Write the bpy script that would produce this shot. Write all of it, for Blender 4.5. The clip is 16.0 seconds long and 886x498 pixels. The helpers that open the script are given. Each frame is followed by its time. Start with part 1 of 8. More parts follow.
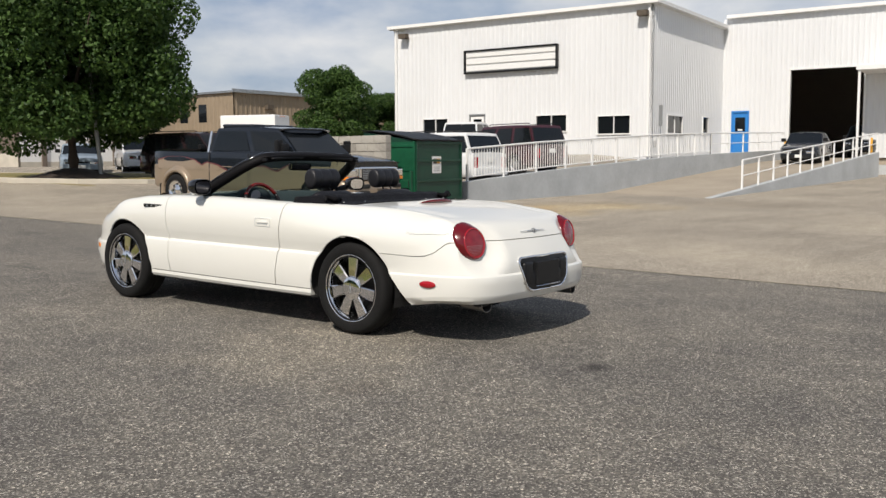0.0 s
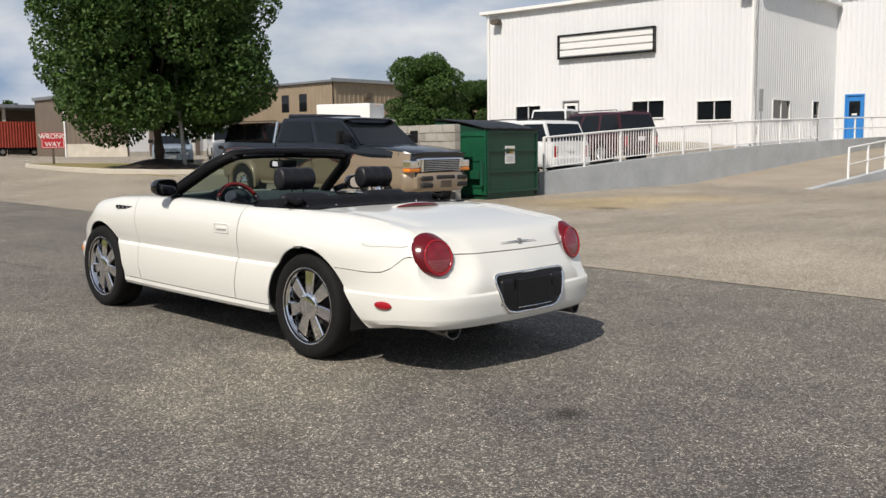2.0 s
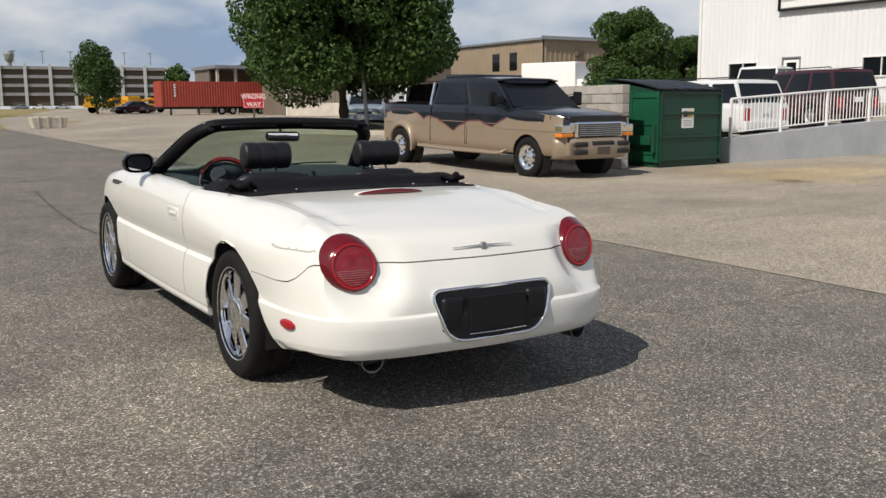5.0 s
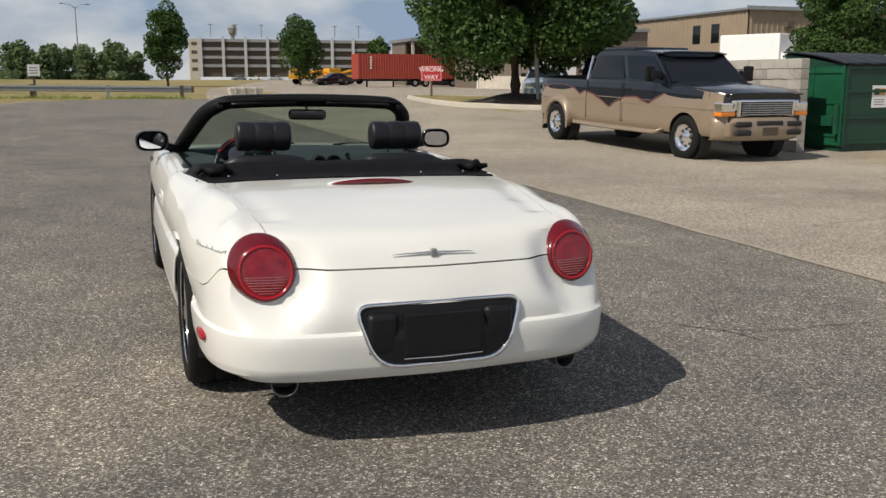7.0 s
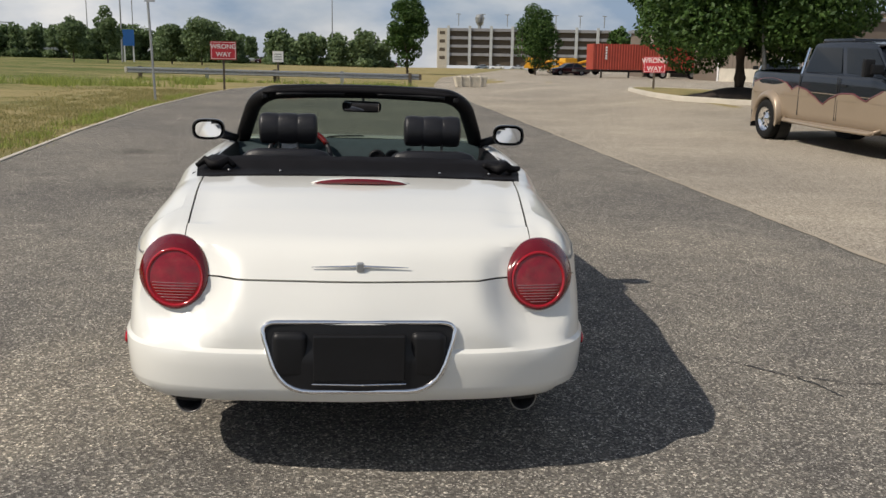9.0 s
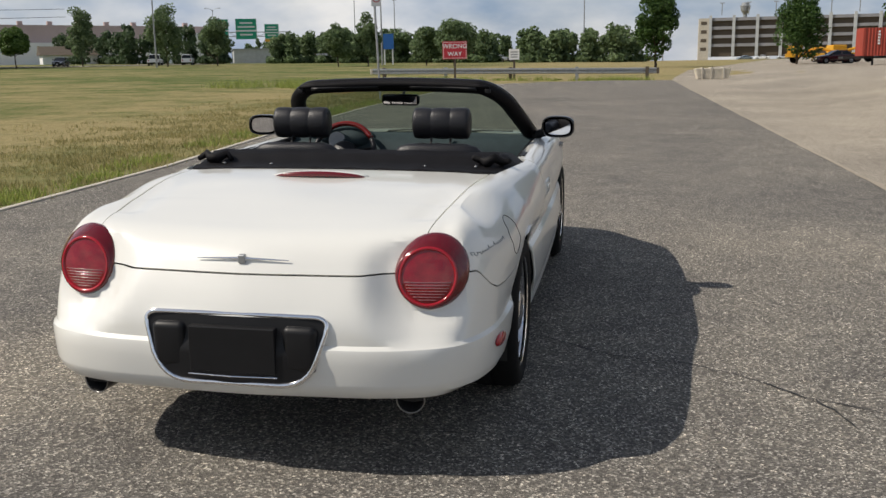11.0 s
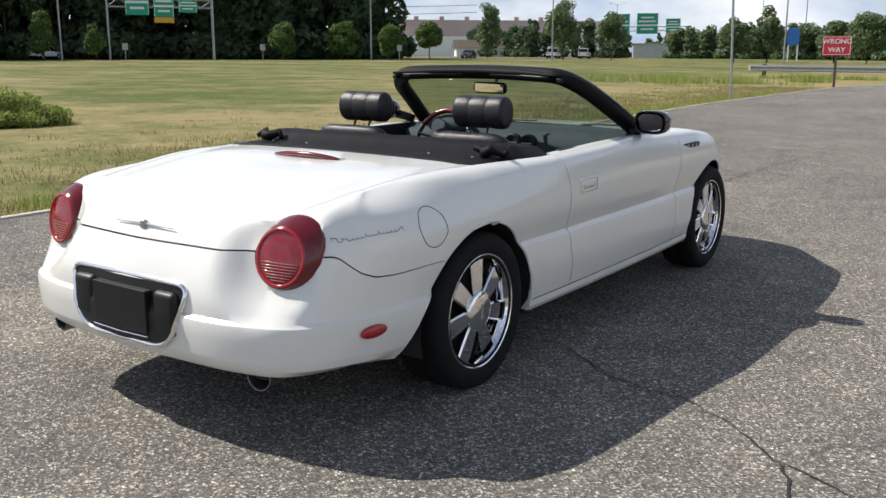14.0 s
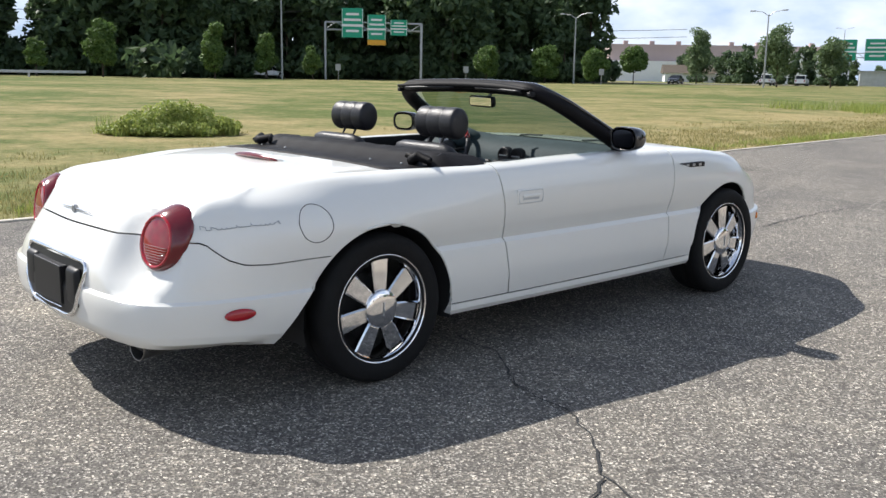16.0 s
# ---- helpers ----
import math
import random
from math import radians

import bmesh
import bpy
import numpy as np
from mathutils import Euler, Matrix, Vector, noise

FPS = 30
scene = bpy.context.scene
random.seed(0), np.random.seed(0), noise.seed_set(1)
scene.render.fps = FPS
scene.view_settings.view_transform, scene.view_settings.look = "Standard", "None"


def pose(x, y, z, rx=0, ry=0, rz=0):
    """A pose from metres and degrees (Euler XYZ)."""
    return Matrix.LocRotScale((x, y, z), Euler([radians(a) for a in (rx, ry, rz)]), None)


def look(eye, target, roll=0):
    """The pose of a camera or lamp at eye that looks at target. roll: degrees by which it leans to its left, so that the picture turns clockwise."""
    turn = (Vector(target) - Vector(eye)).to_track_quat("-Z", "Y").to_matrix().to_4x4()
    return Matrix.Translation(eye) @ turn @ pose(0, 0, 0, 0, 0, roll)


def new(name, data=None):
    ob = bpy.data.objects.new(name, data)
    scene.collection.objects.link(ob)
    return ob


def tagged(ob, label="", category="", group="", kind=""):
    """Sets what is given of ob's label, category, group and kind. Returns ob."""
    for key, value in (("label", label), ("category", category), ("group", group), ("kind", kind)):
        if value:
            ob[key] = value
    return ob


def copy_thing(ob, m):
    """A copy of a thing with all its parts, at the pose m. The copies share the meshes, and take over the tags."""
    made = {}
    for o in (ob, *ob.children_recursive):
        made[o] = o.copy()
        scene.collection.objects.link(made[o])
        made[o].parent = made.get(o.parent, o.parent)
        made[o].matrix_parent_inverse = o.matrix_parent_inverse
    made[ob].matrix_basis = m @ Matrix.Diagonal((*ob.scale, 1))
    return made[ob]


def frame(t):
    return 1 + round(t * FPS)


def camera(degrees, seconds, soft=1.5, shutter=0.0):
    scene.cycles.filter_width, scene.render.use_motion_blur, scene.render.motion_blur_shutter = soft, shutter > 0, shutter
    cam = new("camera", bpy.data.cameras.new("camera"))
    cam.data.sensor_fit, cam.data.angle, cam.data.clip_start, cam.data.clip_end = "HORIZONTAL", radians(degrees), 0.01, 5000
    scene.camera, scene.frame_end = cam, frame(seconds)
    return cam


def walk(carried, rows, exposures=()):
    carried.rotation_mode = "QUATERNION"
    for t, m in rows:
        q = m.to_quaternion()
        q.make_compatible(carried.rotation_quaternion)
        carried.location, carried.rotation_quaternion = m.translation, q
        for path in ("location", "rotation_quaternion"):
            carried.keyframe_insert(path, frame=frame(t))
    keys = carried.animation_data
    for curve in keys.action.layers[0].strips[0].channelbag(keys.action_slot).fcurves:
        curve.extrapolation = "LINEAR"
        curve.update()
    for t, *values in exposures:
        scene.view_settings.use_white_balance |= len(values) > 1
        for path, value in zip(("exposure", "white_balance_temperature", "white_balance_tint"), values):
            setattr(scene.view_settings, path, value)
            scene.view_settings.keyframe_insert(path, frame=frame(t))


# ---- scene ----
cam = camera(51.8, 16.0)
PATH = [
    (0, look((-5.62, -5.782, 1.25), (-4.032, -4.583, 1.052), -0.3)),
    (0.5, look((-5.313, -5.78, 1.257), (-3.764, -4.53, 1.064), -0.2)),
    (1, look((-4.99, -5.9, 1.265), (-3.514, -4.564, 1.072), -0.0)),
    (1.5, look((-4.679, -5.922, 1.263), (-3.24, -4.55, 1.047), -0.0)),
    (2, look((-4.328, -5.853, 1.31), (-2.892, -4.479, 1.086), -0.6)),
    (2.5, look((-4.019, -5.86, 1.302), (-2.622, -4.45, 1.062), -0.8)),
    (3, look((-3.731, -5.932, 1.329), (-2.395, -4.465, 1.076), -0.3)),
    (3.5, look((-3.423, -5.895, 1.322), (-2.14, -4.384, 1.058), -0.1)),
    (4, look((-3.081, -5.846, 1.341), (-1.855, -4.29, 1.065), -0.2)),
    (6.5, look((-1.464, -5.749, 1.381), (-0.698, -3.935, 1.028), -0.2)),
    (7, look((-1.158, -5.648, 1.388), (-0.483, -3.801, 1.026), -0.0)),
    (7.5, look((-0.867, -5.609, 1.399), (-0.323, -3.72, 1.03), -0.3)),
    (8, look((-0.531, -5.625, 1.414), (-0.131, -3.703, 1.03), 0.2)),
    (8.5, look((-0.27, -5.558, 1.395), (0.015, -3.618, 1.004), 1.0)),
    (9, look((0.01, -5.448, 1.408), (0.19, -3.494, 1.021), 0.9)),
    (11.5, look((1.548, -5.137, 1.359), (1.04, -3.245, 0.956), -0.9)),
    (12, look((1.79, -4.969, 1.348), (1.156, -3.119, 0.932), -0.5)),
    (12.5, look((2.068, -4.852, 1.345), (1.311, -3.047, 0.934), -0.4)),
    (13, look((2.389, -4.784, 1.353), (1.519, -3.031, 0.94), -0.5)),
    (13.5, look((2.613, -4.628, 1.33), (1.621, -2.936, 0.935), -0.4)),
    (14, look((2.857, -4.446, 1.314), (1.726, -2.845, 0.917), 0.0)),
    (14.5, look((3.203, -4.347, 1.304), (1.963, -2.829, 0.905), 0.5)),
    (15, look((3.402, -4.158, 1.266), (2.096, -2.693, 0.881), 1.4)),
    (15.5, look((3.6, -3.925, 1.28), (2.218, -2.525, 0.919), 1.8)),
    (16, look((3.909, -3.753, 1.267), (2.445, -2.435, 0.915), 1.0)),
]
walk(cam, PATH, [(0, 0.04, 6750, 11), (4, 0.03, 6750, 11), (8, 0.0, 6850, 11), (9, 0.0, 6850, 11), (12.5, 0.2, 6650, 11), (14, 0.48, 6500, 11), (14.5, 0.44, 6500, 11), (15.5, 0.72, 6400, 11), (16, 0.82, 6350, 11)])

# ---- world, sun ----
SUN_TO = Vector((0.905, 0.315, -0.975)).normalized()      # way of the sunlight
SUN_EL = math.asin(-SUN_TO.z)
SUN_AZ = math.atan2(-SUN_TO.x, -SUN_TO.y)                  # clockwise from +y
world = bpy.data.worlds.new("sky")
scene.world = world
world.use_nodes = True
wn, wl = world.node_tree.nodes, world.node_tree.links
wn.clear()
w_out = wn.new("ShaderNodeOutputWorld")
w_bg = wn.new("ShaderNodeBackground")
w_sky = wn.new("ShaderNodeTexSky")
w_sky.sky_type, w_sky.sun_disc = "NISHITA", False
w_sky.sun_elevation, w_sky.sun_rotation = SUN_EL, SUN_AZ
w_sky.air_density, w_sky.dust_density, w_sky.ozone_density = 1.0, 1.0, 1.6
w_co = wn.new("ShaderNodeTexCoord")
w_map = wn.new("ShaderNodeMapping")
w_map.inputs["Scale"].default_value = (1.9, 1.9, 4.4)
w_noise = wn.new("ShaderNodeTexNoise")
w_noise.inputs["Scale"].default_value = 1.7
w_noise.inputs["Detail"].default_value = 8
w_noise.inputs["Roughness"].default_value = 0.56
w_ramp = wn.new("ShaderNodeValToRGB")
w_ramp.color_ramp.elements[0].position, w_ramp.color_ramp.elements[1].position = 0.47, 0.64
w_ramp.color_ramp.elements[0].color = (0.72, 0.72, 0.72, 1)
w_ramp.color_ramp.elements[1].color = (0.92, 0.92, 0.92, 1)
w_noise2 = wn.new("ShaderNodeTexNoise")
w_noise2.inputs["Scale"].default_value = 3.1
w_noise2.inputs["Detail"].default_value = 6
w_cloud = wn.new("ShaderNodeValToRGB")
w_cloud.color_ramp.elements[0].position, w_cloud.color_ramp.elements[1].position = 0.36, 0.68
w_cloud.color_ramp.elements[0].color = (3.9, 5.5, 8.2, 1)
w_cloud.color_ramp.elements[1].color = (12.4, 12.6, 12.9, 1)
w_mix = wn.new("ShaderNodeMix")
w_mix.data_type = "RGBA"
wl.new(w_co.outputs["Generated"], w_map.inputs["Vector"])
wl.new(w_map.outputs["Vector"], w_noise.inputs["Vector"])
wl.new(w_map.outputs["Vector"], w_noise2.inputs["Vector"])
wl.new(w_noise.outputs["Fac"], w_ramp.inputs["Fac"])
wl.new(w_noise2.outputs["Fac"], w_cloud.inputs["Fac"])
# the cloud thins out towards the zenith
w_sep, w_high, w_thin = wn.new("ShaderNodeSeparateXYZ"), wn.new("ShaderNodeMapRange"), wn.new("ShaderNodeMath")
w_high.inputs["From Min"].default_value, w_high.inputs["From Max"].default_value = 0.30, 0.75
w_high.inputs["To Min"].default_value, w_high.inputs["To Max"].default_value = 1.0, 0.30
w_thin.operation = "MULTIPLY"
wl.new(w_co.outputs["Generated"], w_sep.inputs["Vector"])
wl.new(w_sep.outputs["Z"], w_high.inputs["Value"])
wl.new(w_ramp.outputs["Color"], w_thin.inputs[0])
wl.new(w_high.outputs["Result"], w_thin.inputs[1])
wl.new(w_thin.outputs[0], w_mix.inputs["Factor"])
wl.new(w_sky.outputs["Color"], w_mix.inputs["A"])
wl.new(w_cloud.outputs["Color"], w_mix.inputs["B"])
wl.new(w_mix.outputs["Result"], w_bg.inputs["Color"])
wl.new(w_bg.outputs["Background"], w_out.inputs["Surface"])
w_bg.inputs["Strength"].default_value = 0.067
sun = new("sun", bpy.data.lights.new("sun", "SUN"))
sun.data.energy, sun.data.angle, sun.data.color = 4.3, radians(0.53), (1.0, 0.95, 0.87)
sun.matrix_world = look((-40, -14, 43), Vector((-40, -14, 43)) + SUN_TO)

# ---- materials ----
def mat(name, colour, rough=0.6, metal=0.0, var=0.0, scale=8.0, bump=0.0, bscale=40.0, coat=0.0, spec=0.5, second=None, stretch=(1, 1, 1), by_object=0.0, sat=None):
    """A Principled surface with two scales of colour variation and a fine relief."""
    m = bpy.data.materials.new(name)
    m.use_nodes = True
    n, l = m.node_tree.nodes, m.node_tree.links
    b = n["Principled BSDF"]
    b.inputs["Base Color"].default_value = (*colour, 1)
    b.inputs["Roughness"].default_value, b.inputs["Metallic"].default_value = rough, metal
    b.inputs["Coat Weight"].default_value, b.inputs["Specular IOR Level"].default_value = coat, spec
    b.inputs["Coat Roughness"].default_value = 0.03
    if var or bump or by_object:
        co = n.new("ShaderNodeTexCoord")
        mp = n.new("ShaderNodeMapping")
        mp.inputs["Scale"].default_value = stretch
        l.new(co.outputs["Object"], mp.inputs["Vector"])
    if var or by_object:
        n1, n2 = n.new("ShaderNodeTexNoise"), n.new("ShaderNodeTexNoise")
        n1.inputs["Scale"].default_value, n2.inputs["Scale"].default_value = scale, scale * 9
        n1.inputs["Detail"].default_value, n2.inputs["Detail"].default_value = 6, 4
        l.new(mp.outputs["Vector"], n1.inputs["Vector"])
        l.new(mp.outputs["Vector"], n2.inputs["Vector"])
        add = n.new("ShaderNodeMath")
        add.operation = "MULTIPLY_ADD"
        add.inputs[1].default_value = 0.4
        l.new(n2.outputs["Fac"], add.inputs[0])
        l.new(n1.outputs["Fac"], add.inputs[2])
        last = add
        if by_object:
            info = n.new("ShaderNodeObjectInfo")
            plus = n.new("ShaderNodeMath")
            plus.operation = "MULTIPLY_ADD"
            plus.inputs[1].default_value = by_object
            l.new(info.outputs["Random"], plus.inputs[0])
            l.new(add.outputs[0], plus.inputs[2])
            last = plus
        ramp = n.new("ShaderNodeValToRGB")
        e = ramp.color_ramp.elements
        e[0].position, e[1].position = 0.38 + by_object * 0.3, 1.0 + by_object * 0.5
        dark = second or tuple(c * (1 - var) for c in colour)
        lite = tuple(min(1, c * (1 + var * 0.6)) for c in colour)
        e[0].color, e[1].color = (*dark, 1), (*lite, 1)
        l.new(last.outputs[0], ramp.inputs["Fac"])
        l.new(ramp.outputs["Color"], b.inputs["Base Color"])
    if bump:
        n3 = n.new("ShaderNodeTexNoise")
        n3.inputs["Scale"].default_value, n3.inputs["Detail"].default_value = bscale, 5
        l.new(mp.outputs["Vector"], n3.inputs["Vector"])
        bp = n.new("ShaderNodeBump")
        bp.inputs["Strength"].default_value, bp.inputs["Distance"].default_value = bump, 0.01
        l.new(n3.outputs["Fac"], bp.inputs["Height"])
        l.new(bp.outputs["Normal"], b.inputs["Normal"])
    return m


def glass(name, colour, rough=0.0):
    m = bpy.data.materials.new(name)
    m.use_nodes = True
    n, l = m.node_tree.nodes, m.node_tree.links
    b = n["Principled BSDF"]
    b.inputs["Base Color"].default_value = (*colour, 1)
    b.inputs["Transmission Weight"].default_value, b.inputs["Roughness"].default_value = 1.0, rough
    b.inputs["IOR"].default_value = 1.45
    return m


def thin_glass(name, colour, gloss=0.12):
    """A thin pane: clear with a tint, and a mirror film that grows to grazing angles."""
    m = bpy.data.materials.new(name)
    m.use_nodes = True
    n, l = m.node_tree.nodes, m.node_tree.links
    n.clear()
    out, mix = n.new("ShaderNodeOutputMaterial"), n.new("ShaderNodeMixShader")
    tr, gl, fr = n.new("ShaderNodeBsdfTransparent"), n.new("ShaderNodeBsdfGlossy"), n.new("ShaderNodeLayerWeight")
    tr.inputs["Color"].default_value = (*colour, 1)
    gl.inputs["Roughness"].default_value = 0.0
    fr.inputs["Blend"].default_value = 0.5
    pw, ad = n.new("ShaderNodeMath"), n.new("ShaderNodeMath")
    pw.operation, pw.inputs[1].default_value = "POWER", 4.0
    ad.operation, ad.inputs[1].default_value, ad.inputs[2].default_value = "MULTIPLY_ADD", 0.8, 0.05
    l.new(fr.outputs["Facing"], pw.inputs[0])
    l.new(pw.outputs[0], ad.inputs[0])
    l.new(ad.outputs[0], mix.inputs["Fac"])
    l.new(tr.outputs[0], mix.inputs[1])
    l.new(gl.outputs[0], mix.inputs[2])
    l.new(mix.outputs[0], out.inputs["Surface"])
    return m


def ground_mat(name, kind):
    """Asphalt, worn concrete and mown grass: stains by the metre, aggregate or blades by the centimetre."""
    m = bpy.data.materials.new(name)
    m.use_nodes = True
    n, l = m.node_tree.nodes, m.node_tree.links
    b = n["Principled BSDF"]
    b.inputs["Specular IOR Level"].default_value = 0.15
    co = n.new("ShaderNodeTexCoord")

    def noise_tex(scale, detail=5, rough=0.55, stretch=None):
        t = n.new("ShaderNodeTexNoise")
        t.inputs["Scale"].default_value, t.inputs["Detail"].default_value, t.inputs["Roughness"].default_value = scale, detail, rough
        if stretch:
            mp = n.new("ShaderNodeMapping")
            mp.inputs["Scale"].default_value = stretch
            l.new(co.outputs["Object"], mp.inputs["Vector"])
            l.new(mp.outputs["Vector"], t.inputs["Vector"])
        else:
            l.new(co.outputs["Object"], t.inputs["Vector"])
        return t.outputs["Fac"]

    def ramp(fac, *stops):
        r = n.new("ShaderNodeValToRGB")
        e = r.color_ramp.elements
        while len(e) < len(stops):
            e.new(0.5)
        for el, (pos, c) in zip(e, stops):
            el.position, el.color = pos, (*c, 1)
        l.new(fac, r.inputs["Fac"])
        return r.outputs["Color"]

    def blend(fac, a, c, mode="MIX"):
        x = n.new("ShaderNodeMix")
        x.data_type, x.blend_type = "RGBA", mode
        if isinstance(fac, float):
            x.inputs["Factor"].default_value = fac
        else:
            l.new(fac, x.inputs["Factor"])
        l.new(a, x.inputs["A"])
        l.new(c, x.inputs["B"])
        return x.outputs["Result"]

    def patch(c, cx, cy, rad, tone):
        """A ragged stain about a place on the ground."""
        sep3, far = n.new("ShaderNodeVectorMath"), n.new("ShaderNodeVectorMath")
        sep3.operation, far.operation = "MULTIPLY", "DISTANCE"
        sep3.inputs[1].default_value = (1, 1, 0)
        far.inputs[1].default_value = (cx, cy, 0)
        l.new(co.outputs["Object"], sep3.inputs[0])
        l.new(sep3.outputs["Vector"], far.inputs[0])
        add = n.new("ShaderNodeMath")
        add.operation = "MULTIPLY_ADD"
        add.inputs[1].default_value = 1.5 * rad
        l.new(noise_tex(2.2 / rad, 6, 0.65), add.inputs[0])
        l.new(far.outputs["Value"], add.inputs[2])
        r = ramp(add.outputs[0], (0.0, (1, 1, 1)), (1.0, (0, 0, 0)))
        rn = r.node.color_ramp
        scale = n.new("ShaderNodeMapRange")
        scale.inputs["From Min"].default_value, scale.inputs["From Max"].default_value = rad * 1.05, rad * 1.85
        l.new(add.outputs[0], scale.inputs["Value"])
        l.new(scale.outputs["Result"], r.node.inputs["Fac"])
        tint = n.new("ShaderNodeRGB")
        tint.outputs[0].default_value = (*tone, 1)
        return blend(r, c, blend(1.0, c, tint.outputs[0], "MULTIPLY"))

    if kind in ("asphalt", "concrete"):
        v = n.new("ShaderNodeTexVoronoi")
        v.inputs["Scale"].default_value = 135.0 if kind == "asphalt" else 80.0
        l.new(co.outputs["Object"], v.inputs["Vector"])
        v2 = n.new("ShaderNodeTexVoronoi")
        v2.inputs["Scale"].default_value = 70.0
        l.new(co.outputs["Object"], v2.inputs["Vector"])
        sep = n.new("ShaderNodeSeparateColor")
        l.new(v.outputs["Color"], sep.inputs["Color"])
        sep2 = n.new("ShaderNodeSeparateColor")
        l.new(v2.outputs["Color"], sep2.inputs["Color"])
        if kind == "asphalt":
            stones = ramp(sep.outputs[0], (0.0, (0.086, 0.081, 0.074)), (0.5, (0.146, 0.137, 0.124)), (0.84, (0.236, 0.222, 0.198)), (1.0, (0.58, 0.55, 0.49)))
            big = ramp(sep2.outputs[1], (0.0, (0.72, 0.72, 0.72)), (0.8, (1.0, 1.0, 1.0)), (0.97, (1.5, 1.46, 1.4)))
            c = blend(1.0, stones, big, "MULTIPLY")
            stain = ramp(noise_tex(0.35, 6, 0.6), (0.32, (0.8, 0.8, 0.82)), (0.72, (1.22, 1.2, 1.16)))
            c = blend(1.0, c, stain, "MULTIPLY")
            stain2 = ramp(noise_tex(2.6, 4), (0.3, (0.84, 0.84, 0.85)), (0.7, (1.14, 1.13, 1.1)))
            c = blend(1.0, c, stain2, "MULTIPLY")
            for cx, cy, rad, tone in ((-1.5, -1.55, 1.0, (1.3, 1.27, 1.2)), (-2.0, -2.45, 0.22, (0.72, 0.71, 0.72)), (-0.70, -3.23, 0.13, (0.42, 0.42, 0.44)), (2.6, 1.5, 1.6, (1.22, 1.2, 1.16)), (-3.3, 8.6, 0.5, (0.62, 0.62, 0.63)), (-2.4, 4.6, 0.6, (0.8, 0.8, 0.8))):
                c = patch(c, cx, cy, rad, tone)
        else:
            stones = ramp(sep.outputs[0], (0.0, (0.15, 0.13, 0.105)), (0.45, (0.30, 0.268, 0.222)), (0.85, (0.45, 0.41, 0.345)), (1.0, (0.60, 0.56, 0.48)))
            stain = ramp(noise_tex(0.22, 6, 0.62), (0.32, (0.74, 0.735, 0.74)), (0.7, (1.16, 1.14, 1.1)))
            c = blend(1.0, stones, stain, "MULTIPLY")
            tracks = ramp(noise_tex(0.8, 6, 0.6, (0.35, 2.2, 1.0)), (0.34, (0.90, 0.89, 0.88)), (0.56, (1.02, 1.01, 1.0)))
            c = blend(1.0, c, tracks, "MULTIPLY")
            for cx, cy, rad, tone in ((13.4, 6.4, 2.3, (1.25, 1.12, 0.86)), (16.5, 5.6, 2.2, (1.22, 1.12, 0.92)), (12.4, 5.2, 0.45, (0.5, 0.48, 0.45)), (8.0, 3.4, 0.8, (0.78, 0.77, 0.76)), (20.0, 3.0, 2.4, (0.84, 0.83, 0.82))):
                c = patch(c, cx, cy, rad, tone)
        l.new(c, b.inputs["Base Color"])
        b.inputs["Roughness"].default_value = 0.85
        bp = n.new("ShaderNodeBump")
        bp.inputs["Strength"].default_value, bp.inputs["Distance"].default_value = (0.6, 0.006) if kind == "asphalt" else (0.3, 0.004)
        l.new(v.outputs["Distance"], bp.inputs["Height"])
        l.new(bp.outputs["Normal"], b.inputs["Normal"])
    else:
        big = noise_tex(0.075, 6, 0.62, (0.8, 1.3, 1.0))
        mid = noise_tex(0.5, 6, 0.65)
        fine = noise_tex(9.0, 5, 0.7)
        green = ramp(fine, (0.3, (0.055, 0.078, 0.021)), (0.7, (0.125, 0.152, 0.046)))
        straw = ramp(fine, (0.3, (0.21, 0.17, 0.078)), (0.72, (0.35, 0.29, 0.145)))
        s = n.new("ShaderNodeMath")
        s.operation = "MULTIPLY_ADD"
        s.inputs[1].default_value = 0.9
        l.new(mid, s.inputs[0])
        l.new(big, s.inputs[2])
        r = n.new("ShaderNodeMapRange")
        r.inputs["From Min"].default_value, r.inputs["From Max"].default_value = 1.12, 1.44
        t = n.new("ShaderNodeMath")
        t.operation = "MULTIPLY_ADD"
        t.inputs[1].default_value = 0.55
        l.new(noise_tex(2.6, 6, 0.72), t.inputs[0])
        l.new(s.outputs[0], t.inputs[2])
        # the verge beside the road has dried out
        sep, edge_x, edge_y = n.new("ShaderNodeSeparateXYZ"), n.new("ShaderNodeMapRange"), n.new("ShaderNodeMapRange")
        l.new(co.outputs["Object"], sep.inputs["Vector"])
        for node, axis, a0, a1 in ((edge_x, "X", -19.0, -8.0), (edge_y, "Y", 2.0, 11.0)):
            node.interpolation_type = "SMOOTHSTEP"
            node.inputs["From Min"].default_value, node.inputs["From Max"].default_value = a0, a1
            l.new(sep.outputs[axis], node.inputs["Value"])
        dry, sum_ = n.new("ShaderNodeMath"), n.new("ShaderNodeMath")
        dry.operation, sum_.operation = "MULTIPLY", "MULTIPLY_ADD"
        l.new(edge_x.outputs["Result"], dry.inputs[0])
        l.new(edge_y.outputs["Result"], dry.inputs[1])
        l.new(dry.outputs[0], sum_.inputs[0])
        sum_.inputs[1].default_value = 0.22
        l.new(t.outputs[0], sum_.inputs[2])
        l.new(sum_.outputs[0], r.inputs["Value"])
        c = blend(r.outputs["Result"], green, straw)
        l.new(c, b.inputs["Base Color"])
        b.inputs["Roughness"].default_value = 0.95
        b.inputs["Specular IOR Level"].default_value = 0.1
        bp = n.new("ShaderNodeBump")
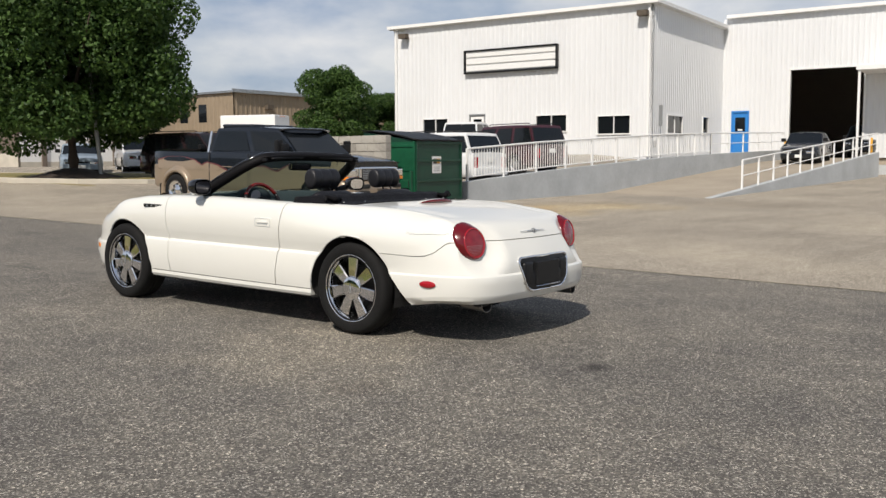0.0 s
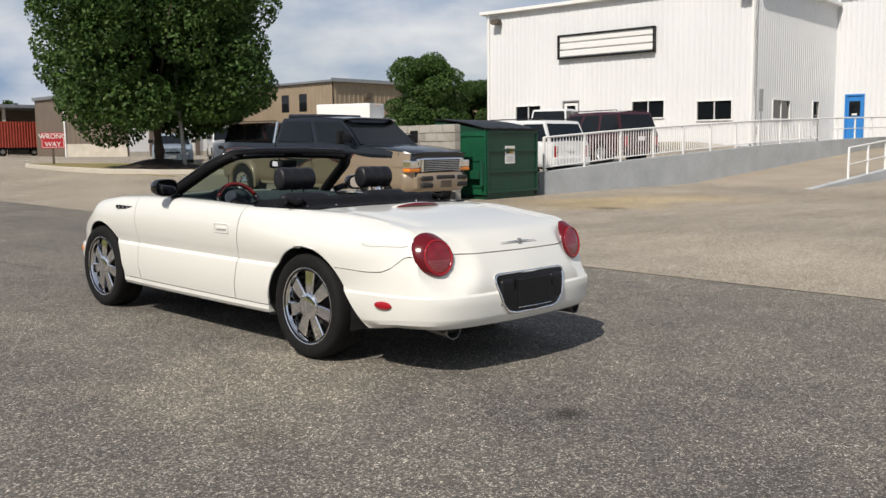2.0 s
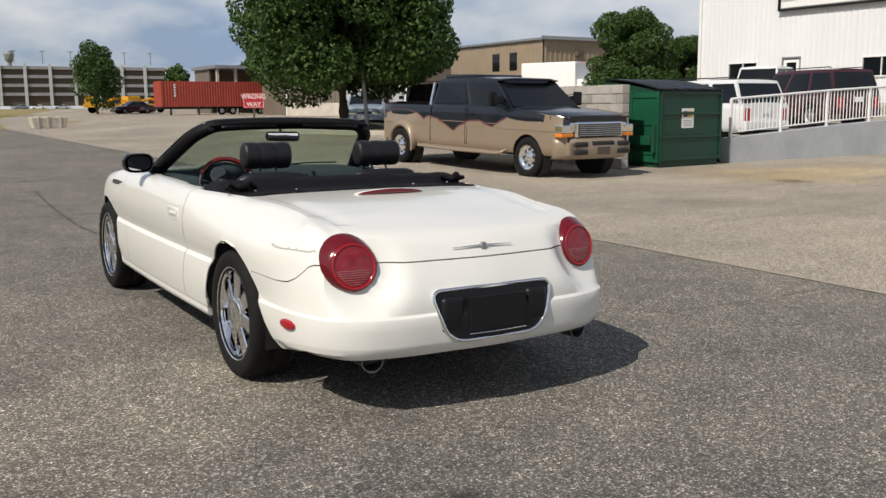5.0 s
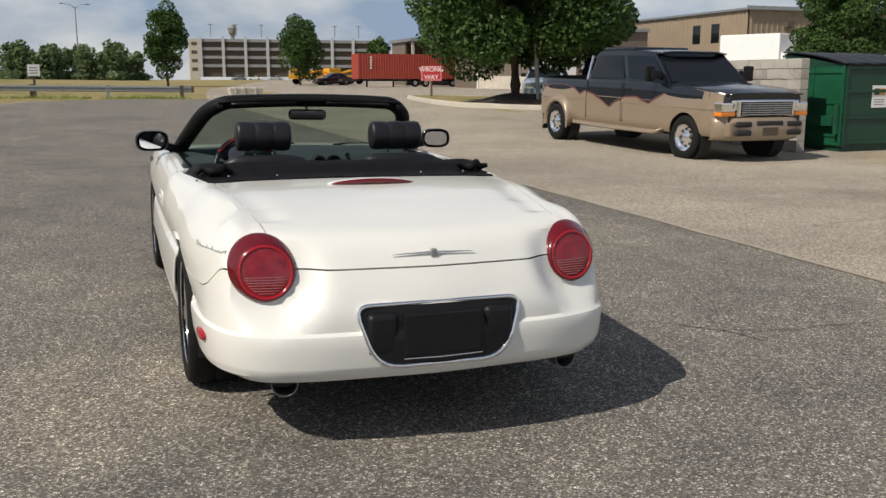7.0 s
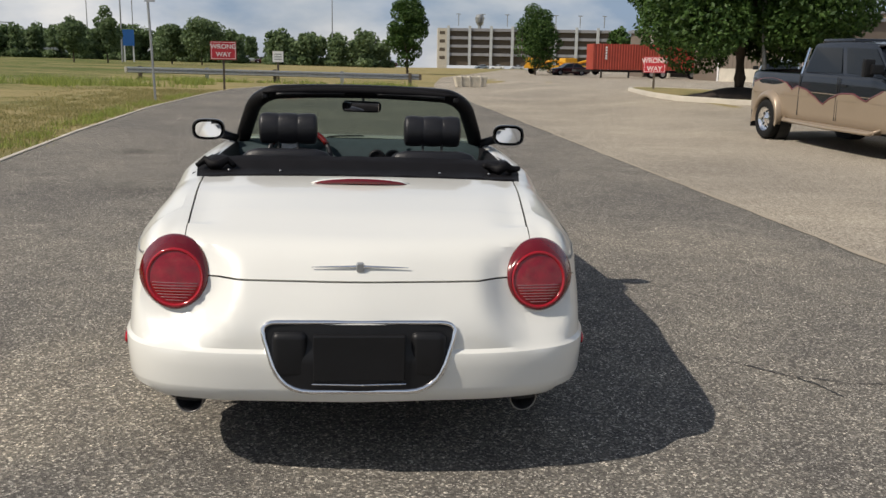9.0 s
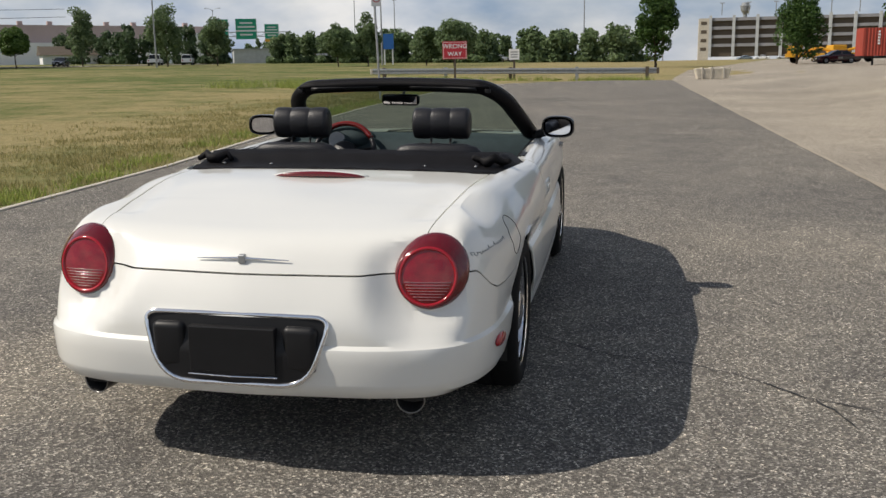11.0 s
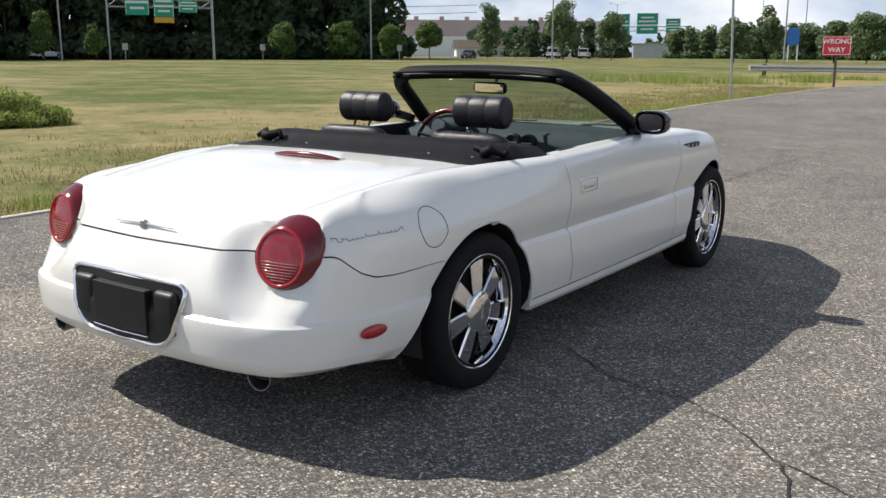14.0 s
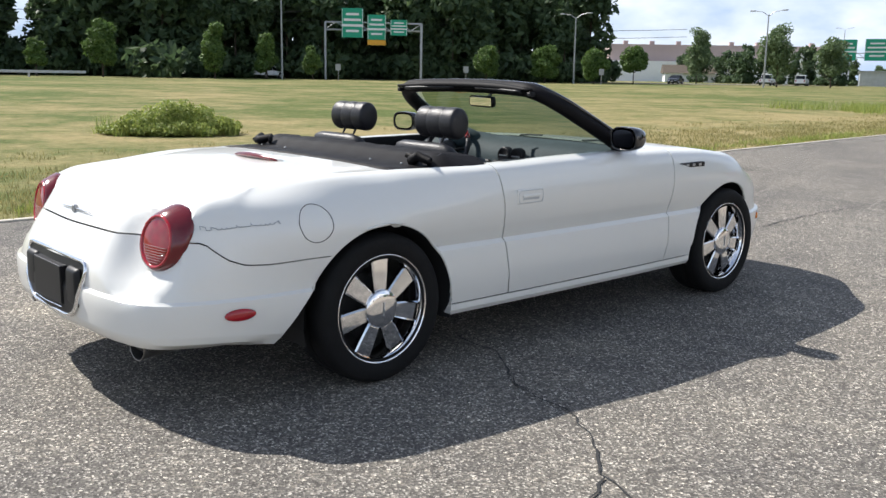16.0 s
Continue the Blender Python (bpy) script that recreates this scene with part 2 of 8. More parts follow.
        bp.inputs["Strength"].default_value, bp.inputs["Distance"].default_value = 0.8, 0.05
        l.new(fine, bp.inputs["Height"])
        l.new(bp.outputs["Normal"], b.inputs["Normal"])
    return m


M_ASPHALT = ground_mat("aged asphalt", "asphalt")
M_CONCRETE = ground_mat("worn tan concrete", "concrete")
M_GRASS = ground_mat("dry mown grass", "grass")
M_WHITE = mat("white car paint", (0.73, 0.725, 0.68), 0.28, coat=0.7, var=0.015, scale=2)
M_SEAM = mat("dark seam", (0.02, 0.02, 0.02), 0.8)
M_BLACK = mat("black vinyl", (0.0065, 0.006, 0.007), 0.62, var=0.3, scale=12, bump=0.15, bscale=260, spec=0.14)
M_LEATHER = mat("black leather", (0.013, 0.013, 0.016), 0.40, var=0.25, scale=9, bump=0.2, bscale=180, spec=0.35)
M_PLASTIC = mat("black plastic", (0.009, 0.009, 0.010), 0.45, var=0.2, scale=20, spec=0.3)
M_GLOSSBLACK = mat("gloss black", (0.008, 0.008, 0.01), 0.12, coat=0.6)
M_RUBBER = mat("tyre rubber", (0.010, 0.010, 0.010), 0.8, var=0.3, scale=14, bump=0.2, bscale=90, spec=0.2)
M_CHROME = mat("chrome", (0.86, 0.86, 0.87), 0.06, 1.0)
M_TIP = mat("sooty chrome", (0.22, 0.21, 0.20), 0.3, 0.9, var=0.3, scale=25)
M_STEEL = mat("galvanised steel", (0.42, 0.43, 0.44), 0.45, 0.85, var=0.25, scale=6)
M_REDLENS = mat("red lens", (0.34, 0.004, 0.012), 0.12, coat=0.5)
M_LENSRED = mat("lens red", (0.24, 0.005, 0.012), 0.10, coat=0.45, var=0.45, scale=22)
M_REDDARK = mat("dark red lens", (0.12, 0.003, 0.007), 0.14, coat=0.45)
M_CLEARLENS = mat("pink clear lens", (0.30, 0.12, 0.13), 0.15, coat=0.8)
M_AMBER = mat("amber lens", (0.75, 0.22, 0.02), 0.15, coat=0.6)
M_WOOD = mat("red wood rim", (0.16, 0.012, 0.01), 0.18, var=0.4, scale=30, coat=0.7)
M_MIRROR = mat("mirror glass", (0.9, 0.9, 0.92), 0.01, 1.0)
M_SHIELD = thin_glass("tinted windscreen", (0.47, 0.56, 0.49))
M_DARKGLASS = mat("dark tinted glass", (0.008, 0.010, 0.012), 0.04, spec=0.35)
M_DASH = mat("blue black dash", (0.030, 0.046, 0.050), 0.7, var=0.25, scale=15, bump=0.1, bscale=200, spec=0.2)
M_WALLWHITE = mat("white ribbed steel siding", (0.70, 0.71, 0.72), 0.4, var=0.06, scale=0.5, stretch=(1, 1, 0.3))
M_TRIMWHITE = mat("white painted trim", (0.78, 0.78, 0.77), 0.45, var=0.05, scale=2)
M_TAN = mat("tan ribbed steel siding", (0.27, 0.21, 0.145), 0.55, var=0.12, scale=0.6)
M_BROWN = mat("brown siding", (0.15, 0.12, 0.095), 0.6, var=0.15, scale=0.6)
M_GREYWALL = mat("pale painted concrete", (0.46, 0.48, 0.49), 0.8, var=0.2, scale=0.9, bump=0.2, bscale=30)
M_RAMP = mat("ramp concrete", (0.34, 0.29, 0.225), 0.85, var=0.2, scale=0.6, bump=0.2, bscale=40)
M_BLOCK = mat("grey concrete block", (0.32, 0.30, 0.265), 0.9, var=0.4, scale=3.0, bump=0.5, bscale=50, by_object=0.35)
M_MORTAR = mat("mortar", (0.30, 0.285, 0.26), 0.95, var=0.2, scale=8)
# one dumpster green twice: lit for the sunward side, shaded for the front
M_GREENLIT = mat("green dumpster paint, sunlit", (0.005, 0.078, 0.036), 0.45, var=0.4, scale=2.2, bump=0.1, bscale=14)
M_GREENSHADE = mat("green dumpster paint, shaded", (0.004, 0.045, 0.024), 0.5, var=0.3, scale=2.2, bump=0.1, bscale=14)
M_BLUE = mat("blue door paint", (0.025, 0.20, 0.55), 0.4, var=0.08, scale=4)
M_BLUESIGN = mat("blue sign", (0.02, 0.13, 0.42), 0.45, var=0.06, scale=3)
M_RED = mat("red sign sheet", (0.50, 0.025, 0.04), 0.45, var=0.12, scale=6)
M_SIGNWHITE = mat("white sign sheet", (0.75, 0.75, 0.74), 0.5, var=0.05, scale=6)
M_SIGNGREEN = mat("green sign sheet", (0.0, 0.30, 0.17), 0.45, var=0.06, scale=2)
M_YELLOW = mat("yellow paint", (0.66, 0.33, 0.02), 0.5, var=0.1, scale=4)
M_CONTAINER = mat("red container paint", (0.34, 0.05, 0.03), 0.55, var=0.25, scale=1.2)
M_BARK = mat("bark", (0.075, 0.055, 0.04), 0.95, var=0.4, scale=5, bump=0.6, bscale=25, stretch=(1, 1, 0.25))
M_MULCH = mat("dark mulch", (0.035, 0.024, 0.018), 0.95, var=0.5, scale=6, bump=0.8, bscale=30)
M_KERB = mat("pale kerb concrete", (0.50, 0.46, 0.39), 0.85, var=0.2, scale=1.5, bump=0.2, bscale=40)
M_DECK = mat("weathered deck concrete", (0.27, 0.27, 0.285), 0.85, var=0.15, scale=0.3)
M_POLE = mat("grey pole", (0.33, 0.34, 0.34), 0.5, 0.6, var=0.15, scale=3)
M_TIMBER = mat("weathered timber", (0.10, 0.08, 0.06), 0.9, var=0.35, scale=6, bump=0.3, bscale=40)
M_TARPAULIN = mat("pale barrier", (0.52, 0.47, 0.38), 0.8, var=0.35, scale=3, bump=0.3, bscale=12)


def leaf_mat(name, dark, lite, through_leaf=0.33):
    """Leaves: each clump takes its own green; some light passes through."""
    m = bpy.data.materials.new(name)
    m.use_nodes = True
    n, l = m.node_tree.nodes, m.node_tree.links
    b = n["Principled BSDF"]
    g = n.new("ShaderNodeNewGeometry")
    r = n.new("ShaderNodeValToRGB")
    r.color_ramp.elements[0].color, r.color_ramp.elements[1].color = (*dark, 1), (*lite, 1)
    l.new(g.outputs["Random Per Island"], r.inputs["Fac"])
    l.new(r.outputs["Color"], b.inputs["Base Color"])
    b.inputs["Roughness"].default_value, b.inputs["Specular IOR Level"].default_value = 0.55, 0.3
    tr, mx, out = n.new("ShaderNodeBsdfTranslucent"), n.new("ShaderNodeMixShader"), n["Material Output"]
    l.new(r.outputs["Color"], tr.inputs["Color"])
    mx.inputs["Fac"].default_value = through_leaf
    l.new(b.outputs[0], mx.inputs[1])
    l.new(tr.outputs[0], mx.inputs[2])
    l.new(mx.outputs[0], out.inputs["Surface"])
    return m


M_LEAF = leaf_mat("broad leaves", (0.022, 0.056, 0.013), (0.082, 0.150, 0.033))
M_LEAFLITE = leaf_mat("light leaves", (0.06, 0.115, 0.028), (0.15, 0.23, 0.06))
M_LEAFDARK = leaf_mat("dark leaves", (0.040, 0.072, 0.034), (0.105, 0.155, 0.07), 0.4)
# paler than the other greens: the haze of distance is put into the colour
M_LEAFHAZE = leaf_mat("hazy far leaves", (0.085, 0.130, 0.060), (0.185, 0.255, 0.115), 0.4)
M_WEED = leaf_mat("weeds", (0.16, 0.22, 0.045), (0.40, 0.44, 0.12))
M_STRAW = leaf_mat("dry grass blades", (0.16, 0.16, 0.055), (0.42, 0.36, 0.16))

# ---- mesh tools ----
def part(name, bm, material, parent=None, label="", smooth=False):
    """Links a bmesh as one mesh object under a thing or a part."""
    me = bpy.data.meshes.new(name)
    bm.normal_update()
    if smooth:
        for f in bm.faces:
            f.smooth = True
    bm.to_mesh(me)
    bm.free()
    for x in material if isinstance(material, (list, tuple)) else (material,):
        me.materials.append(x)
    ob = new(name, me)
    ob.parent = parent
    if label:
        tagged(ob, label)
    return ob


def thing(name, m, label, category, group="", kind=""):
    """An empty that holds the parts of a thing."""
    ob = new(name)
    ob.empty_display_size = 0.2
    ob.matrix_basis = m
    return tagged(ob, label, category, group, kind)


def smooth_by_angle(ob, degrees=35):
    """Smooth faces, with the edges that bend by more kept sharp."""
    me = ob.data
    bm = bmesh.new()
    bm.from_mesh(me)
    for f in bm.faces:
        f.smooth = True
    for e in bm.edges:
        e.smooth = len(e.link_faces) == 2 and e.calc_face_angle(0) < radians(degrees)
    bm.to_mesh(me)
    bm.free()
    return ob


def add_box(bm, x0, y0, z0, x1, y1, z1, bevel=0.0, m=None):
    r = bmesh.ops.create_cube(bm, size=1, matrix=Matrix.LocRotScale(((x0 + x1) / 2, (y0 + y1) / 2, (z0 + z1) / 2), None, (x1 - x0, y1 - y0, z1 - z0)))
    vs = r["verts"]
    if bevel:
        es = list({e for v in vs for e in v.link_edges})
        g = bmesh.ops.bevel(bm, geom=es, offset=bevel, segments=2, affect="EDGES", profile=0.7)
        vs = g["verts"] + [v for v in vs if v.is_valid]
    if m is not None:
        bmesh.ops.transform(bm, matrix=m, verts=list(set(v for v in vs if v.is_valid)))
    return bm


def box(x0, y0, z0, x1, y1, z1, bevel=0.0, m=None):
    return add_box(bmesh.new(), x0, y0, z0, x1, y1, z1, bevel, m)


def add_tube(bm, a, b, r, r2=None, seg=10):
    """A round bar from a to b."""
    a, b = Vector(a), Vector(b)
    d = b - a
    m = Matrix.Translation((a + b) / 2) @ d.to_track_quat("Z", "Y").to_matrix().to_4x4()
    bmesh.ops.create_cone(bm, cap_ends=True, segments=seg, radius1=r, radius2=r if r2 is None else r2, depth=d.length, matrix=m)
    return bm


def tube(a, b, r, r2=None, seg=10):
    return add_tube(bmesh.new(), a, b, r, r2, seg)


def lathe(profile, seg=40, axis="X", closed=False):
    """Turns (radius, along) pairs round an axis."""
    bm = bmesh.new()
    rings = []
    for k in range(seg):
        a = 2 * math.pi * k / seg
        ring = []
        for r, h in profile:
            c, s = r * math.cos(a), r * math.sin(a)
            ring.append(bm.verts.new((h, c, s) if axis == "X" else (c, h, s) if axis == "Y" else (c, s, h)))
        rings.append(ring)
    n = len(profile)
    for k in range(seg):
        a, b = rings[k], rings[(k + 1) % seg]
        for j in range(n if closed else n - 1):
            bm.faces.new((a[j], a[(j + 1) % n], b[(j + 1) % n], b[j]))
    bmesh.ops.remove_doubles(bm, verts=bm.verts, dist=1e-5)
    bmesh.ops.recalc_face_normals(bm, faces=bm.faces)
    return bm


def grid_mesh(rows, closed_u=False):
    """Joins rows of points, all as long, into a sheet."""
    bm = bmesh.new()
    vs = [[bm.verts.new(p) for p in row] for row in rows]
    for a, b in zip(vs, vs[1:] + (vs[:1] if closed_u else [])):
        for j in range(len(a) - 1):
            bm.faces.new((a[j], a[j + 1], b[j + 1], b[j]))
    return bm


def sweep(points, radius, seg=10, closed=False, flat=1.0):
    """A round (or flattened) bar along points."""
    pts = [Vector(p) for p in points]
    rows = []
    n = len(pts)
    for i, p in enumerate(pts):
        a = pts[(i - 1) % n] if closed or i > 0 else p
        b = pts[(i + 1) % n] if closed or i < n - 1 else p
        d = (b - a).normalized()
        side = d.cross(Vector((0, 0, 1)))
        side = side.normalized() if side.length > 1e-4 else Vector((1, 0, 0))
        up = side.cross(d).normalized()
        r = radius[i] if isinstance(radius, (list, tuple)) else radius
        rows.append([p + side * (r * math.cos(2 * math.pi * k / seg)) + up * (r * flat * math.sin(2 * math.pi * k / seg)) for k in range(seg)])
    bm = bmesh.new()
    vs = [[bm.verts.new(q) for q in row] for row in rows]
    for i in range(n if closed else n - 1):
        a, b = vs[i], vs[(i + 1) % n]
        for k in range(seg):
            bm.faces.new((a[k], a[(k + 1) % seg], b[(k + 1) % seg], b[k]))
    if not closed:
        bm.faces.new(vs[0][::-1])
        bm.faces.new(vs[-1])
    bmesh.ops.recalc_face_normals(bm, faces=bm.faces)
    return bm


def ellipsoid(rx, ry, rz, m=Matrix(), u=24, v=14):
    bm = bmesh.new()
    bmesh.ops.create_uvsphere(bm, u_segments=u, v_segments=v, radius=1, matrix=m @ Matrix.Diagonal((rx, ry, rz, 1)))
    return bm


def rounded_box(x0, y0, z0, x1, y1, z1, r, seg=4):
    bm = bmesh.new()
    bmesh.ops.create_cube(bm, size=1, matrix=Matrix.LocRotScale(((x0 + x1) / 2, (y0 + y1) / 2, (z0 + z1) / 2), None, (x1 - x0, y1 - y0, z1 - z0)))
    bmesh.ops.bevel(bm, geom=list(bm.edges), offset=r, segments=seg, affect="EDGES", profile=0.5)
    return bm


def words(text, size, parent, material, m, name="lettering", bold=0.0):
    """Raised letters in the built-in font, as a mesh."""
    cu = bpy.data.curves.new(name, "FONT")
    cu.body, cu.size, cu.align_x, cu.align_y, cu.extrude, cu.offset = text, size, "CENTER", "CENTER", 0.002, bold
    tmp = new(name + "_curve", cu)
    bpy.context.view_layer.update()
    me = bpy.data.meshes.new_from_object(tmp.evaluated_get(bpy.context.evaluated_depsgraph_get()))
    bpy.data.objects.remove(tmp)
    me.materials.clear()
    me.materials.append(material)
    ob = new(name, me)
    ob.parent = parent
    ob.matrix_basis = m
    return ob


def interp(table, x):
    """Straight lines between the (x, value) pairs of a table."""
    xs = [p[0] for p in table]
    return float(np.interp(x, xs, [p[1] for p in table]))


def sstep(x, a, b):
    t = min(1.0, max(0.0, (x - a) / (b - a)))
    return t * t * (3 - 2 * t)


def gh(x, y):
    """Height of the ground: the road falls gently to the east and climbs to the north."""
    z = -0.01175 * min(10.0, max(-125.0, x)) + 0.0100 * min(175.0, max(-60.0, y))
    z += 0.010 * max(0.0, min(x, 46.0) - 22.0) * (1 - sstep(y, 30, 60))
    z += 0.38 * sstep(y, 8, 24) * sstep(x, 6.5, 10.5) * (1 - sstep(y, 45, 80))
    return z

# ---- ground, road, kerbs ----
def sheet(name, xs, ys, dz, material, label, keep=None, category="ground"):
    """A sheet that follows the ground's height."""
    rows = [[(x, y, gh(x, y) + dz) for x in xs] for y in ys]
    bm = grid_mesh(rows)
    if keep:
        bad = [f for f in bm.faces if not keep(f.calc_center_median())]
        bmesh.ops.delete(bm, geom=bad, context="FACES")
    bmesh.ops.recalc_face_normals(bm, faces=bm.faces)
    if bm.faces and bm.faces[:][0].normal.z < 0:
        bmesh.ops.reverse_faces(bm, faces=bm.faces)
    return tagged(part(name, bm, material, smooth=True), label, category, kind="structure")


def spaced(a, b, near, far_step, centre=0.0):
    """Coordinates from a to b, close together about the centre."""
    out, x = [], centre
    step = near
    while x < b:
        out.append(x)
        step = min(far_step, step * 1.12)
        x += step
    out.append(b)
    x, step = centre - near, near
    while x > a:
        out.append(x)
        step = min(far_step, step * 1.12)
        x -= step
    out.append(a)
    return sorted(out)


sheet("ground", spaced(-1800, 1800, 1.0, 120), spaced(-1500, 1800, 1.0, 120, 10), -0.02, M_GRASS, "mown field of patchy green and straw-coloured grass")


def road_west(y):
    """The road's western edge: straight, then it turns out towards the rail."""
    return interp(((-60, -4.35), (-2, -4.4), (6, -4.6), (12, -5.15), (20, -5.65), (30, -5.7), (35, -5.5), (39, -4.6), (43, -2.6), (46, 0.6), (60, 3.0), (90, 5.0)), y)


def strip(name, ys, west, east, dz, material, label, cols=8, category="road"):
    rows = []
    for y in ys:
        a, b = west(y), east(y)
        rows.append([(a + (b - a) * k / cols, y, gh(a + (b - a) * k / cols, y) + dz) for k in range(cols + 1)])
    bm = grid_mesh(rows)
    bmesh.ops.recalc_face_normals(bm, faces=bm.faces)
    if bm.faces[:][0].normal.z < 0:
        bmesh.ops.reverse_faces(bm, faces=bm.faces)
    return tagged(part(name, bm, material, smooth=True), label, category, kind="structure")


Y_ROAD = [-60, -40, -20, -10, -6, -3, 0, 3, 6, 9, 12, 16, 20, 25, 30, 33, 35, 37, 39, 41, 43, 44.5, 46]
strip("road", Y_ROAD, road_west, lambda y: 4.1, 0.0, M_ASPHALT, "aged grey asphalt road with pale aggregate", 6)
Y_LOT = [-60, -30, -10, 0, 5, 10, 13, 16, 20, 25, 30, 35, 40, 46, 52, 60, 75, 100, 130, 160]


def lot_west(y):
    return 4.1 if y < 46 else interp(((46, 4.1), (52, 4.6), (75, 7), (160, 26)), y)


strip("pavement", Y_LOT, lot_west, lambda y: interp(((-60, 60), (40, 60), (60, 64), (160, 90)), y), 0.004, M_CONCRETE, "worn tan concrete yard with stains and cracks", 22, "pavement")


def kerb_line(name, pts, width, height, label):
    """A low pale kerb along points on the ground."""
    rows = []
    n = len(pts)
    for i, (x, y) in enumerate(pts):
        ax, ay = pts[max(0, i - 1)]
        bx, by = pts[min(n - 1, i + 1)]
        d = Vector((bx - ax, by - ay)).normalized()
        s = Vector((d.y, -d.x)) * width / 2
        z = gh(x, y)
        rows.append([(x - s.x, y - s.y, z - 0.1), (x - s.x, y - s.y, z + height * 0.8), (x - s.x * 0.8, y - s.y * 0.8, z + height), (x + s.x * 0.8, y + s.y * 0.8, z + height), (x + s.x, y + s.y, z + height * 0.8), (x + s.x, y + s.y, z - 0.1)])
    bm = grid_mesh(rows)
    bmesh.ops.recalc_face_normals(bm, faces=bm.faces)
    return tagged(part(name, bm, M_KERB), label, "kerb", kind="structure")


kerb_line("kerb_west", [(road_west(y) - 0.04, y) for y in (-40, -20, -8, -3, 0, 3, 6, 9, 12, 16, 20, 25, 30, 33, 35, 37, 39, 41)], 0.075, 0.018, "narrow pale concrete edging between road and grass")


edge = []
rng = random.Random(2)
for k in range(120):
    y = -4 + 0.35 * k
    edge.append([(4.1 - 0.025 + rng.gauss(0, 0.006), y, gh(4.1, y) + 0.0065), (4.1 + 0.03 + rng.gauss(0, 0.012), y, gh(4.1, y) + 0.0065)])
bm = grid_mesh(edge)
bmesh.ops.recalc_face_normals(bm, faces=bm.faces)
tagged(part("edge_joint", bm, M_RAMP), "pale worn joint between asphalt and concrete", "joint", kind="structure")


def crack(name, pts, width):
    """A jagged open crack, a thin dark ribbon just over the surface."""
    rnd = random.Random(len(pts) * 7 + int(pts[0][0] * 100))
    fine = []
    for (ax, ay), (bx, by) in zip(pts, pts[1:]):
        k = max(2, int(math.hypot(bx - ax, by - ay) / 0.06))
        for i in range(k):
            t = i / k
            fine.append((ax + (bx - ax) * t + rnd.gauss(0, 0.012), ay + (by - ay) * t + rnd.gauss(0, 0.012)))
    rows = []
    for i, (x, y) in enumerate(fine):
        ax, ay = fine[max(0, i - 1)]
        bx, by = fine[min(len(fine) - 1, i + 1)]
        d = Vector((bx - ax, by - ay)).normalized()
        w = width * (0.35 + rnd.random()) / 2
        s = Vector((d.y, -d.x)) * w
        z = gh(x, y) + 0.006
        rows.append([(x - s.x, y - s.y, z), (x + s.x, y + s.y, z)])
    bm = grid_mesh(rows)
    bmesh.ops.recalc_face_normals(bm, faces=bm.faces)
    return tagged(part(name, bm, M_SEAM), "jagged dark crack in the asphalt", "crack", kind="structure")

# ---- the white steel building ----
def bmat(x, y, z=0.0, turn=0.0):
    return Matrix.Translation((x, y, z)) @ Matrix.Rotation(radians(turn), 4, "Z")


def ribbed_wall(length, height, pitch=0.30, depth=0.022, openings=(), thick=0.15):
    """A wall along +x, outer face towards -y, with trapezoid ribs and real openings (x0, z0, x1, z1)."""
    cuts = {0.0, length}
    x = 0.0
    prof = []
    while x < length - 1e-6:
        for off, d in ((0.0, 0.0), (0.55, 0.0), (0.65, depth), (0.9, depth), (1.0, 0.0)):
            prof.append((min(length, x + off * pitch), d))
        x += pitch
    for a, _, b, _ in openings:
        cuts |= {a, b}
    xs = sorted({round(p[0], 4) for p in prof} | {round(c, 4) for c in cuts})
    zs = sorted({0.0, height} | {v for o in openings for v in (o[1], o[3])})
    px, pd = [p[0] for p in prof], [p[1] for p in prof]
    bm = bmesh.new()
    vs = [[bm.verts.new((x, -float(np.interp(x, px, pd)), z)) for x in xs] for z in zs]
    vb = [[bm.verts.new((x, thick, z)) for x in xs] for z in zs]

    def is_open(i, j):
        cx, cz = (xs[i] + xs[i + 1]) / 2, (zs[j] + zs[j + 1]) / 2
        return any(a < cx < b and c < cz < d for a, c, b, d in openings)

    for j in range(len(zs) - 1):
        for i in range(len(xs) - 1):
            if is_open(i, j):
                continue
            bm.faces.new((vs[j][i], vs[j][i + 1], vs[j + 1][i + 1], vs[j + 1][i]))
            bm.faces.new((vb[j][i], vb[j + 1][i], vb[j + 1][i + 1], vb[j][i + 1]))
    edge = [e for e in bm.edges if e.is_boundary]
    front = {v for row in vs for v in row}
    pair = {v: w for rv, rb in zip(vs, vb) for v, w in zip(rv, rb)}
    for e in edge:
        a, b = e.verts
        if a in front and b in front:
            try:
                bm.faces.new((a, b, pair[b], pair[a]))
            except ValueError:
                pass
    loose = [v for v in bm.verts if not v.link_faces]
    bmesh.ops.delete(bm, geom=loose, context="VERTS")
    bmesh.ops.recalc_face_normals(bm, faces=bm.faces)
    return bm


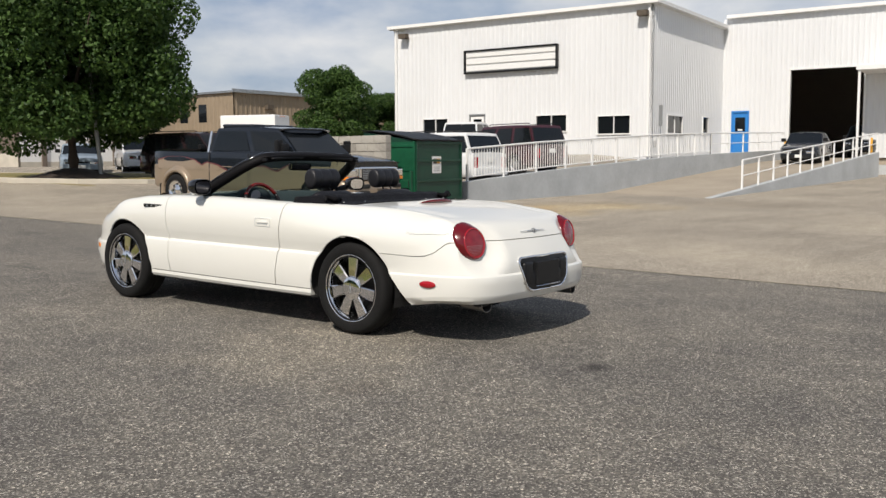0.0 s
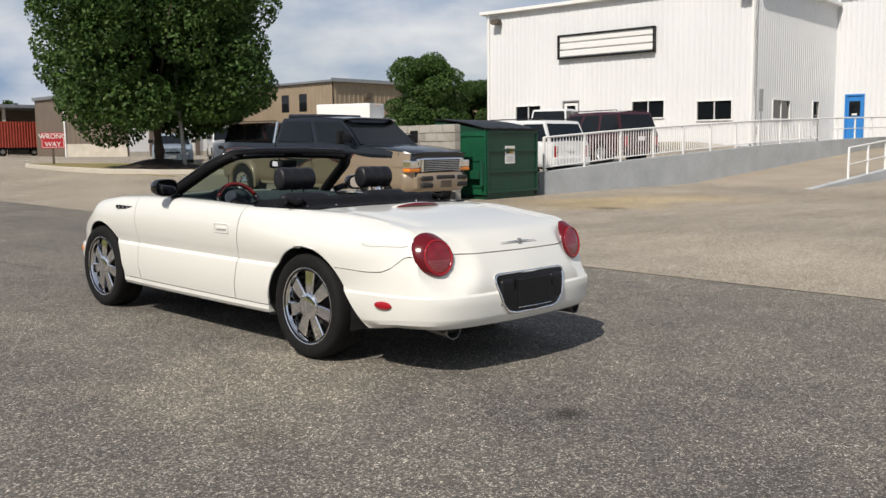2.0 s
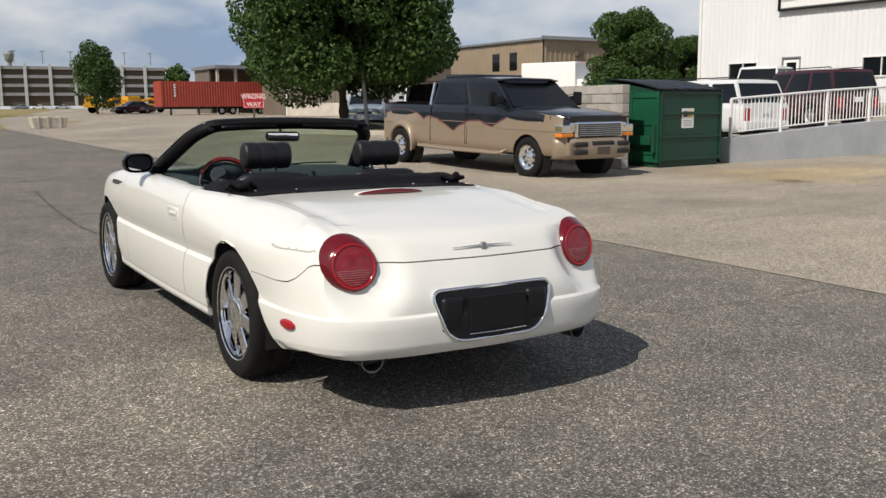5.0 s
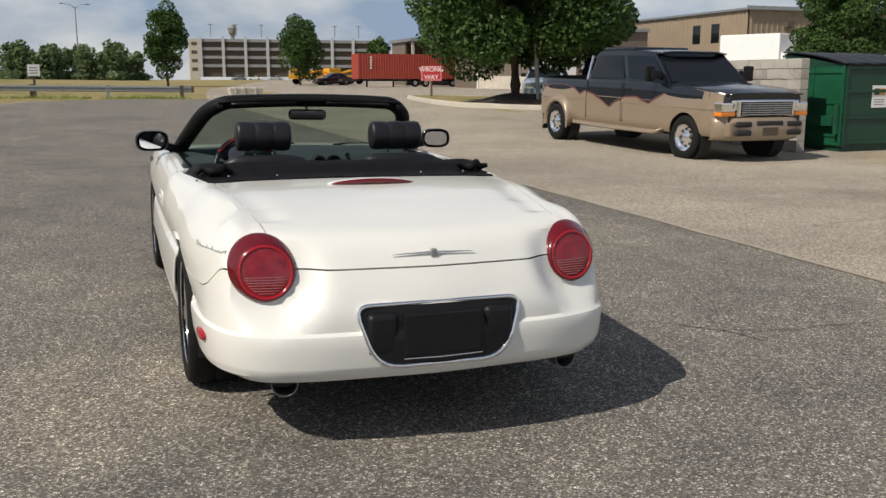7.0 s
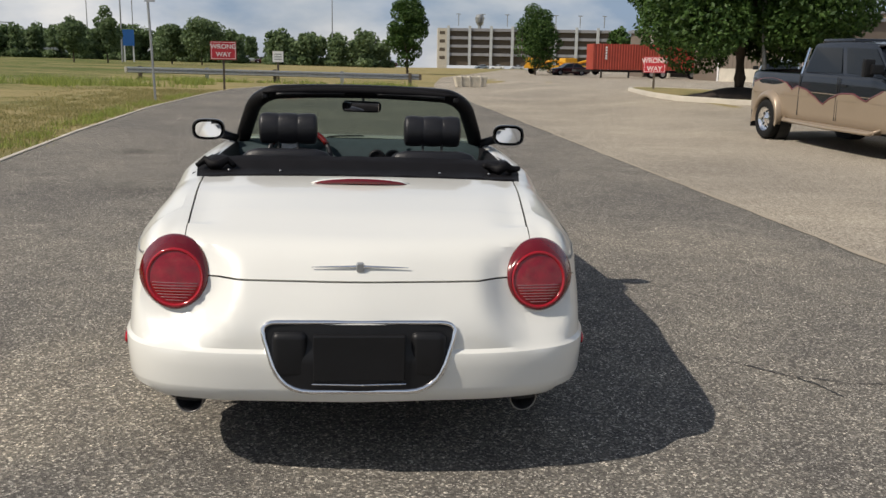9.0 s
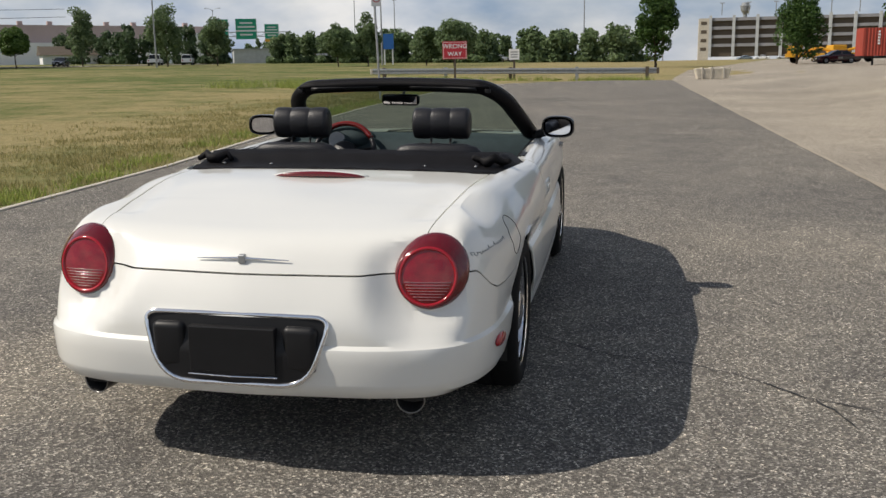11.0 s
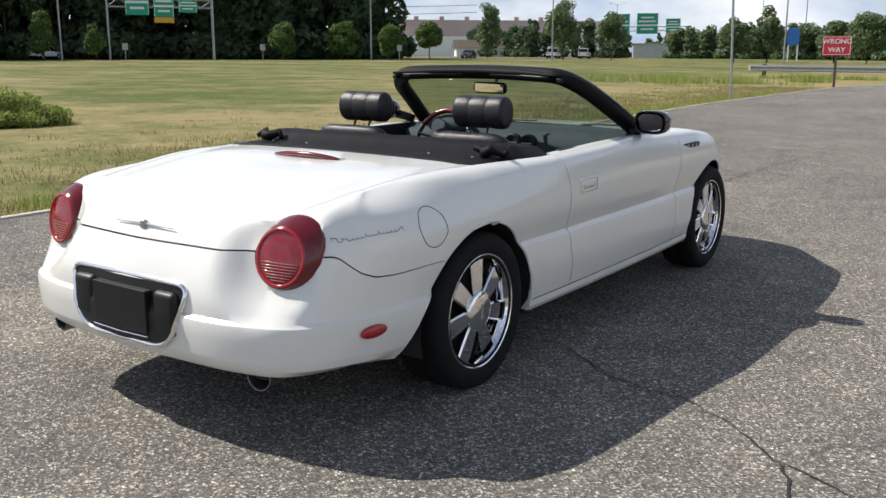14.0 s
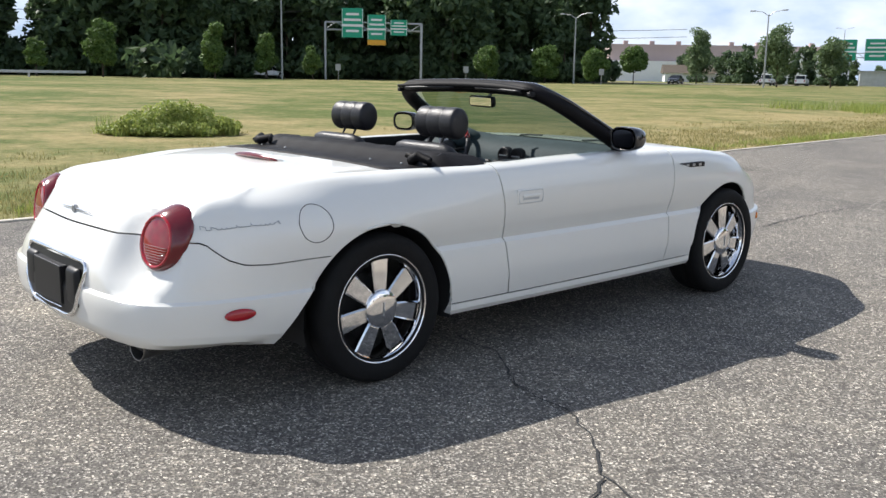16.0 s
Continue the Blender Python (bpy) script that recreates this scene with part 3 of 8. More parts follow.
def window_unit(x0, z0, x1, z1, parent, panes=2, name="window"):
    """A slider in a white frame, in a wall that faces -y."""
    w = part(name, add_box(add_box(add_box(box(x0 - 0.06, -0.06, z0 - 0.06, x0, 0.10, z1 + 0.06), x1, -0.06, z0 - 0.06, x1 + 0.06, 0.10, z1 + 0.06), x0, -0.06, z1, x1, 0.10, z1 + 0.06), x0, -0.09, z0 - 0.06, x1, 0.10, z0), M_TRIMWHITE, parent, "white framed sliding window")
    for k in range(panes):
        a = x0 + (x1 - x0) * k / panes
        b = x0 + (x1 - x0) * (k + 1) / panes
        part("pane", box(a + 0.02, 0.02 + 0.03 * k, z0 + 0.002, b - 0.02, 0.03 + 0.03 * k, z1 - 0.002), M_DARKGLASS, w)
    for k in range(1, panes):
        a = x0 + (x1 - x0) * k / panes
        part("mullion", box(a - 0.02, -0.03, z0, a + 0.02, 0.08, z1), M_TRIMWHITE, w)
    return w


# local frame: +x runs along the front towards the south, the outer face looks west (-y local)
FX, FY, FTURN = 38.05, 30.85, -90 + 3.0
FLOOR = 1.15
white_building = thing("white_building", bmat(FX, FY, FLOOR, FTURN), "white ribbed steel commercial building with blue door and open bay", "building")
L1, H1 = 16.62, 7.90


def front_x(y):
    return (30.62 - y) / math.cos(radians(3.0))


WINS = [(front_x(28.45), 1.55, front_x(26.7), 2.42), (front_x(20.76), 1.55, front_x(18.91), 2.42), (front_x(17.05), 1.36, front_x(15.23), 2.28)]
DOORW = (front_x(25.1), 0.0, front_x(24.15), 2.55)
part("front_wall", ribbed_wall(L1, H1, openings=WINS + [DOORW]), M_WALLWHITE, white_building, "white ribbed steel front wall")
for w in WINS:
    window_unit(w[0], w[1], w[2], w[3], white_building)

part("front_door", box(DOORW[0] + 0.02, 0.0, 0.01, DOORW[2] - 0.02, 0.06, 2.5), M_TRIMWHITE, white_building, "white door with dark light")
part("door_light", box(DOORW[0] + 0.2, -0.01, 1.75, DOORW[2] - 0.2, 0.0, 2.35), M_DARKGLASS, white_building)
part("door_frame", add_box(add_box(box(DOORW[0] - 0.07, -0.06, 0.0, DOORW[0], 0.1, 2.64), DOORW[2], -0.06, 0.0, DOORW[2] + 0.07, 0.1, 2.64), DOORW[0], -0.06, 2.55, DOORW[2], 0.1, 2.64), M_STEEL, white_building)
DEEP = 11.7
side_wall = part("side_wall", ribbed_wall(DEEP, H1, openings=[(2.15, 1.40, 4.5, 2.32), (8.0, 1.42, 8.95, 2.42)]), M_WALLWHITE, white_building, "white ribbed steel side wall")
side_wall.matrix_basis = Matrix.Translation((L1, 0, 0)) @ Matrix.Rotation(radians(90), 4, "Z")
window_unit(2.15, 1.40, 4.5, 2.32, side_wall)
window_unit(8.0, 1.42, 8.95, 2.42, side_wall, 1)
# second front, set back: blue door and open bay
D2, B2 = (0.69, 0.35, 1.58, 2.80), (4.05, 0.0, 8.1, 5.2)
rear_front = part("bay_wall", ribbed_wall(20.0, H1 + 0.60, openings=[D2, B2]), M_WALLWHITE, white_building, "white ribbed steel wall with open bay")
rear_front.matrix_basis = Matrix.Translation((L1 + 0.002, DEEP, 0))
bd = part("blue_door", box(D2[0], 0.0, D2[1], D2[2], 0.06, D2[3]), M_BLUE, rear_front, "blue steel door with small window")
part("door_light", box(D2[0] + 0.14, -0.012, D2[1] + 1.3, D2[2] - 0.14, 0.0, D2[1] + 2.15), M_DARKGLASS, bd)
part("notice", box(D2[0] + 0.3, -0.016, D2[1] + 1.34, D2[2] - 0.3, -0.012, D2[1] + 1.44), M_SIGNWHITE, bd)
part("door_frame", add_box(add_box(box(D2[0] - 0.09, -0.07, D2[1], D2[0], 0.08, D2[3] + 0.1), D2[2], -0.07, D2[1], D2[2] + 0.09, 0.08, D2[3] + 0.1), D2[0], -0.07, D2[3], D2[2], 0.08, D2[3] + 0.1), M_BLUE, rear_front)
part("bay_trim", add_box(add_box(box(B2[0] - 0.1, -0.07, 0, B2[0], 0.2, B2[3] + 0.1), B2[2], -0.07, 0, B2[2] + 0.1, 0.2, B2[3] + 0.1), B2[0], -0.07, B2[3], B2[2], 0.2, B2[3] + 0.1), M_TRIMWHITE, rear_front)
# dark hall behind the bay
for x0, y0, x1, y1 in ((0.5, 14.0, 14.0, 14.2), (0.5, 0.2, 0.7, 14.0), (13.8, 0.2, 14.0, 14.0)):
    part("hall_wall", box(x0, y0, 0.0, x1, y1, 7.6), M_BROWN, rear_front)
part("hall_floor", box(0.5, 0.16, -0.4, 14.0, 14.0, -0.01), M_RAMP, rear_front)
part("roof", add_box(box(-0.25, -0.22, H1, L1 + 0.25, DEEP + 22, H1 + 0.16), L1 + 0.25, DEEP - 0.22, H1 + 0.60, L1 + 20.2, DEEP + 22, H1 + 0.76), M_TRIMWHITE, white_building, "white metal roof edge")
part("gutter", add_box(add_box(box(-0.3, -0.34, H1 + 0.02, L1 + 0.34, -0.221, H1 + 0.20), L1 + 0.251, -0.221, H1 + 0.02, L1 + 0.36, DEEP - 0.23, H1 + 0.20), L1 + 0.251, DEEP - 0.34, H1 + 0.61, L1 + 20.2, DEEP - 0.221, H1 + 0.81), M_TRIMWHITE, white_building, "white gutter")
for x in (0.15, L1 - 0.25):
    part("downspout", box(x, -0.14, 0.1, x + 0.12, -0.04, H1 + 0.02, 0.02), M_TRIMWHITE, white_building, "white downspout")
part("back_walls", add_box(add_box(box(-0.0, 0.16, -1.5, 0.16, DEEP + 21.8, H1 - 0.01), 0.0, DEEP + 21.8, -1.5, L1 + 20, DEEP + 22, H1 - 0.01), L1 + 19.9, DEEP + 0.16, -1.5, L1 + 20.0, DEEP + 21.8, H1 + 0.59), M_WALLWHITE, white_building)
part("foundation", add_box(box(0.0, 0.0, -1.6, L1, DEEP + 21.8, -0.002), L1, DEEP + 0.01, -1.6, L1 + 20, DEEP + 21.8, -0.42), M_GREYWALL, white_building)
part("canopy", add_box(add_box(box(L1 + 8.2, DEEP - 3.2, 4.75, L1 + 14, DEEP - 0.05, 4.98), L1 + 8.3, DEEP - 3.1, 2.2, L1 + 8.42, DEEP - 2.98, 4.75), L1 + 8.3, DEEP - 3.1, -1.3, L1 + 8.42, DEEP - 2.98, 2.2), M_TRIMWHITE, white_building, "white flat canopy on a post")
# sign box with three rows of slats
sx0, sx1, sz0, sz1 = front_x(25.4), front_x(19.4), 4.95, 6.28
sign_box = part("sign_box", add_box(add_box(add_box(box(sx0, -0.28, sz0, sx0 + 0.08, -0.04, sz1), sx1 - 0.08, -0.28, sz0, sx1, -0.04, sz1), sx0, -0.28, sz0, sx1, -0.04, sz0 + 0.08), sx0, -0.28, sz1 - 0.08, sx1, -0.04, sz1), M_PLASTIC, white_building, "black framed blank sign box")
part("sign_back", box(sx0 + 0.08, -0.12, sz0 + 0.08, sx1 - 0.08, -0.05, sz1 - 0.08), M_SIGNWHITE, sign_box)
for k in range(3):
    z = sz0 + 0.14 + k * 0.40
    part("slat", box(sx0 + 0.12, -0.2, z, sx1 - 0.12, -0.125, z + 0.30, 0.02), M_SIGNWHITE, sign_box)
for x in (front_x(29.95), front_x(14.75)):
    lamp = part("wall_lamp", box(x, -0.55, H1 - 0.62, x + 0.55, -0.15, H1 - 0.32, 0.06), M_TIMBER, white_building, "brown shoebox flood lamp")
    part("lamp_arm", box(x + 0.2, -0.15, H1 - 0.5, x + 0.3, -0.02, H1 - 0.4), M_STEEL, lamp)
meter = part("meter_box", box(0.1, -0.1, 0.6, 0.3, -0.02, 0.95), M_STEEL, side_wall)

# ---- ramp, retaining walls, rails ----
def top1(x):
    return interp(((15.2, 0.58), (19.6, 0.83), (28.6, 1.22), (36, 1.42), (45.8, 1.62)), x)


def ramp_z(x):
    return interp(((22.5, gh(22.5, 7) - 0.02), (26.0, 0.16), (40.0, 0.98), (46.6, 1.14)), x)


def wall_between(name, xs, y0, y1, top, bottom, label):
    bm = bmesh.new()
    rows = [[bm.verts.new(v) for v in ((x, y0, bottom(x)), (x, y0, top(x)), (x, y1, top(x)), (x, y1, bottom(x)))] for x in xs]
    for a, b in zip(rows, rows[1:]):
        for k in range(4):
            bm.faces.new((a[k], a[(k + 1) % 4], b[(k + 1) % 4], b[k]))
    bm.faces.new(rows[0])
    bm.faces.new(rows[-1][::-1])
    bmesh.ops.recalc_face_normals(bm, faces=bm.faces)
    return tagged(part(name, bm, M_GREYWALL), label, "wall", kind="structure")


X1 = [15.25, 17, 19.6, 22, 25, 28.6, 32, 36, 40, 45.8]
wall_between("wall_ramp_north", X1, 9.1, 9.38, top1, lambda x: -0.5, "pale grey concrete retaining wall beside the ramp")
X2 = [22.5, 24, 25.5, 27, 30, 34, 38, 42, 46.0]


def top2(x):
    return interp(((22.5, -0.05), (25.5, 0.14), (46.0, 1.45)), x)


wall_between("wall_ramp_south", X2, 4.8, 5.05, top2, lambda x: -0.5, "pale grey concrete retaining wall of the ramp")
bm = grid_mesh([[(x, y, ramp_z(x)) for y in (5.05, 6.0, 7.0, 8.0, 9.1)] for x in (22.5, 24, 26, 29, 33, 37, 40, 44, 46.9)])
bmesh.ops.recalc_face_normals(bm, faces=bm.faces)
tagged(part("ramp", bm, M_RAMP), "tan concrete vehicle ramp rising to the open bay", "ramp", kind="structure")
bm = grid_mesh([[(x, y, (top1(x) - 0.40) + 0.34 * sstep(y, 14, 17.5)) for y in (9.38, 14, 15, 16, 17.5, 20, 26, 34)] for x in (15.3, 19.6, 28.6, 36, 38.6)] )
bmesh.ops.recalc_face_normals(bm, faces=bm.faces)
tagged(part("terrace", bm, M_CONCRETE), "raised concrete parking terrace behind the wall", "pavement", kind="structure")
bm = grid_mesh([[(x, y, z) for y in (9.38, 14, 20, 26, 34)] for x, z in ((15.28, top1(15.3) - 0.40), (14.9, top1(15.3) - 0.5), (14.6, -0.2))])
bmesh.ops.recalc_face_normals(bm, faces=bm.faces)
tagged(part("terrace_bank", bm, M_RAMP), "sloping concrete edge of the terrace", "pavement", kind="structure")


def railing(name, xs_posts, y, top, label, bars=True, high=0.92):
    """Posts, a top rail, a low rail and, where wanted, upright bars."""
    r = thing(name, Matrix(), label, "railing")
    for x in xs_posts:
        part("post", box(x - 0.03, y - 0.03, top(x), x + 0.03, y + 0.03, top(x) + high), M_TRIMWHITE, r)
    for a, b in zip(xs_posts, xs_posts[1:]):
        za, zb = top(a), top(b)
        part("top_rail", sweep([(a, y, za + high), (b, y, zb + high)], 0.03, 8), M_TRIMWHITE, r)
        low = 0.12 if bars else 0.45
        part("lower_rail", sweep([(a, y, za + low), (b, y, zb + low)], 0.02, 6), M_TRIMWHITE, r)
        if bars:
            n = max(2, int((b - a) / 0.135))
            for k in range(1, n):
                x = a + (b - a) * k / n
                z = za + (zb - za) * k / n
                part("bar", box(x - 0.009, y - 0.009, z + 0.12, x + 0.009, y + 0.009, z + high), M_TRIMWHITE, r)
    return r


railing("ramp_railing", [15.4 + 1.86 * k for k in range(11)], 9.22, top1, "white steel railing with upright bars on the retaining wall")
railing("ramp_railing", [15.4 + 1.86 * 10 + 2.1 * k for k in range(6)], 9.24, top1, "white steel two-rail railing on the retaining wall", bars=False)
railing("ramp_railing", [25.6 + 1.7 * k for k in range(13)], 4.92, top2, "white steel two-rail railing along the ramp", bars=False, high=0.98)
post = thing("bay_sign", Matrix.Translation((29.4, 9.6, top1(29.4) - 0.40)), "narrow grey sign on a steel post by the railing", "sign")
part("post", tube((0, 0, 0), (0, 0, 1.86), 0.03), M_STEEL, post)
part("plate", box(-0.02, -0.075, 1.66, -0.005, 0.075, 2.5), M_POLE, post)
for y in (9.9, 5.2):
    bo = thing("bollard", Matrix.Translation((45.9, y - 0.3 if y > 9 else y, 1.1)), "yellow steel bollard beside the open bay", "bollard", "bay bollards")
    part("post", lathe([(0.0, 1.1), (0.06, 1.09), (0.09, 1.05), (0.09, 0.0)], 16, "Z"), M_YELLOW, bo, smooth=True)

# ---- bin enclosure ----
def block_wall(x, y0, y1, z0, rows):
    """A wall of split-face blocks along y; each block stands on its own."""
    w = thing("block_wall", Matrix(), "grey split-face concrete block enclosure wall", "wall", kind="structure")
    part("mortar_core", box(x + 0.012, y0 + 0.012, z0 - 0.3, x + 0.19, y1, z0 + rows * 0.203 - 0.008), M_MORTAR, w)
    rnd = random.Random(8)
    shapes = []
    for k in range(5):
        bm = box(0, 0, 0, 0.2, 0.39, 0.193, 0.012)
        for v in bm.verts:
            v.co += Vector((rnd.uniform(-0.012, 0.006) if v.co.x < 0.1 else 0, 0, 0))
        me = bpy.data.meshes.new("block")
        bm.to_mesh(me)
        bm.free()
        me.materials.append(M_BLOCK)
        shapes.append(me)
    half = bpy.data.meshes.new("half_block")
    bm = box(0, 0, 0, 0.2, 0.19, 0.193, 0.012)
    bm.to_mesh(half)
    bm.free()
    half.materials.append(M_BLOCK)
    for r in range(rows):
        y, z = y0, z0 + r * 0.203
        first = True
        while y < y1:
            me = half if first and r % 2 else rnd.choice(shapes)
            b = new("block", me)
            b.parent = w
            b.location = (x + rnd.uniform(-0.006, 0.004), y, z)
            y += 0.2 if first and r % 2 else 0.4
            first = False
    return w


block_wall(11.66, 9.02, 13.6, gh(11.7, 11) - 0.02, 9)


def dumpster(m):
    d = thing("dumpster", m, "dark green steel front-load dumpster with a closed black lid", "dumpster")
    W, D, H = 2.08, 1.7, 1.72
    bm = bmesh.new()
    prof = [(0.0, 0.12), (D, 0.12), (D, H + 0.26), (0.0, H)]
    a = [bm.verts.new((0, y, z)) for y, z in prof]
    b = [bm.verts.new((W, y, z)) for y, z in prof]
    for k in range(3):
        bm.faces.new((a[k], b[k], b[k + 1], a[k + 1]))
    bm.faces.new((a[3], b[3], b[0], a[0]))
    bm.faces.new(a[::-1])
    bm.faces.new(b)
    bmesh.ops.recalc_face_normals(bm, faces=bm.faces)
    part("bin", bm, M_GREENSHADE, d)
    part("base", box(0.04, 0.04, 0.0, W - 0.04, D - 0.04, 0.119), M_GREENSHADE, d)
    for z in (0.16, 0.66, 1.18, 1.64):
        part("front_rib", box(0.0, -0.035, z, W, -0.001, z + 0.06, 0.008), M_GREENSHADE, d)
    for x in (0.0, W - 0.05):
        part("corner_post", box(x, -0.034, 0.12, x + 0.05, -0.002, H - 0.002, 0.006), M_GREENSHADE, d)
    # the sunward side wears the lighter green, so sunlight is painted in
    for z in (0.30, 0.95, 1.56):
        part("side_rib", box(-0.045, 0.0, z, -0.001, D, z + 0.07, 0.008), M_GREENLIT, d)
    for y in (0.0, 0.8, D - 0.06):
        part("side_post", box(-0.044, y, 0.12, -0.002, y + 0.06, H - 0.01, 0.006), M_GREENLIT, d)
    part("side_panel", box(-0.02, 0.06, 0.13, -0.003, D - 0.06, H - 0.03), M_GREENLIT, d, "green side panel, sunlight in its colour")
    sleeve = part("fork_sleeve", box(-0.20, 0.1, 0.52, -0.046, D - 0.1, 0.72, 0.01), M_GREENLIT, d, "green fork pocket")
    part("sleeve_mouth", box(-0.185, 0.096, 0.54, -0.06, 0.0995, 0.70), M_SEAM, sleeve)
    part("hook", box(-0.16, 0.04, 0.35, -0.047, 0.10, 0.95, 0.02), M_GREENLIT, d)
    lid = grid_mesh([[(x, y, H + 0.03 + 0.26 * max(y, 0) / D + 0.05 * math.sin(math.pi * min(1, max(0, y / D))) + 0.015 * math.cos(x * 13)) for x in [-0.06 + (W + 0.12) * k / 16 for k in range(17)]] for y in (-0.06, 0.1, 0.5, 0.9, 1.3, D + 0.02)])
    lo = part("lid", lid, M_PLASTIC, d, "black plastic lid", smooth=True)
    md = lo.modifiers.new("thickness", "SOLIDIFY")
    md.thickness = 0.03
    st = part("sticker", box(0.72, -0.008, 0.88, 1.12, -0.002, 1.32), M_SIGNWHITE, d, "white label with dark and lime marks")
    part("mark", box(0.77, -0.010, 1.13, 0.91, -0.0082, 1.26), M_TIMBER, st)
    part("mark", box(0.92, -0.010, 1.13, 1.06, -0.0082, 1.26), M_YELLOW, st)
    for k in range(3):
        part("text_bar", box(0.78, -0.010, 0.93 + 0.05 * k, 1.05, -0.0082, 0.95 + 0.05 * k), M_POLE, st)
    return d


dumpster(bmat(12.62, 8.85, gh(13, 9) + 0.004, 2.0))

# ---- the white convertible ----
TILT = Matrix.Rotation(radians(0.673), 4, "Y") @ Matrix.Rotation(radians(0.573), 4, "X")
convertible = thing("convertible_car", TILT, "white two-seat convertible car, black top folded down, parked on asphalt", "car")

PLAN = [(0, 2.34), (0.2, 2.33), (0.4, 2.285), (0.6, 2.175), (0.74, 1.99), (0.825, 1.78), (0.868, 1.5), (0.895, 1.2), (0.91, 0.7), (0.917, 0.1), (0.916, -0.5), (0.908, -1.0), (0.9, -1.4), (0.892, -1.7), (0.879, -1.93), (0.849, -2.14), (0.787, -2.295), (0.67, -2.385), (0.48, -2.438), (0.25, -2.455), (0, -2.468)]
HUB_Y, HUB_Z, TYRE_R, ARCH_R = 1.361, 0.325, 0.333, 0.388
# rows from the bottom up: (side z, inset), (rear z, inset), (front z, inset)
ROWS = [((0.235, 0.085), (0.285, 0.13), (0.22, 0.14)), ((0.24, 0.045), (0.292, 0.05), (0.235, 0.06)), ((0.262, 0.03), (0.318, 0.02), (0.27, 0.03)), ((0.29, 0.03), (0.345, 0.008), (0.30, 0.02)), ((0.296, 0.03), (0.35, 0.007), (0.306, 0.02)),
        ((0.38, 0.016), (0.42, 0.0), (0.38, 0.0)), ((0.45, 0.015), (0.460, 0.0), (0.46, 0.0)), ((0.466, 0.017), (0.474, 0.004), (0.478, 0.004)), ((0.478, 0.034), (0.486, 0.020), (0.488, 0.026)), ((0.50, 0.031), (0.51, 0.021), (0.50, 0.029)),
        ((0.515, 0.028), (0.545, 0.026), (0.515, 0.032)), ((0.53, 0.025), (0.58, 0.038), (0.53, 0.036)), ((0.553, 0.020), (0.621, 0.060), (0.553, 0.038)), ((0.576, 0.015), (0.662, 0.086), (0.577, 0.039)),
        ((0.598, 0.012), (0.703, 0.116), (0.60, 0.04)), ((0.603, 0.0115), (0.709, 0.121), (0.605, 0.041)), ((0.66, 0.004), (0.735, 0.141), (0.65, 0.055)), ((0.72, 0.0), (0.765, 0.165), (0.70, 0.085)), ((0.78, 0.004), (0.788, 0.188), (0.735, 0.13)),
        ((0.83, 0.014), (0.808, 0.215), (0.755, 0.18)), ((0.868, 0.028), (0.823, 0.245), (0.768, 0.23)), ((0.893, 0.046), (0.835, 0.28), (0.777, 0.28)), ((0.907, 0.068), (0.844, 0.32), (0.783, 0.33)), ((0.915, 0.098), (0.852, 0.37), (0.788, 0.38))]
# the flank between the wheels has its crease higher, and flares out below it
DOOR_ROWS = {5: (0.40, 0.008), 6: (0.525, 0.015), 7: (0.552, 0.020), 8: (0.572, 0.038), 9: (0.582, 0.035), 10: (0.592, 0.032), 11: (0.602, 0.029), 12: (0.615, 0.025), 13: (0.628, 0.021), 14: (0.640, 0.0175), 15: (0.644, 0.0165), 16: (0.685, 0.007), 17: (0.735, 0.001)}
SEAM_LO, SEAM_HI, SILL_LO, SILL_HI, NROW = 14, 15, 3, 4, len(ROWS)
BELT = ((-2.3, 0.85), (-2.0, 0.885), (-1.6, 0.912), (-1.2, 0.92), (-0.7, 0.92), (-0.2, 0.935), (0.2, 0.94), (0.65, 0.934), (1.1, 0.918), (1.4, 0.885), (1.65, 0.83), (1.9, 0.785), (2.3, 0.76))
CORNER = ((0.285, 0.12), (0.295, 0.05), (0.32, 0.02), (0.36, 0.006), (0.472, 0.002), (0.486, 0.018), (0.60, 0.034), (0.72, 0.064), (0.79, 0.100), (0.83, 0.145), (0.845, 0.195), (0.852, 0.26), (0.86, 0.30))
RING_X = ((0, 0), (0.25, 0.255), (0.45, 0.475), (0.62, 0.652), (0.735, 0.680), (0.80, 0.690), (0.838, 0.698), (0.869, 0.710), (0.8875, 0.722), (0.892, 0.728))
RING_Y = ((0, -2.150), (0.15, -2.142), (0.30, -2.126), (0.45, -2.102), (0.62, -2.065), (0.735, -2.025), (0.80, -1.98), (0.838, -1.935), (0.869, -1.855), (0.8875, -1.77), (0.892, -1.72))
DOOR_R, DOOR_F, DECK_F, COWL = -0.60, 0.70, -1.24, 0.60


def spline(pts, n):
    """A smooth curve through points, in n even steps."""
    p = [Vector((*q, 0)) for q in pts]
    p = [p[0] + Vector((p[0].x - p[1].x, 0, 0)) - Vector((0, p[0].y - p[1].y, 0))] + p + [p[-1] + Vector((p[-1].x - p[-2].x, p[-2].y - p[-1].y, 0))]
    fine = []
    for i in range(1, len(p) - 2):
        a, b, c, d = p[i - 1], p[i], p[i + 1], p[i + 2]
        for k in range(24):
            t = k / 24
            fine.append(0.5 * (2 * b + (c - a) * t + (2 * a - 5 * b + 4 * c - d) * t * t + (3 * b - a - 3 * c + d) * t ** 3))
    fine.append(p[-2])
    s = [0.0]
    for a, b in zip(fine, fine[1:]):
        s.append(s[-1] + (b - a).length)
    return [(float(np.interp(s[-1] * k / n, s, [q.x for q in fine])), float(np.interp(s[-1] * k / n, s, [q.y for q in fine]))) for k in range(n + 1)]


fine_plan = spline(PLAN, 700)
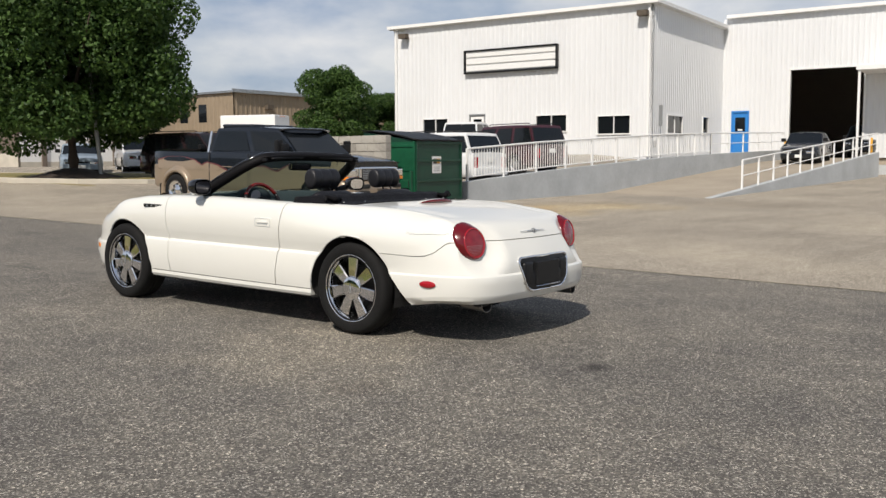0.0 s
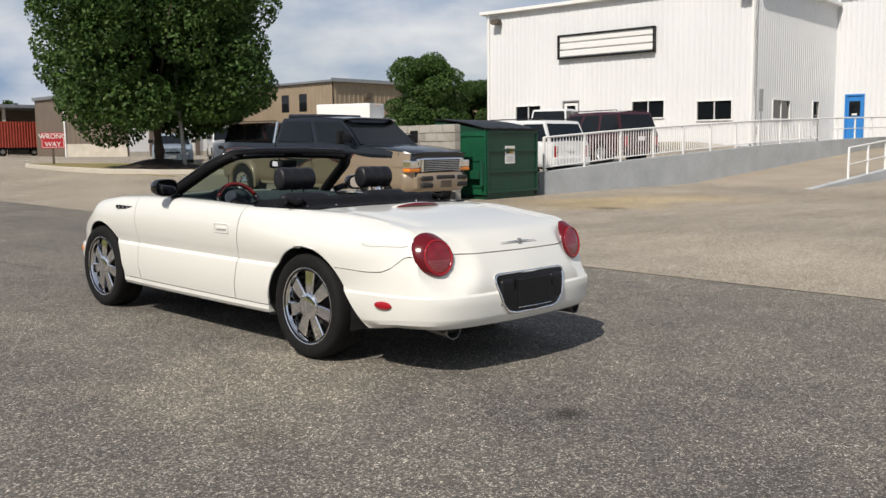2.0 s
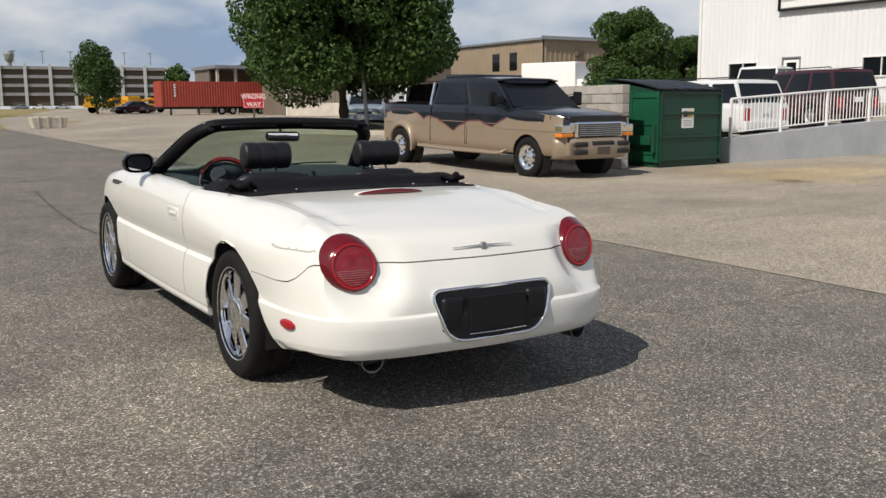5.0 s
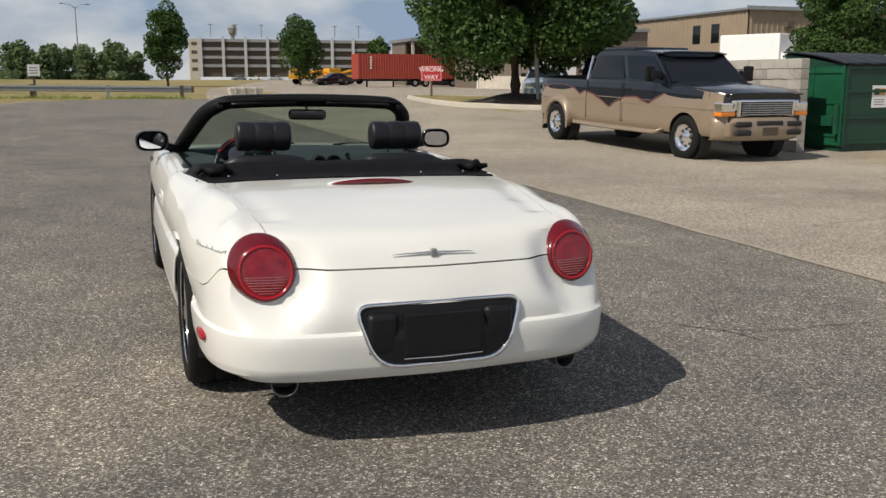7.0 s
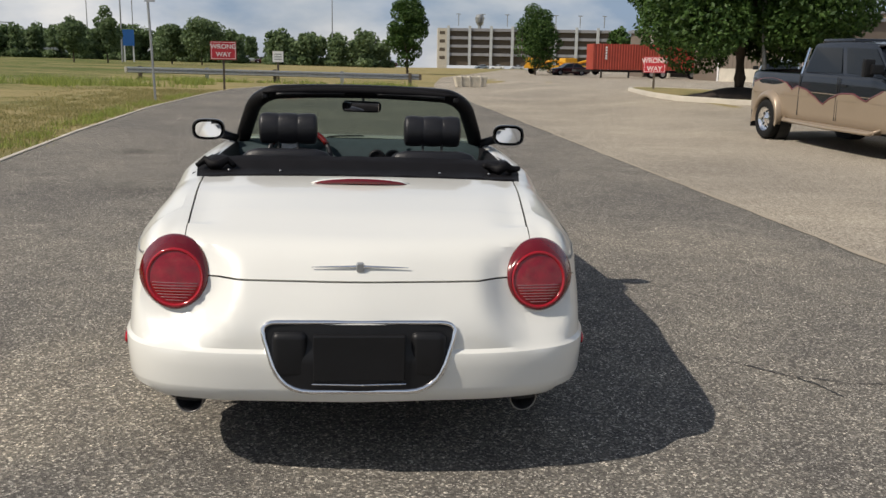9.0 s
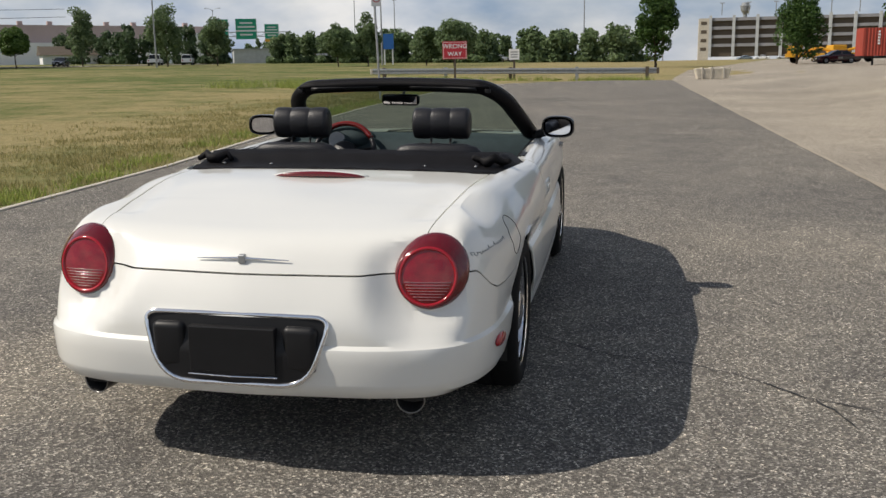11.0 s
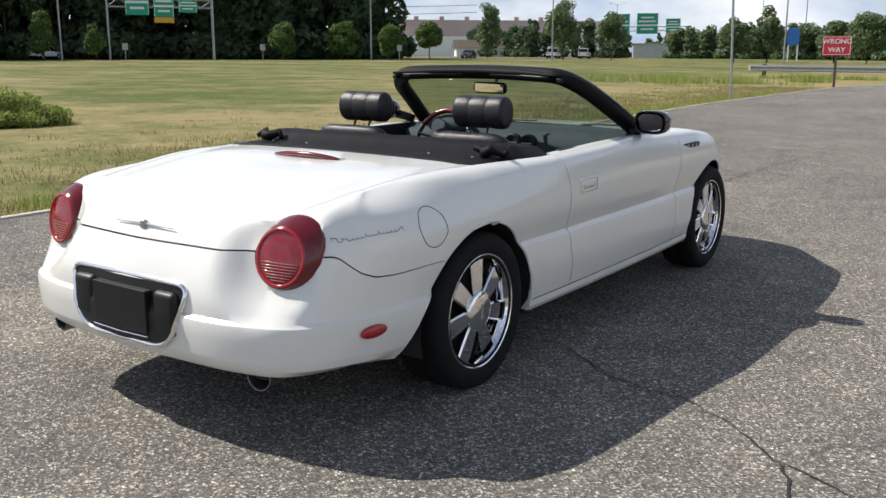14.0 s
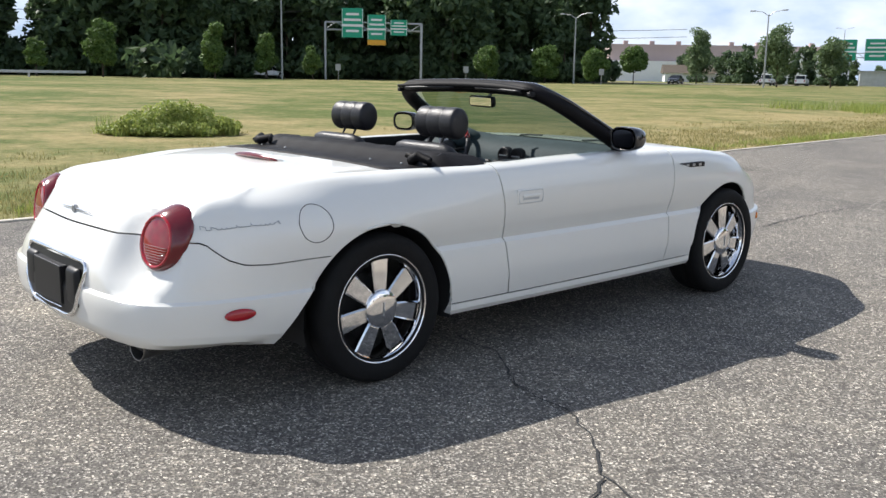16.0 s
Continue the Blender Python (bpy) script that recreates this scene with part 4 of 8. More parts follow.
arc_y = [q[1] for q in fine_plan]


def plan_at(y):
    """The outline's x at a place along the side."""
    i = min(range(120, 600), key=lambda k: abs(fine_plan[k][1] - y))
    a, b = (i, i + 1) if fine_plan[i][1] >= y else (i - 1, i)
    t = (fine_plan[a][1] - y) / max(1e-9, fine_plan[a][1] - fine_plan[b][1])
    return fine_plan[a][0] + (fine_plan[b][0] - fine_plan[a][0]) * t


# stations round the half outline: points on it, with the pairs of seam stations
stations = []
side_ys = set()
for hub in (HUB_Y, -HUB_Y):
    for k in range(0, 37):
        side_ys.add(round(hub + ARCH_R * math.sin(radians(-90 + 5 * k)), 4))
    side_ys |= {hub + ARCH_R + 0.002, hub - ARCH_R - 0.002}
for v in (DOOR_R, DOOR_F):
    side_ys |= {v + 0.0035, v - 0.0035}
for v in np.arange(-0.96, 0.96, 0.06):
    if min(abs(v - DOOR_R), abs(v - DOOR_F)) > 0.02:
        side_ys.add(round(float(v), 4))
for v in (DECK_F + 0.003, DECK_F - 0.003):
    side_ys.add(v)
top_y, low_y = HUB_Y + ARCH_R + 0.002, -HUB_Y - ARCH_R - 0.002
head = [q for k, q in enumerate(fine_plan) if q[1] > top_y + 0.01 and k % 9 == 0]
tail = [q for k, q in enumerate(fine_plan) if q[1] < low_y - 0.01 and (k % 4 == 0 or k == 700)]
LID_X = 0.60
tail = [q for q in tail if abs(q[0] - LID_X) > 0.008]
tx = [q[0] for q in reversed([q for q in fine_plan if q[1] < -2.2])]
ty = [q[1] for q in reversed([q for q in fine_plan if q[1] < -2.2])]
tail += [(LID_X + 0.002, float(np.interp(LID_X + 0.002, tx, ty))), (LID_X - 0.002, float(np.interp(LID_X - 0.002, tx, ty)))]
tail.sort(key=lambda q: -q[0] if q[1] < -2.2 else -2 - q[1])
tail.sort(key=lambda q: (q[1] < -2.2, -q[0] if q[1] < -2.2 else -q[1]))
stations = head + [(plan_at(y), y) for y in sorted(side_ys, reverse=True)] + tail
NST = len(stations)


def normal_in(i):
    a, b = stations[max(0, i - 1)], stations[min(NST - 1, i + 1)]
    k = min(range(len(fine_plan)), key=lambda q: (fine_plan[q][0] - stations[i][0]) ** 2 + (fine_plan[q][1] - stations[i][1]) ** 2)
    a, b = fine_plan[max(0, k - 6)], fine_plan[min(700, k + 6)]
    d = Vector((b[0] - a[0], b[1] - a[1])).normalized()
    n = Vector((d.y, -d.x))
    if k == 0:
        n = Vector((0, -1))
    if k == 700:
        n = Vector((0, 1))
    return n if n.dot(Vector((-stations[i][0], -stations[i][1] * 0.2))) > 0 else -n


INWARD = [normal_in(i) for i in range(NST)]


def arch_floor(y):
    """The lowest z that the bodywork has over the wheels; behind the rear wheel the bumper's end slopes away."""
    low = 0.0
    for hub in (HUB_Y, -HUB_Y):
        if abs(y - hub) <= ARCH_R:
            low = HUB_Z + math.sqrt(max(0.0, ARCH_R ** 2 - (y - hub) ** 2)) if abs(y - hub) < ARCH_R - 1e-4 else HUB_Z
    back = -HUB_Y - y
    if 0.362 < back < 0.56:
        low = max(low, 0.470 - (back - 0.362) * 1.22)
    return low


def seam_z(y):
    """Height of the joint between quarter panel and bumper: level behind the wheel, then up to the lamp."""
    return interp(((-2.30, 0.706), (-2.22, 0.700), (-2.17, 0.668), (-2.11, 0.632), (-2.03, 0.606), (-1.92, 0.598), (-1.7, 0.603), (-1.3, 0.603)), y)


def profile(i):
    """The rows of one station: (z, inset)."""
    x, y = stations[i]
    wr, wf = sstep(y, -1.62, -2.28), sstep(y, 1.45, 2.1)
    wd = sstep(y, -1.45, -1.1) * (1 - sstep(y, 1.1, 1.45))
    belt = interp(BELT, y)
    wc = sstep(x, 0.66, 0.80)
    ws = 1 - wr - wf
    out = []
    for j, (s, r, f) in enumerate(ROWS):
        if j in DOOR_ROWS and wd > 0:
            s = tuple(a * (1 - wd) + b * wd for a, b in zip(s, DOOR_ROWS[j]))
        sz = s[0] if s[0] < 0.645 else 0.603 + (s[0] - 0.603) * (belt - 0.603) / (0.915 - 0.603)
        z = sz * ws + r[0] * wr + f[0] * wf
        lean = 0.085 * sstep(y, -0.65, -1.5) * sstep(s[0], 0.70, 0.95) * 1.05
        rear = r[1] * (1 - wc) + interp(CORNER, z) * wc
        out.append((z, (s[1] + lean) * ws + rear * wr + f[1] * wf))
    if y < -1.55 and (y > -2.2 or x > 0.7):
        # slide the rows along the surface so that the joint follows its line
        zs, ds = [p[0] for p in out], [p[1] for p in out]
        move = (seam_z(y) - 0.5 * (zs[SEAM_LO] + zs[SEAM_HI])) * sstep(y, -1.55, -1.7)
        for j in range(9, 18):
            t = (j - 8) / (SEAM_LO - 8) if j <= SEAM_LO else (18 - j) / (18 - SEAM_HI)
            z = zs[j] + move * t
            out[j] = (z, float(np.interp(z, zs, ds)))
    return out


def crown(y):
    """Height of the centre line."""
    if y < -1.0:
        return 0.929 - 0.104 * (y + 1.24) ** 2
    return interp(((-1.24, 0.928), (0.5, 0.965), (0.8, 0.955), (1.2, 0.925), (1.6, 0.86), (1.9, 0.815), (2.3, 0.79)), y)


def skin(i, j, prof, off=0.0):
    """A point of the outer skin, off metres inside it."""
    (x, y), n = stations[i], INWARD[i]
    z, d = prof[j]
    za = arch_floor(y)
    if z < za:
        zs = [p[0] for p in prof]
        d = float(np.interp(za, zs, [p[1] for p in prof]))
        z = za
    dy = 0.0
    for seam, slope in ((DOOR_R, -0.155), (DOOR_F, 0.05)):
        dy += slope * (z - 0.3) * max(0.0, 1 - abs(y - seam) / 0.3)
    p = Vector((x + n.x * (d + off), y + n.y * (d + off)))
    wq = sstep(y, -1.58, -2.12)
    if wq > 0:
        # the tail gathers towards the lid's rear edge
        q = Vector((interp(RING_X, x), interp(RING_Y, x))) if y < -2.295 else Vector((0.700 + (y + 1.72) * 0.0175, -1.715 + (y + 1.72) * 0.46))
        f = (d + off) / prof[-1][1]
        p = p.lerp(Vector((x, y)).lerp(q, f), wq)
        dl = prof[-1][1] + off
        ry = (y + n.y * dl) * (1 - wq) + q.y * wq
        z += (crown(ry) - 0.004 * min(1.0, q.x / 0.65) ** 2 - prof[-1][0]) * wq * max(0.0, (j - NROW + 7) / 6)
    if p.y < -1.95 and p.x > 0.3:
        # a hollow in the panel round the lamp
        u, v = (p.x - 0.651) / 0.125, (z - 0.710) / 0.125
        r = max(0.2, math.hypot(u, v))
        rim_y = -2.270 + 0.016 * u / r + 0.024 * v / r + 0.010 + 0.026 * max(0.0, u / r) + 0.050 * max(0.0, v / r) + off
        if p.y < rim_y:
            p.y += (rim_y - p.y) * (1 - sstep(r, 0.98, 2.0))
    return Vector((max(0.0, p.x), p.y + dy, z))


PROFS = [profile(i) for i in range(NST)]
SKIN = [[skin(i, j, PROFS[i]) for j in range(NROW)] for i in range(NST)]

# fair the haunches lengthwise, from above the wheel to the lamp
haunch = [i for i in range(NST) if stations[i][0] > 0.8 and -2.215 < stations[i][1] < -1.15]
for j in range(16, NROW):
    pts = [SKIN[i][j] for i in haunch]
    run = np.cumsum([0.0] + [(b - a).length for a, b in zip(pts, pts[1:])])
    total = run[-1]
    curves = [np.polyfit(run, [p[k] for p in pts], 4 if k != 1 else 3) for k in range(3)]
    for i, t in zip(haunch, run):
        w = sstep(t, 0.0, 0.16) * (1 - sstep(t, total - 0.12, total))
        SKIN[i][j] = SKIN[i][j].lerp(Vector([float(np.polyval(c, t)) for c in curves]), w)


def lid_edge(y):
    return interp(((-2.3, 0.606), (-1.25, 0.709)), y)


def deck_row(i, xs):
    """Points across the top from the ring to the centre line."""
    p = SKIN[i][NROW - 1]
    zc = crown(p.y) if p.y < 0 else max(p.z + 0.012, crown(p.y))
    out = []
    for x in xs:
        f = 1 - (x / max(p.x, 1e-4)) ** 2 if p.x > 1e-3 else 1.0
        # the lid's edge rolls down a little beside the haunches
        dip = -(0.003 + 0.007 * sstep(p.y, -1.45, -1.9)) * math.exp(-((x - lid_edge(p.y) + 0.05) / 0.05) ** 2) * (1 - sstep(p.y, -2.02, -2.10)) if p.y < -1.2 else 0.0
        out.append(Vector((x, p.y, p.z + (zc - p.z) * f + dip)))
    return out


def shell(faces_of, mirror=True, thick=0.012, name="panel", parent=None, label="", material=None, sides=(1, -1)):
    """Builds a panel out of quads of points; both sides in one mesh, or one side."""
    bm = bmesh.new()
    for s in sides:
        for quad in faces_of:
            vs = [bm.verts.new((q.x * s, q.y, q.z)) for q in (quad if s > 0 else quad[::-1])]
            bm.faces.new(vs)
    bmesh.ops.remove_doubles(bm, verts=bm.verts, dist=0.0004)
    bmesh.ops.dissolve_degenerate(bm, edges=bm.edges, dist=0.0002)
    bmesh.ops.recalc_face_normals(bm, faces=bm.faces)
    for f in bm.faces:
        f.smooth = True
    for e in bm.edges:
        e.smooth = len(e.link_faces) == 2 and e.calc_face_angle(0) < radians(28)
    ob = part(name, bm, material or M_WHITE, parent or convertible, label)
    if thick:
        md = ob.modifiers.new("thickness", "SOLIDIFY")
        md.thickness, md.offset = thick, -1
    return ob


def quad(i, j):
    return (SKIN[i][j], SKIN[i + 1][j], SKIN[i + 1][j + 1], SKIN[i][j + 1])


def is_flat(q):
    return (q[0] - q[2]).length < 1e-4 or (q[1] - q[3]).length < 1e-4 or ((q[0] - q[3]).length < 2e-4 and (q[1] - q[2]).length < 2e-4)


groups = {k: [] for k in ("front_fender", "door", "quarter_panel", "sill", "rear_bumper", "trunk_lid", "hood")}
for i in range(NST - 1):
    y = (stations[i][1] + stations[i + 1][1]) / 2
    x = (stations[i][0] + stations[i + 1][0]) / 2
    seam_col = any(abs(y - v) < 0.002 for v in (DOOR_R, DOOR_F))
    lid_col = y < -2.2 and abs(x - LID_X) < 0.0015
    for j in range(NROW - 1):
        q = quad(i, j)
        if is_flat(q):
            continue
        on_side = -HUB_Y + ARCH_R < y < HUB_Y - ARCH_R
        if on_side and j < SILL_LO:
            groups["sill"].append(q)
        elif on_side and j == SILL_LO:
            continue
        elif seam_col:
            continue
        elif y < -HUB_Y - 0.2 and j < SEAM_LO:
            groups["rear_bumper"].append(q)
        elif y < -HUB_Y - 0.2 and j == SEAM_LO:
            continue
        elif lid_col:
            continue
        elif y < -2.2 and x < LID_X:
            groups["trunk_lid"].append(q)
        elif y > DOOR_F:
            groups["front_fender"].append(q)
        elif y > DOOR_R:
            groups["door"].append(q)
        else:
            groups["quarter_panel"].append(q)

# the top: haunches, lid and hood
for i in range(NST - 1):
    a, b = SKIN[i][NROW - 1], SKIN[i + 1][NROW - 1]
    y = (a.y + b.y) / 2
    if DECK_F - 0.002 < y < DOOR_R - 0.06:
        continue
    if DECK_F - 0.002 < y < COWL:
        # narrow capping beside the cockpit, rolled down on its inner side
        for k, (dx0, dx1, z0, z1) in enumerate(((0.0, 0.03, 0.0, 0.003), (0.03, 0.05, 0.003, -0.004), (0.05, 0.056, -0.004, -0.05))):
            q = (a + Vector((-dx0, 0, z0)), b + Vector((-dx0, 0, z0)), b + Vector((-dx1, 0, z1)), a + Vector((-dx1, 0, z1)))
            seam_col = any(abs(stations[i][1] / 2 + stations[i + 1][1] / 2 - v) < 0.002 for v in (DOOR_R, DOOR_F))
            if seam_col:
                continue
            key = "front_fender" if stations[i][1] > DOOR_F and stations[i + 1][1] > DOOR_F - 0.003 else "door" if stations[i + 1][1] > DOOR_R - 0.003 else "quarter_panel"
            groups[key].append(q)
        continue
    if y >= COWL:
        n = 8
        ra = deck_row(i, [a.x * (1 - k / n) for k in range(n + 1)])
        rb = deck_row(i + 1, [b.x * (1 - k / n) for k in range(n + 1)])
        for k in range(n):
            groups["front_fender" if k == 0 else "hood"].append((ra[k], rb[k], rb[k + 1], ra[k + 1]))
        continue
    n = 20
    ea, eb = min(lid_edge(a.y), a.x - 0.002), min(lid_edge(b.y), b.x - 0.002)
    if a.x > lid_edge(a.y) + 0.004 and b.x > lid_edge(b.y) + 0.004:
        ra = deck_row(i, [a.x + (ea + 0.0035 - a.x) * k / 3 for k in range(4)])
        rb = deck_row(i + 1, [b.x + (eb + 0.0035 - b.x) * k / 3 for k in range(4)])
        for k in range(3):
            groups["quarter_panel"].append((ra[k], rb[k], rb[k + 1], ra[k + 1]))
        ea, eb = ea - 0.0035, eb - 0.0035
    else:
        ea, eb = a.x, b.x
    ra = deck_row(i, [ea * (1 - k / n) for k in range(n + 1)])
    rb = deck_row(i + 1, [eb * (1 - k / n) for k in range(n + 1)])
    for k in range(n):
        groups["trunk_lid"].append((ra[k], rb[k], rb[k + 1], ra[k + 1]))

for s in (1, -1):
    shell(groups["front_fender"], name="front_fender", sides=(s,))
    shell(groups["door"], name="door", sides=(s,))
    shell(groups["quarter_panel"], name="quarter_panel", sides=(s,))
    shell(groups["sill"], name="sill", sides=(s,))
doors = [o for o in convertible.children if o.name.startswith("door")]
quarters = [o for o in convertible.children if o.name.startswith("quarter_panel")]
fenders = [o for o in convertible.children if o.name.startswith("front_fender")]
rear_bumper = shell(groups["rear_bumper"], name="rear_bumper")
trunk_lid = shell(groups["trunk_lid"], name="trunk_lid")
hood = shell(groups["hood"], name="hood")

# dark inner structure behind the seams
inner = []
for i in range(NST - 1):
    for j in range(NROW - 1):
        ps = [skin(i, j, PROFS[i], 0.02), skin(i + 1, j, PROFS[i + 1], 0.02), skin(i + 1, j + 1, PROFS[i + 1], 0.02), skin(i, j + 1, PROFS[i], 0.02)]
        for p in ps:
            p.z -= 0.015 if p.z > 0.7 else 0.0
        if not is_flat(ps):
            inner.append(ps)
shell(inner, name="inner_body", thick=0.0, material=M_SEAM)
deck_in = []
for i in range(NST - 1):
    a, b = SKIN[i][NROW - 1], SKIN[i + 1][NROW - 1]
    if (a.y + b.y) / 2 < DECK_F or (a.y + b.y) / 2 > COWL:
        ra, rb = deck_row(i, [a.x * (1 - k / 6) for k in range(7)]), deck_row(i + 1, [b.x * (1 - k / 6) for k in range(7)])
        for k in range(6):
            deck_in.append(tuple(p - Vector((0, 0, 0.022)) for p in (ra[k], rb[k], rb[k + 1], ra[k + 1])))
shell(deck_in, name="inner_deck", thick=0.0, material=M_SEAM)
part("floor_pan", box(-0.80, -0.95, 0.215, 0.80, 0.95, 0.262), M_SEAM, convertible)
part("rear_underbody", box(-0.52, -2.2, 0.24, 0.52, -0.951, 0.30), M_SEAM, convertible)
part("front_underbody", box(-0.5, 0.951, 0.22, 0.5, 2.0, 0.28), M_SEAM, convertible)

# wheel wells
for hub in (HUB_Y, -HUB_Y):
    for s in (1, -1):
        bm = bmesh.new()
        n = 20
        ring = [[bm.verts.new((s * (x if x < 0.6 else plan_at(hub + (ARCH_R + 0.012) * math.sin(a)) - 0.035), hub + (ARCH_R + 0.012) * math.sin(a), HUB_Z + (ARCH_R + 0.012) * math.cos(a))) for a in [radians(-104 + 208 * k / n) for k in range(n + 1)]] for x in (0.872, 0.55)]
        for k in range(n):
            bm.faces.new((ring[0][k], ring[0][k + 1], ring[1][k + 1], ring[1][k]))
        bm.faces.new(ring[1])
        part("wheel_well", bm, M_SEAM, convertible)
        # the rolled lip of the arch
        lip = []
        for k in range(33):
            start = -68 if hub < 0 else -86
            a = radians(start + (86 - start) * k / 32)
            y, z = hub + (ARCH_R - 0.002) * math.sin(a), HUB_Z + (ARCH_R - 0.002) * math.cos(a)
            i = min(range(NST), key=lambda q: abs(stations[q][1] - y) + (9 if stations[q][0] < 0.6 else 0))
            d = float(np.interp(z, [p[0] for p in PROFS[i]], [p[1] for p in PROFS[i]]))
            lip.append((s * (stations[i][0] - d - 0.006), y, z))
        part("arch_lip", sweep(lip, 0.007, 6), M_WHITE, convertible, smooth=True)


# wheels
def wheel(parent, s, y):
    """Chrome seven-spoke wheel; local +x is the outer side."""
    w = new("wheel")
    w.parent = parent
    w.matrix_basis = Matrix.Translation((s * 0.768, y, HUB_Z + (TYRE_R - 0.325))) @ (Matrix.Rotation(math.pi, 4, "Z") if s < 0 else Matrix())
    R = TYRE_R
    tyre = lathe([(0.222, -0.10), (0.25, -0.112), (0.29, -0.118), (0.318, -0.108), (0.330, -0.085), (R, -0.04), (R, -0.002), (R - 0.006, -0.001), (R - 0.006, 0.004), (R, 0.005), (R, 0.04), (0.330, 0.085), (0.318, 0.108), (0.305, 0.1145), (0.29, 0.1175), (0.262, 0.117), (0.25, 0.112), (0.236, 0.104), (0.222, 0.10)], 64)
    part("tyre", tyre, M_RUBBER, w, smooth=True)
    rim = lathe([(0.20, -0.10), (0.215, 0.0), (0.224, 0.075), (0.236, 0.098), (0.243, 0.104), (0.2425, 0.108), (0.238, 0.108), (0.230, 0.094), (0.214, 0.06), (0.205, 0.0), (0.19, -0.10)], 64, closed=True)
    part("rim", rim, M_CHROME, w, smooth=True)
    part("drum", lathe([(0.0, 0.0), (0.15, 0.0), (0.155, -0.02), (0.155, -0.05), (0.2, -0.055), (0.2, -0.1), (0.0, -0.1)], 32), M_SEAM, w)
    for k in range(7):
        turn = Matrix.Rotation(2 * math.pi * k / 7, 4, "X")
        bm = bmesh.new()
        rows = []
        for r, hw, xo in ((0.05, 0.026, 0.086), (0.09, 0.034, 0.088), (0.13, 0.039, 0.086), (0.18, 0.043, 0.083), (0.215, 0.046, 0.081), (0.232, 0.050, 0.086)):
            rows.append([turn @ Vector((xo - 0.035, -hw, r)), turn @ Vector((xo - 0.006, -hw, r)), turn @ Vector((xo, -hw + 0.007, r)), turn @ Vector((xo, hw - 0.007, r)), turn @ Vector((xo - 0.006, hw, r)), turn @ Vector((xo - 0.035, hw, r))])
        bm = grid_mesh(rows)
        bmesh.ops.recalc_face_normals(bm, faces=bm.faces)
        part("spoke", bm, M_CHROME, w)
    cap = part("hub_cap", lathe([(0.0, 0.108), (0.03, 0.1072), (0.06, 0.104), (0.078, 0.100), (0.084, 0.096), (0.086, 0.089), (0.086, 0.05)], 36), M_CHROME, w, smooth=True)
    part("cap_badge", sweep([(0.108, 0.0, -0.03), (0.1095, 0.0, 0.0), (0.108, 0.0, 0.03)], 0.004, 6), M_STEEL, cap)
    return w


for s in (1, -1):
    for y in (HUB_Y, -HUB_Y):
        wheel(convertible, s, y)


# lamps
def lamp_point(r, a, lift, s):
    """A point of the lamp: a flat lens that looks back, and a housing that wraps outwards and up into the body."""
    w = max(0.0, (r - 0.8) / 0.2)
    u, v = r * math.cos(a), r * math.sin(a)
    y = -2.270 + 0.016 * u + 0.024 * v + w * (0.010 + 0.026 * max(0.0, math.cos(a)) + 0.050 * max(0.0, math.sin(a))) - lift
    return (s * (0.651 - 0.009 * (1 - w) + 0.125 * u), y, 0.710 - 0.012 * (1 - w) + 0.125 * v)


def tail_lamp(s):
    lamp = new("tail_lamp")
    lamp.parent = convertible

    def disc(rings, name, material, label=""):
        """Rings (radius, lift) of the round lamp, laid on its face."""
        bm = grid_mesh([[lamp_point(r, 2 * math.pi * k / 56, lift, s) for k in range(57)] for r, lift in rings])
        bmesh.ops.remove_doubles(bm, verts=bm.verts, dist=1e-5)
        bmesh.ops.recalc_face_normals(bm, faces=bm.faces)
        return part(name, bm, material, lamp, label, smooth=True)

    disc([(0.80, -0.12), (0.94, -0.05), (1.0, -0.006), (0.995, 0.002), (0.96, 0.006), (0.90, 0.010), (0.84, 0.012), (0.81, 0.008)], "housing", M_REDDARK, "dark red glossy lamp housing")
    disc([(0.81, 0.008), (0.80, 0.011), (0.745, 0.011), (0.72, 0.006)], "ring", M_REDLENS)
    disc([(0.0, 0.013), (0.2, 0.0128), (0.4, 0.0115), (0.6, 0.009), (0.68, 0.007), (0.72, 0.006)], "lens", M_LENSRED, "glossy red lens")
    for k in range(7):
        v = -0.62 + k * 0.08
        hw = math.sqrt(max(0.0, 0.67 ** 2 - v * v)) * 0.97
        pts = []
        for j in range(9):
            u = hw * (j / 4 - 1)
            q = math.hypot(u, v)
            pts.append(lamp_point(q, math.atan2(v, u), float(np.interp(q, (0, 0.4, 0.6, 0.72), (0.0135, 0.012, 0.0095, 0.0065))), s))
        part("reverse_rib", sweep(pts, 0.0016, 6), M_CLEARLENS, lamp, smooth=True)
    return lamp


tail_lamp(1)
tail_lamp(-1)

# number plate recess with chrome rim, plate panel and lamps
PW, PZ0, PZ1 = 0.334, 0.352, 0.574


def plate_outline(grow=0.0, n=6):
    """Wide at the top, narrow at the foot, with round corners."""
    corners = [(-PW - grow, PZ1 + grow, 0.06), (PW + grow, PZ1 + grow, 0.06), (PW - 0.075 + grow * 0.8, PZ0 - grow, 0.10), (-PW + 0.075 - grow * 0.8, PZ0 - grow, 0.10)]
    out = []
    for k, (x, z, r) in enumerate(corners):
        p, a, b = Vector((x, z)), Vector(corners[k - 1][:2]), Vector(corners[(k + 1) % 4][:2])
        da, db = (a - p).normalized(), (b - p).normalized()
        for t in range(n + 1):
            u = t / n
            out.append(p + da * r * (1 - u) ** 2 + db * r * u ** 2)
    return out


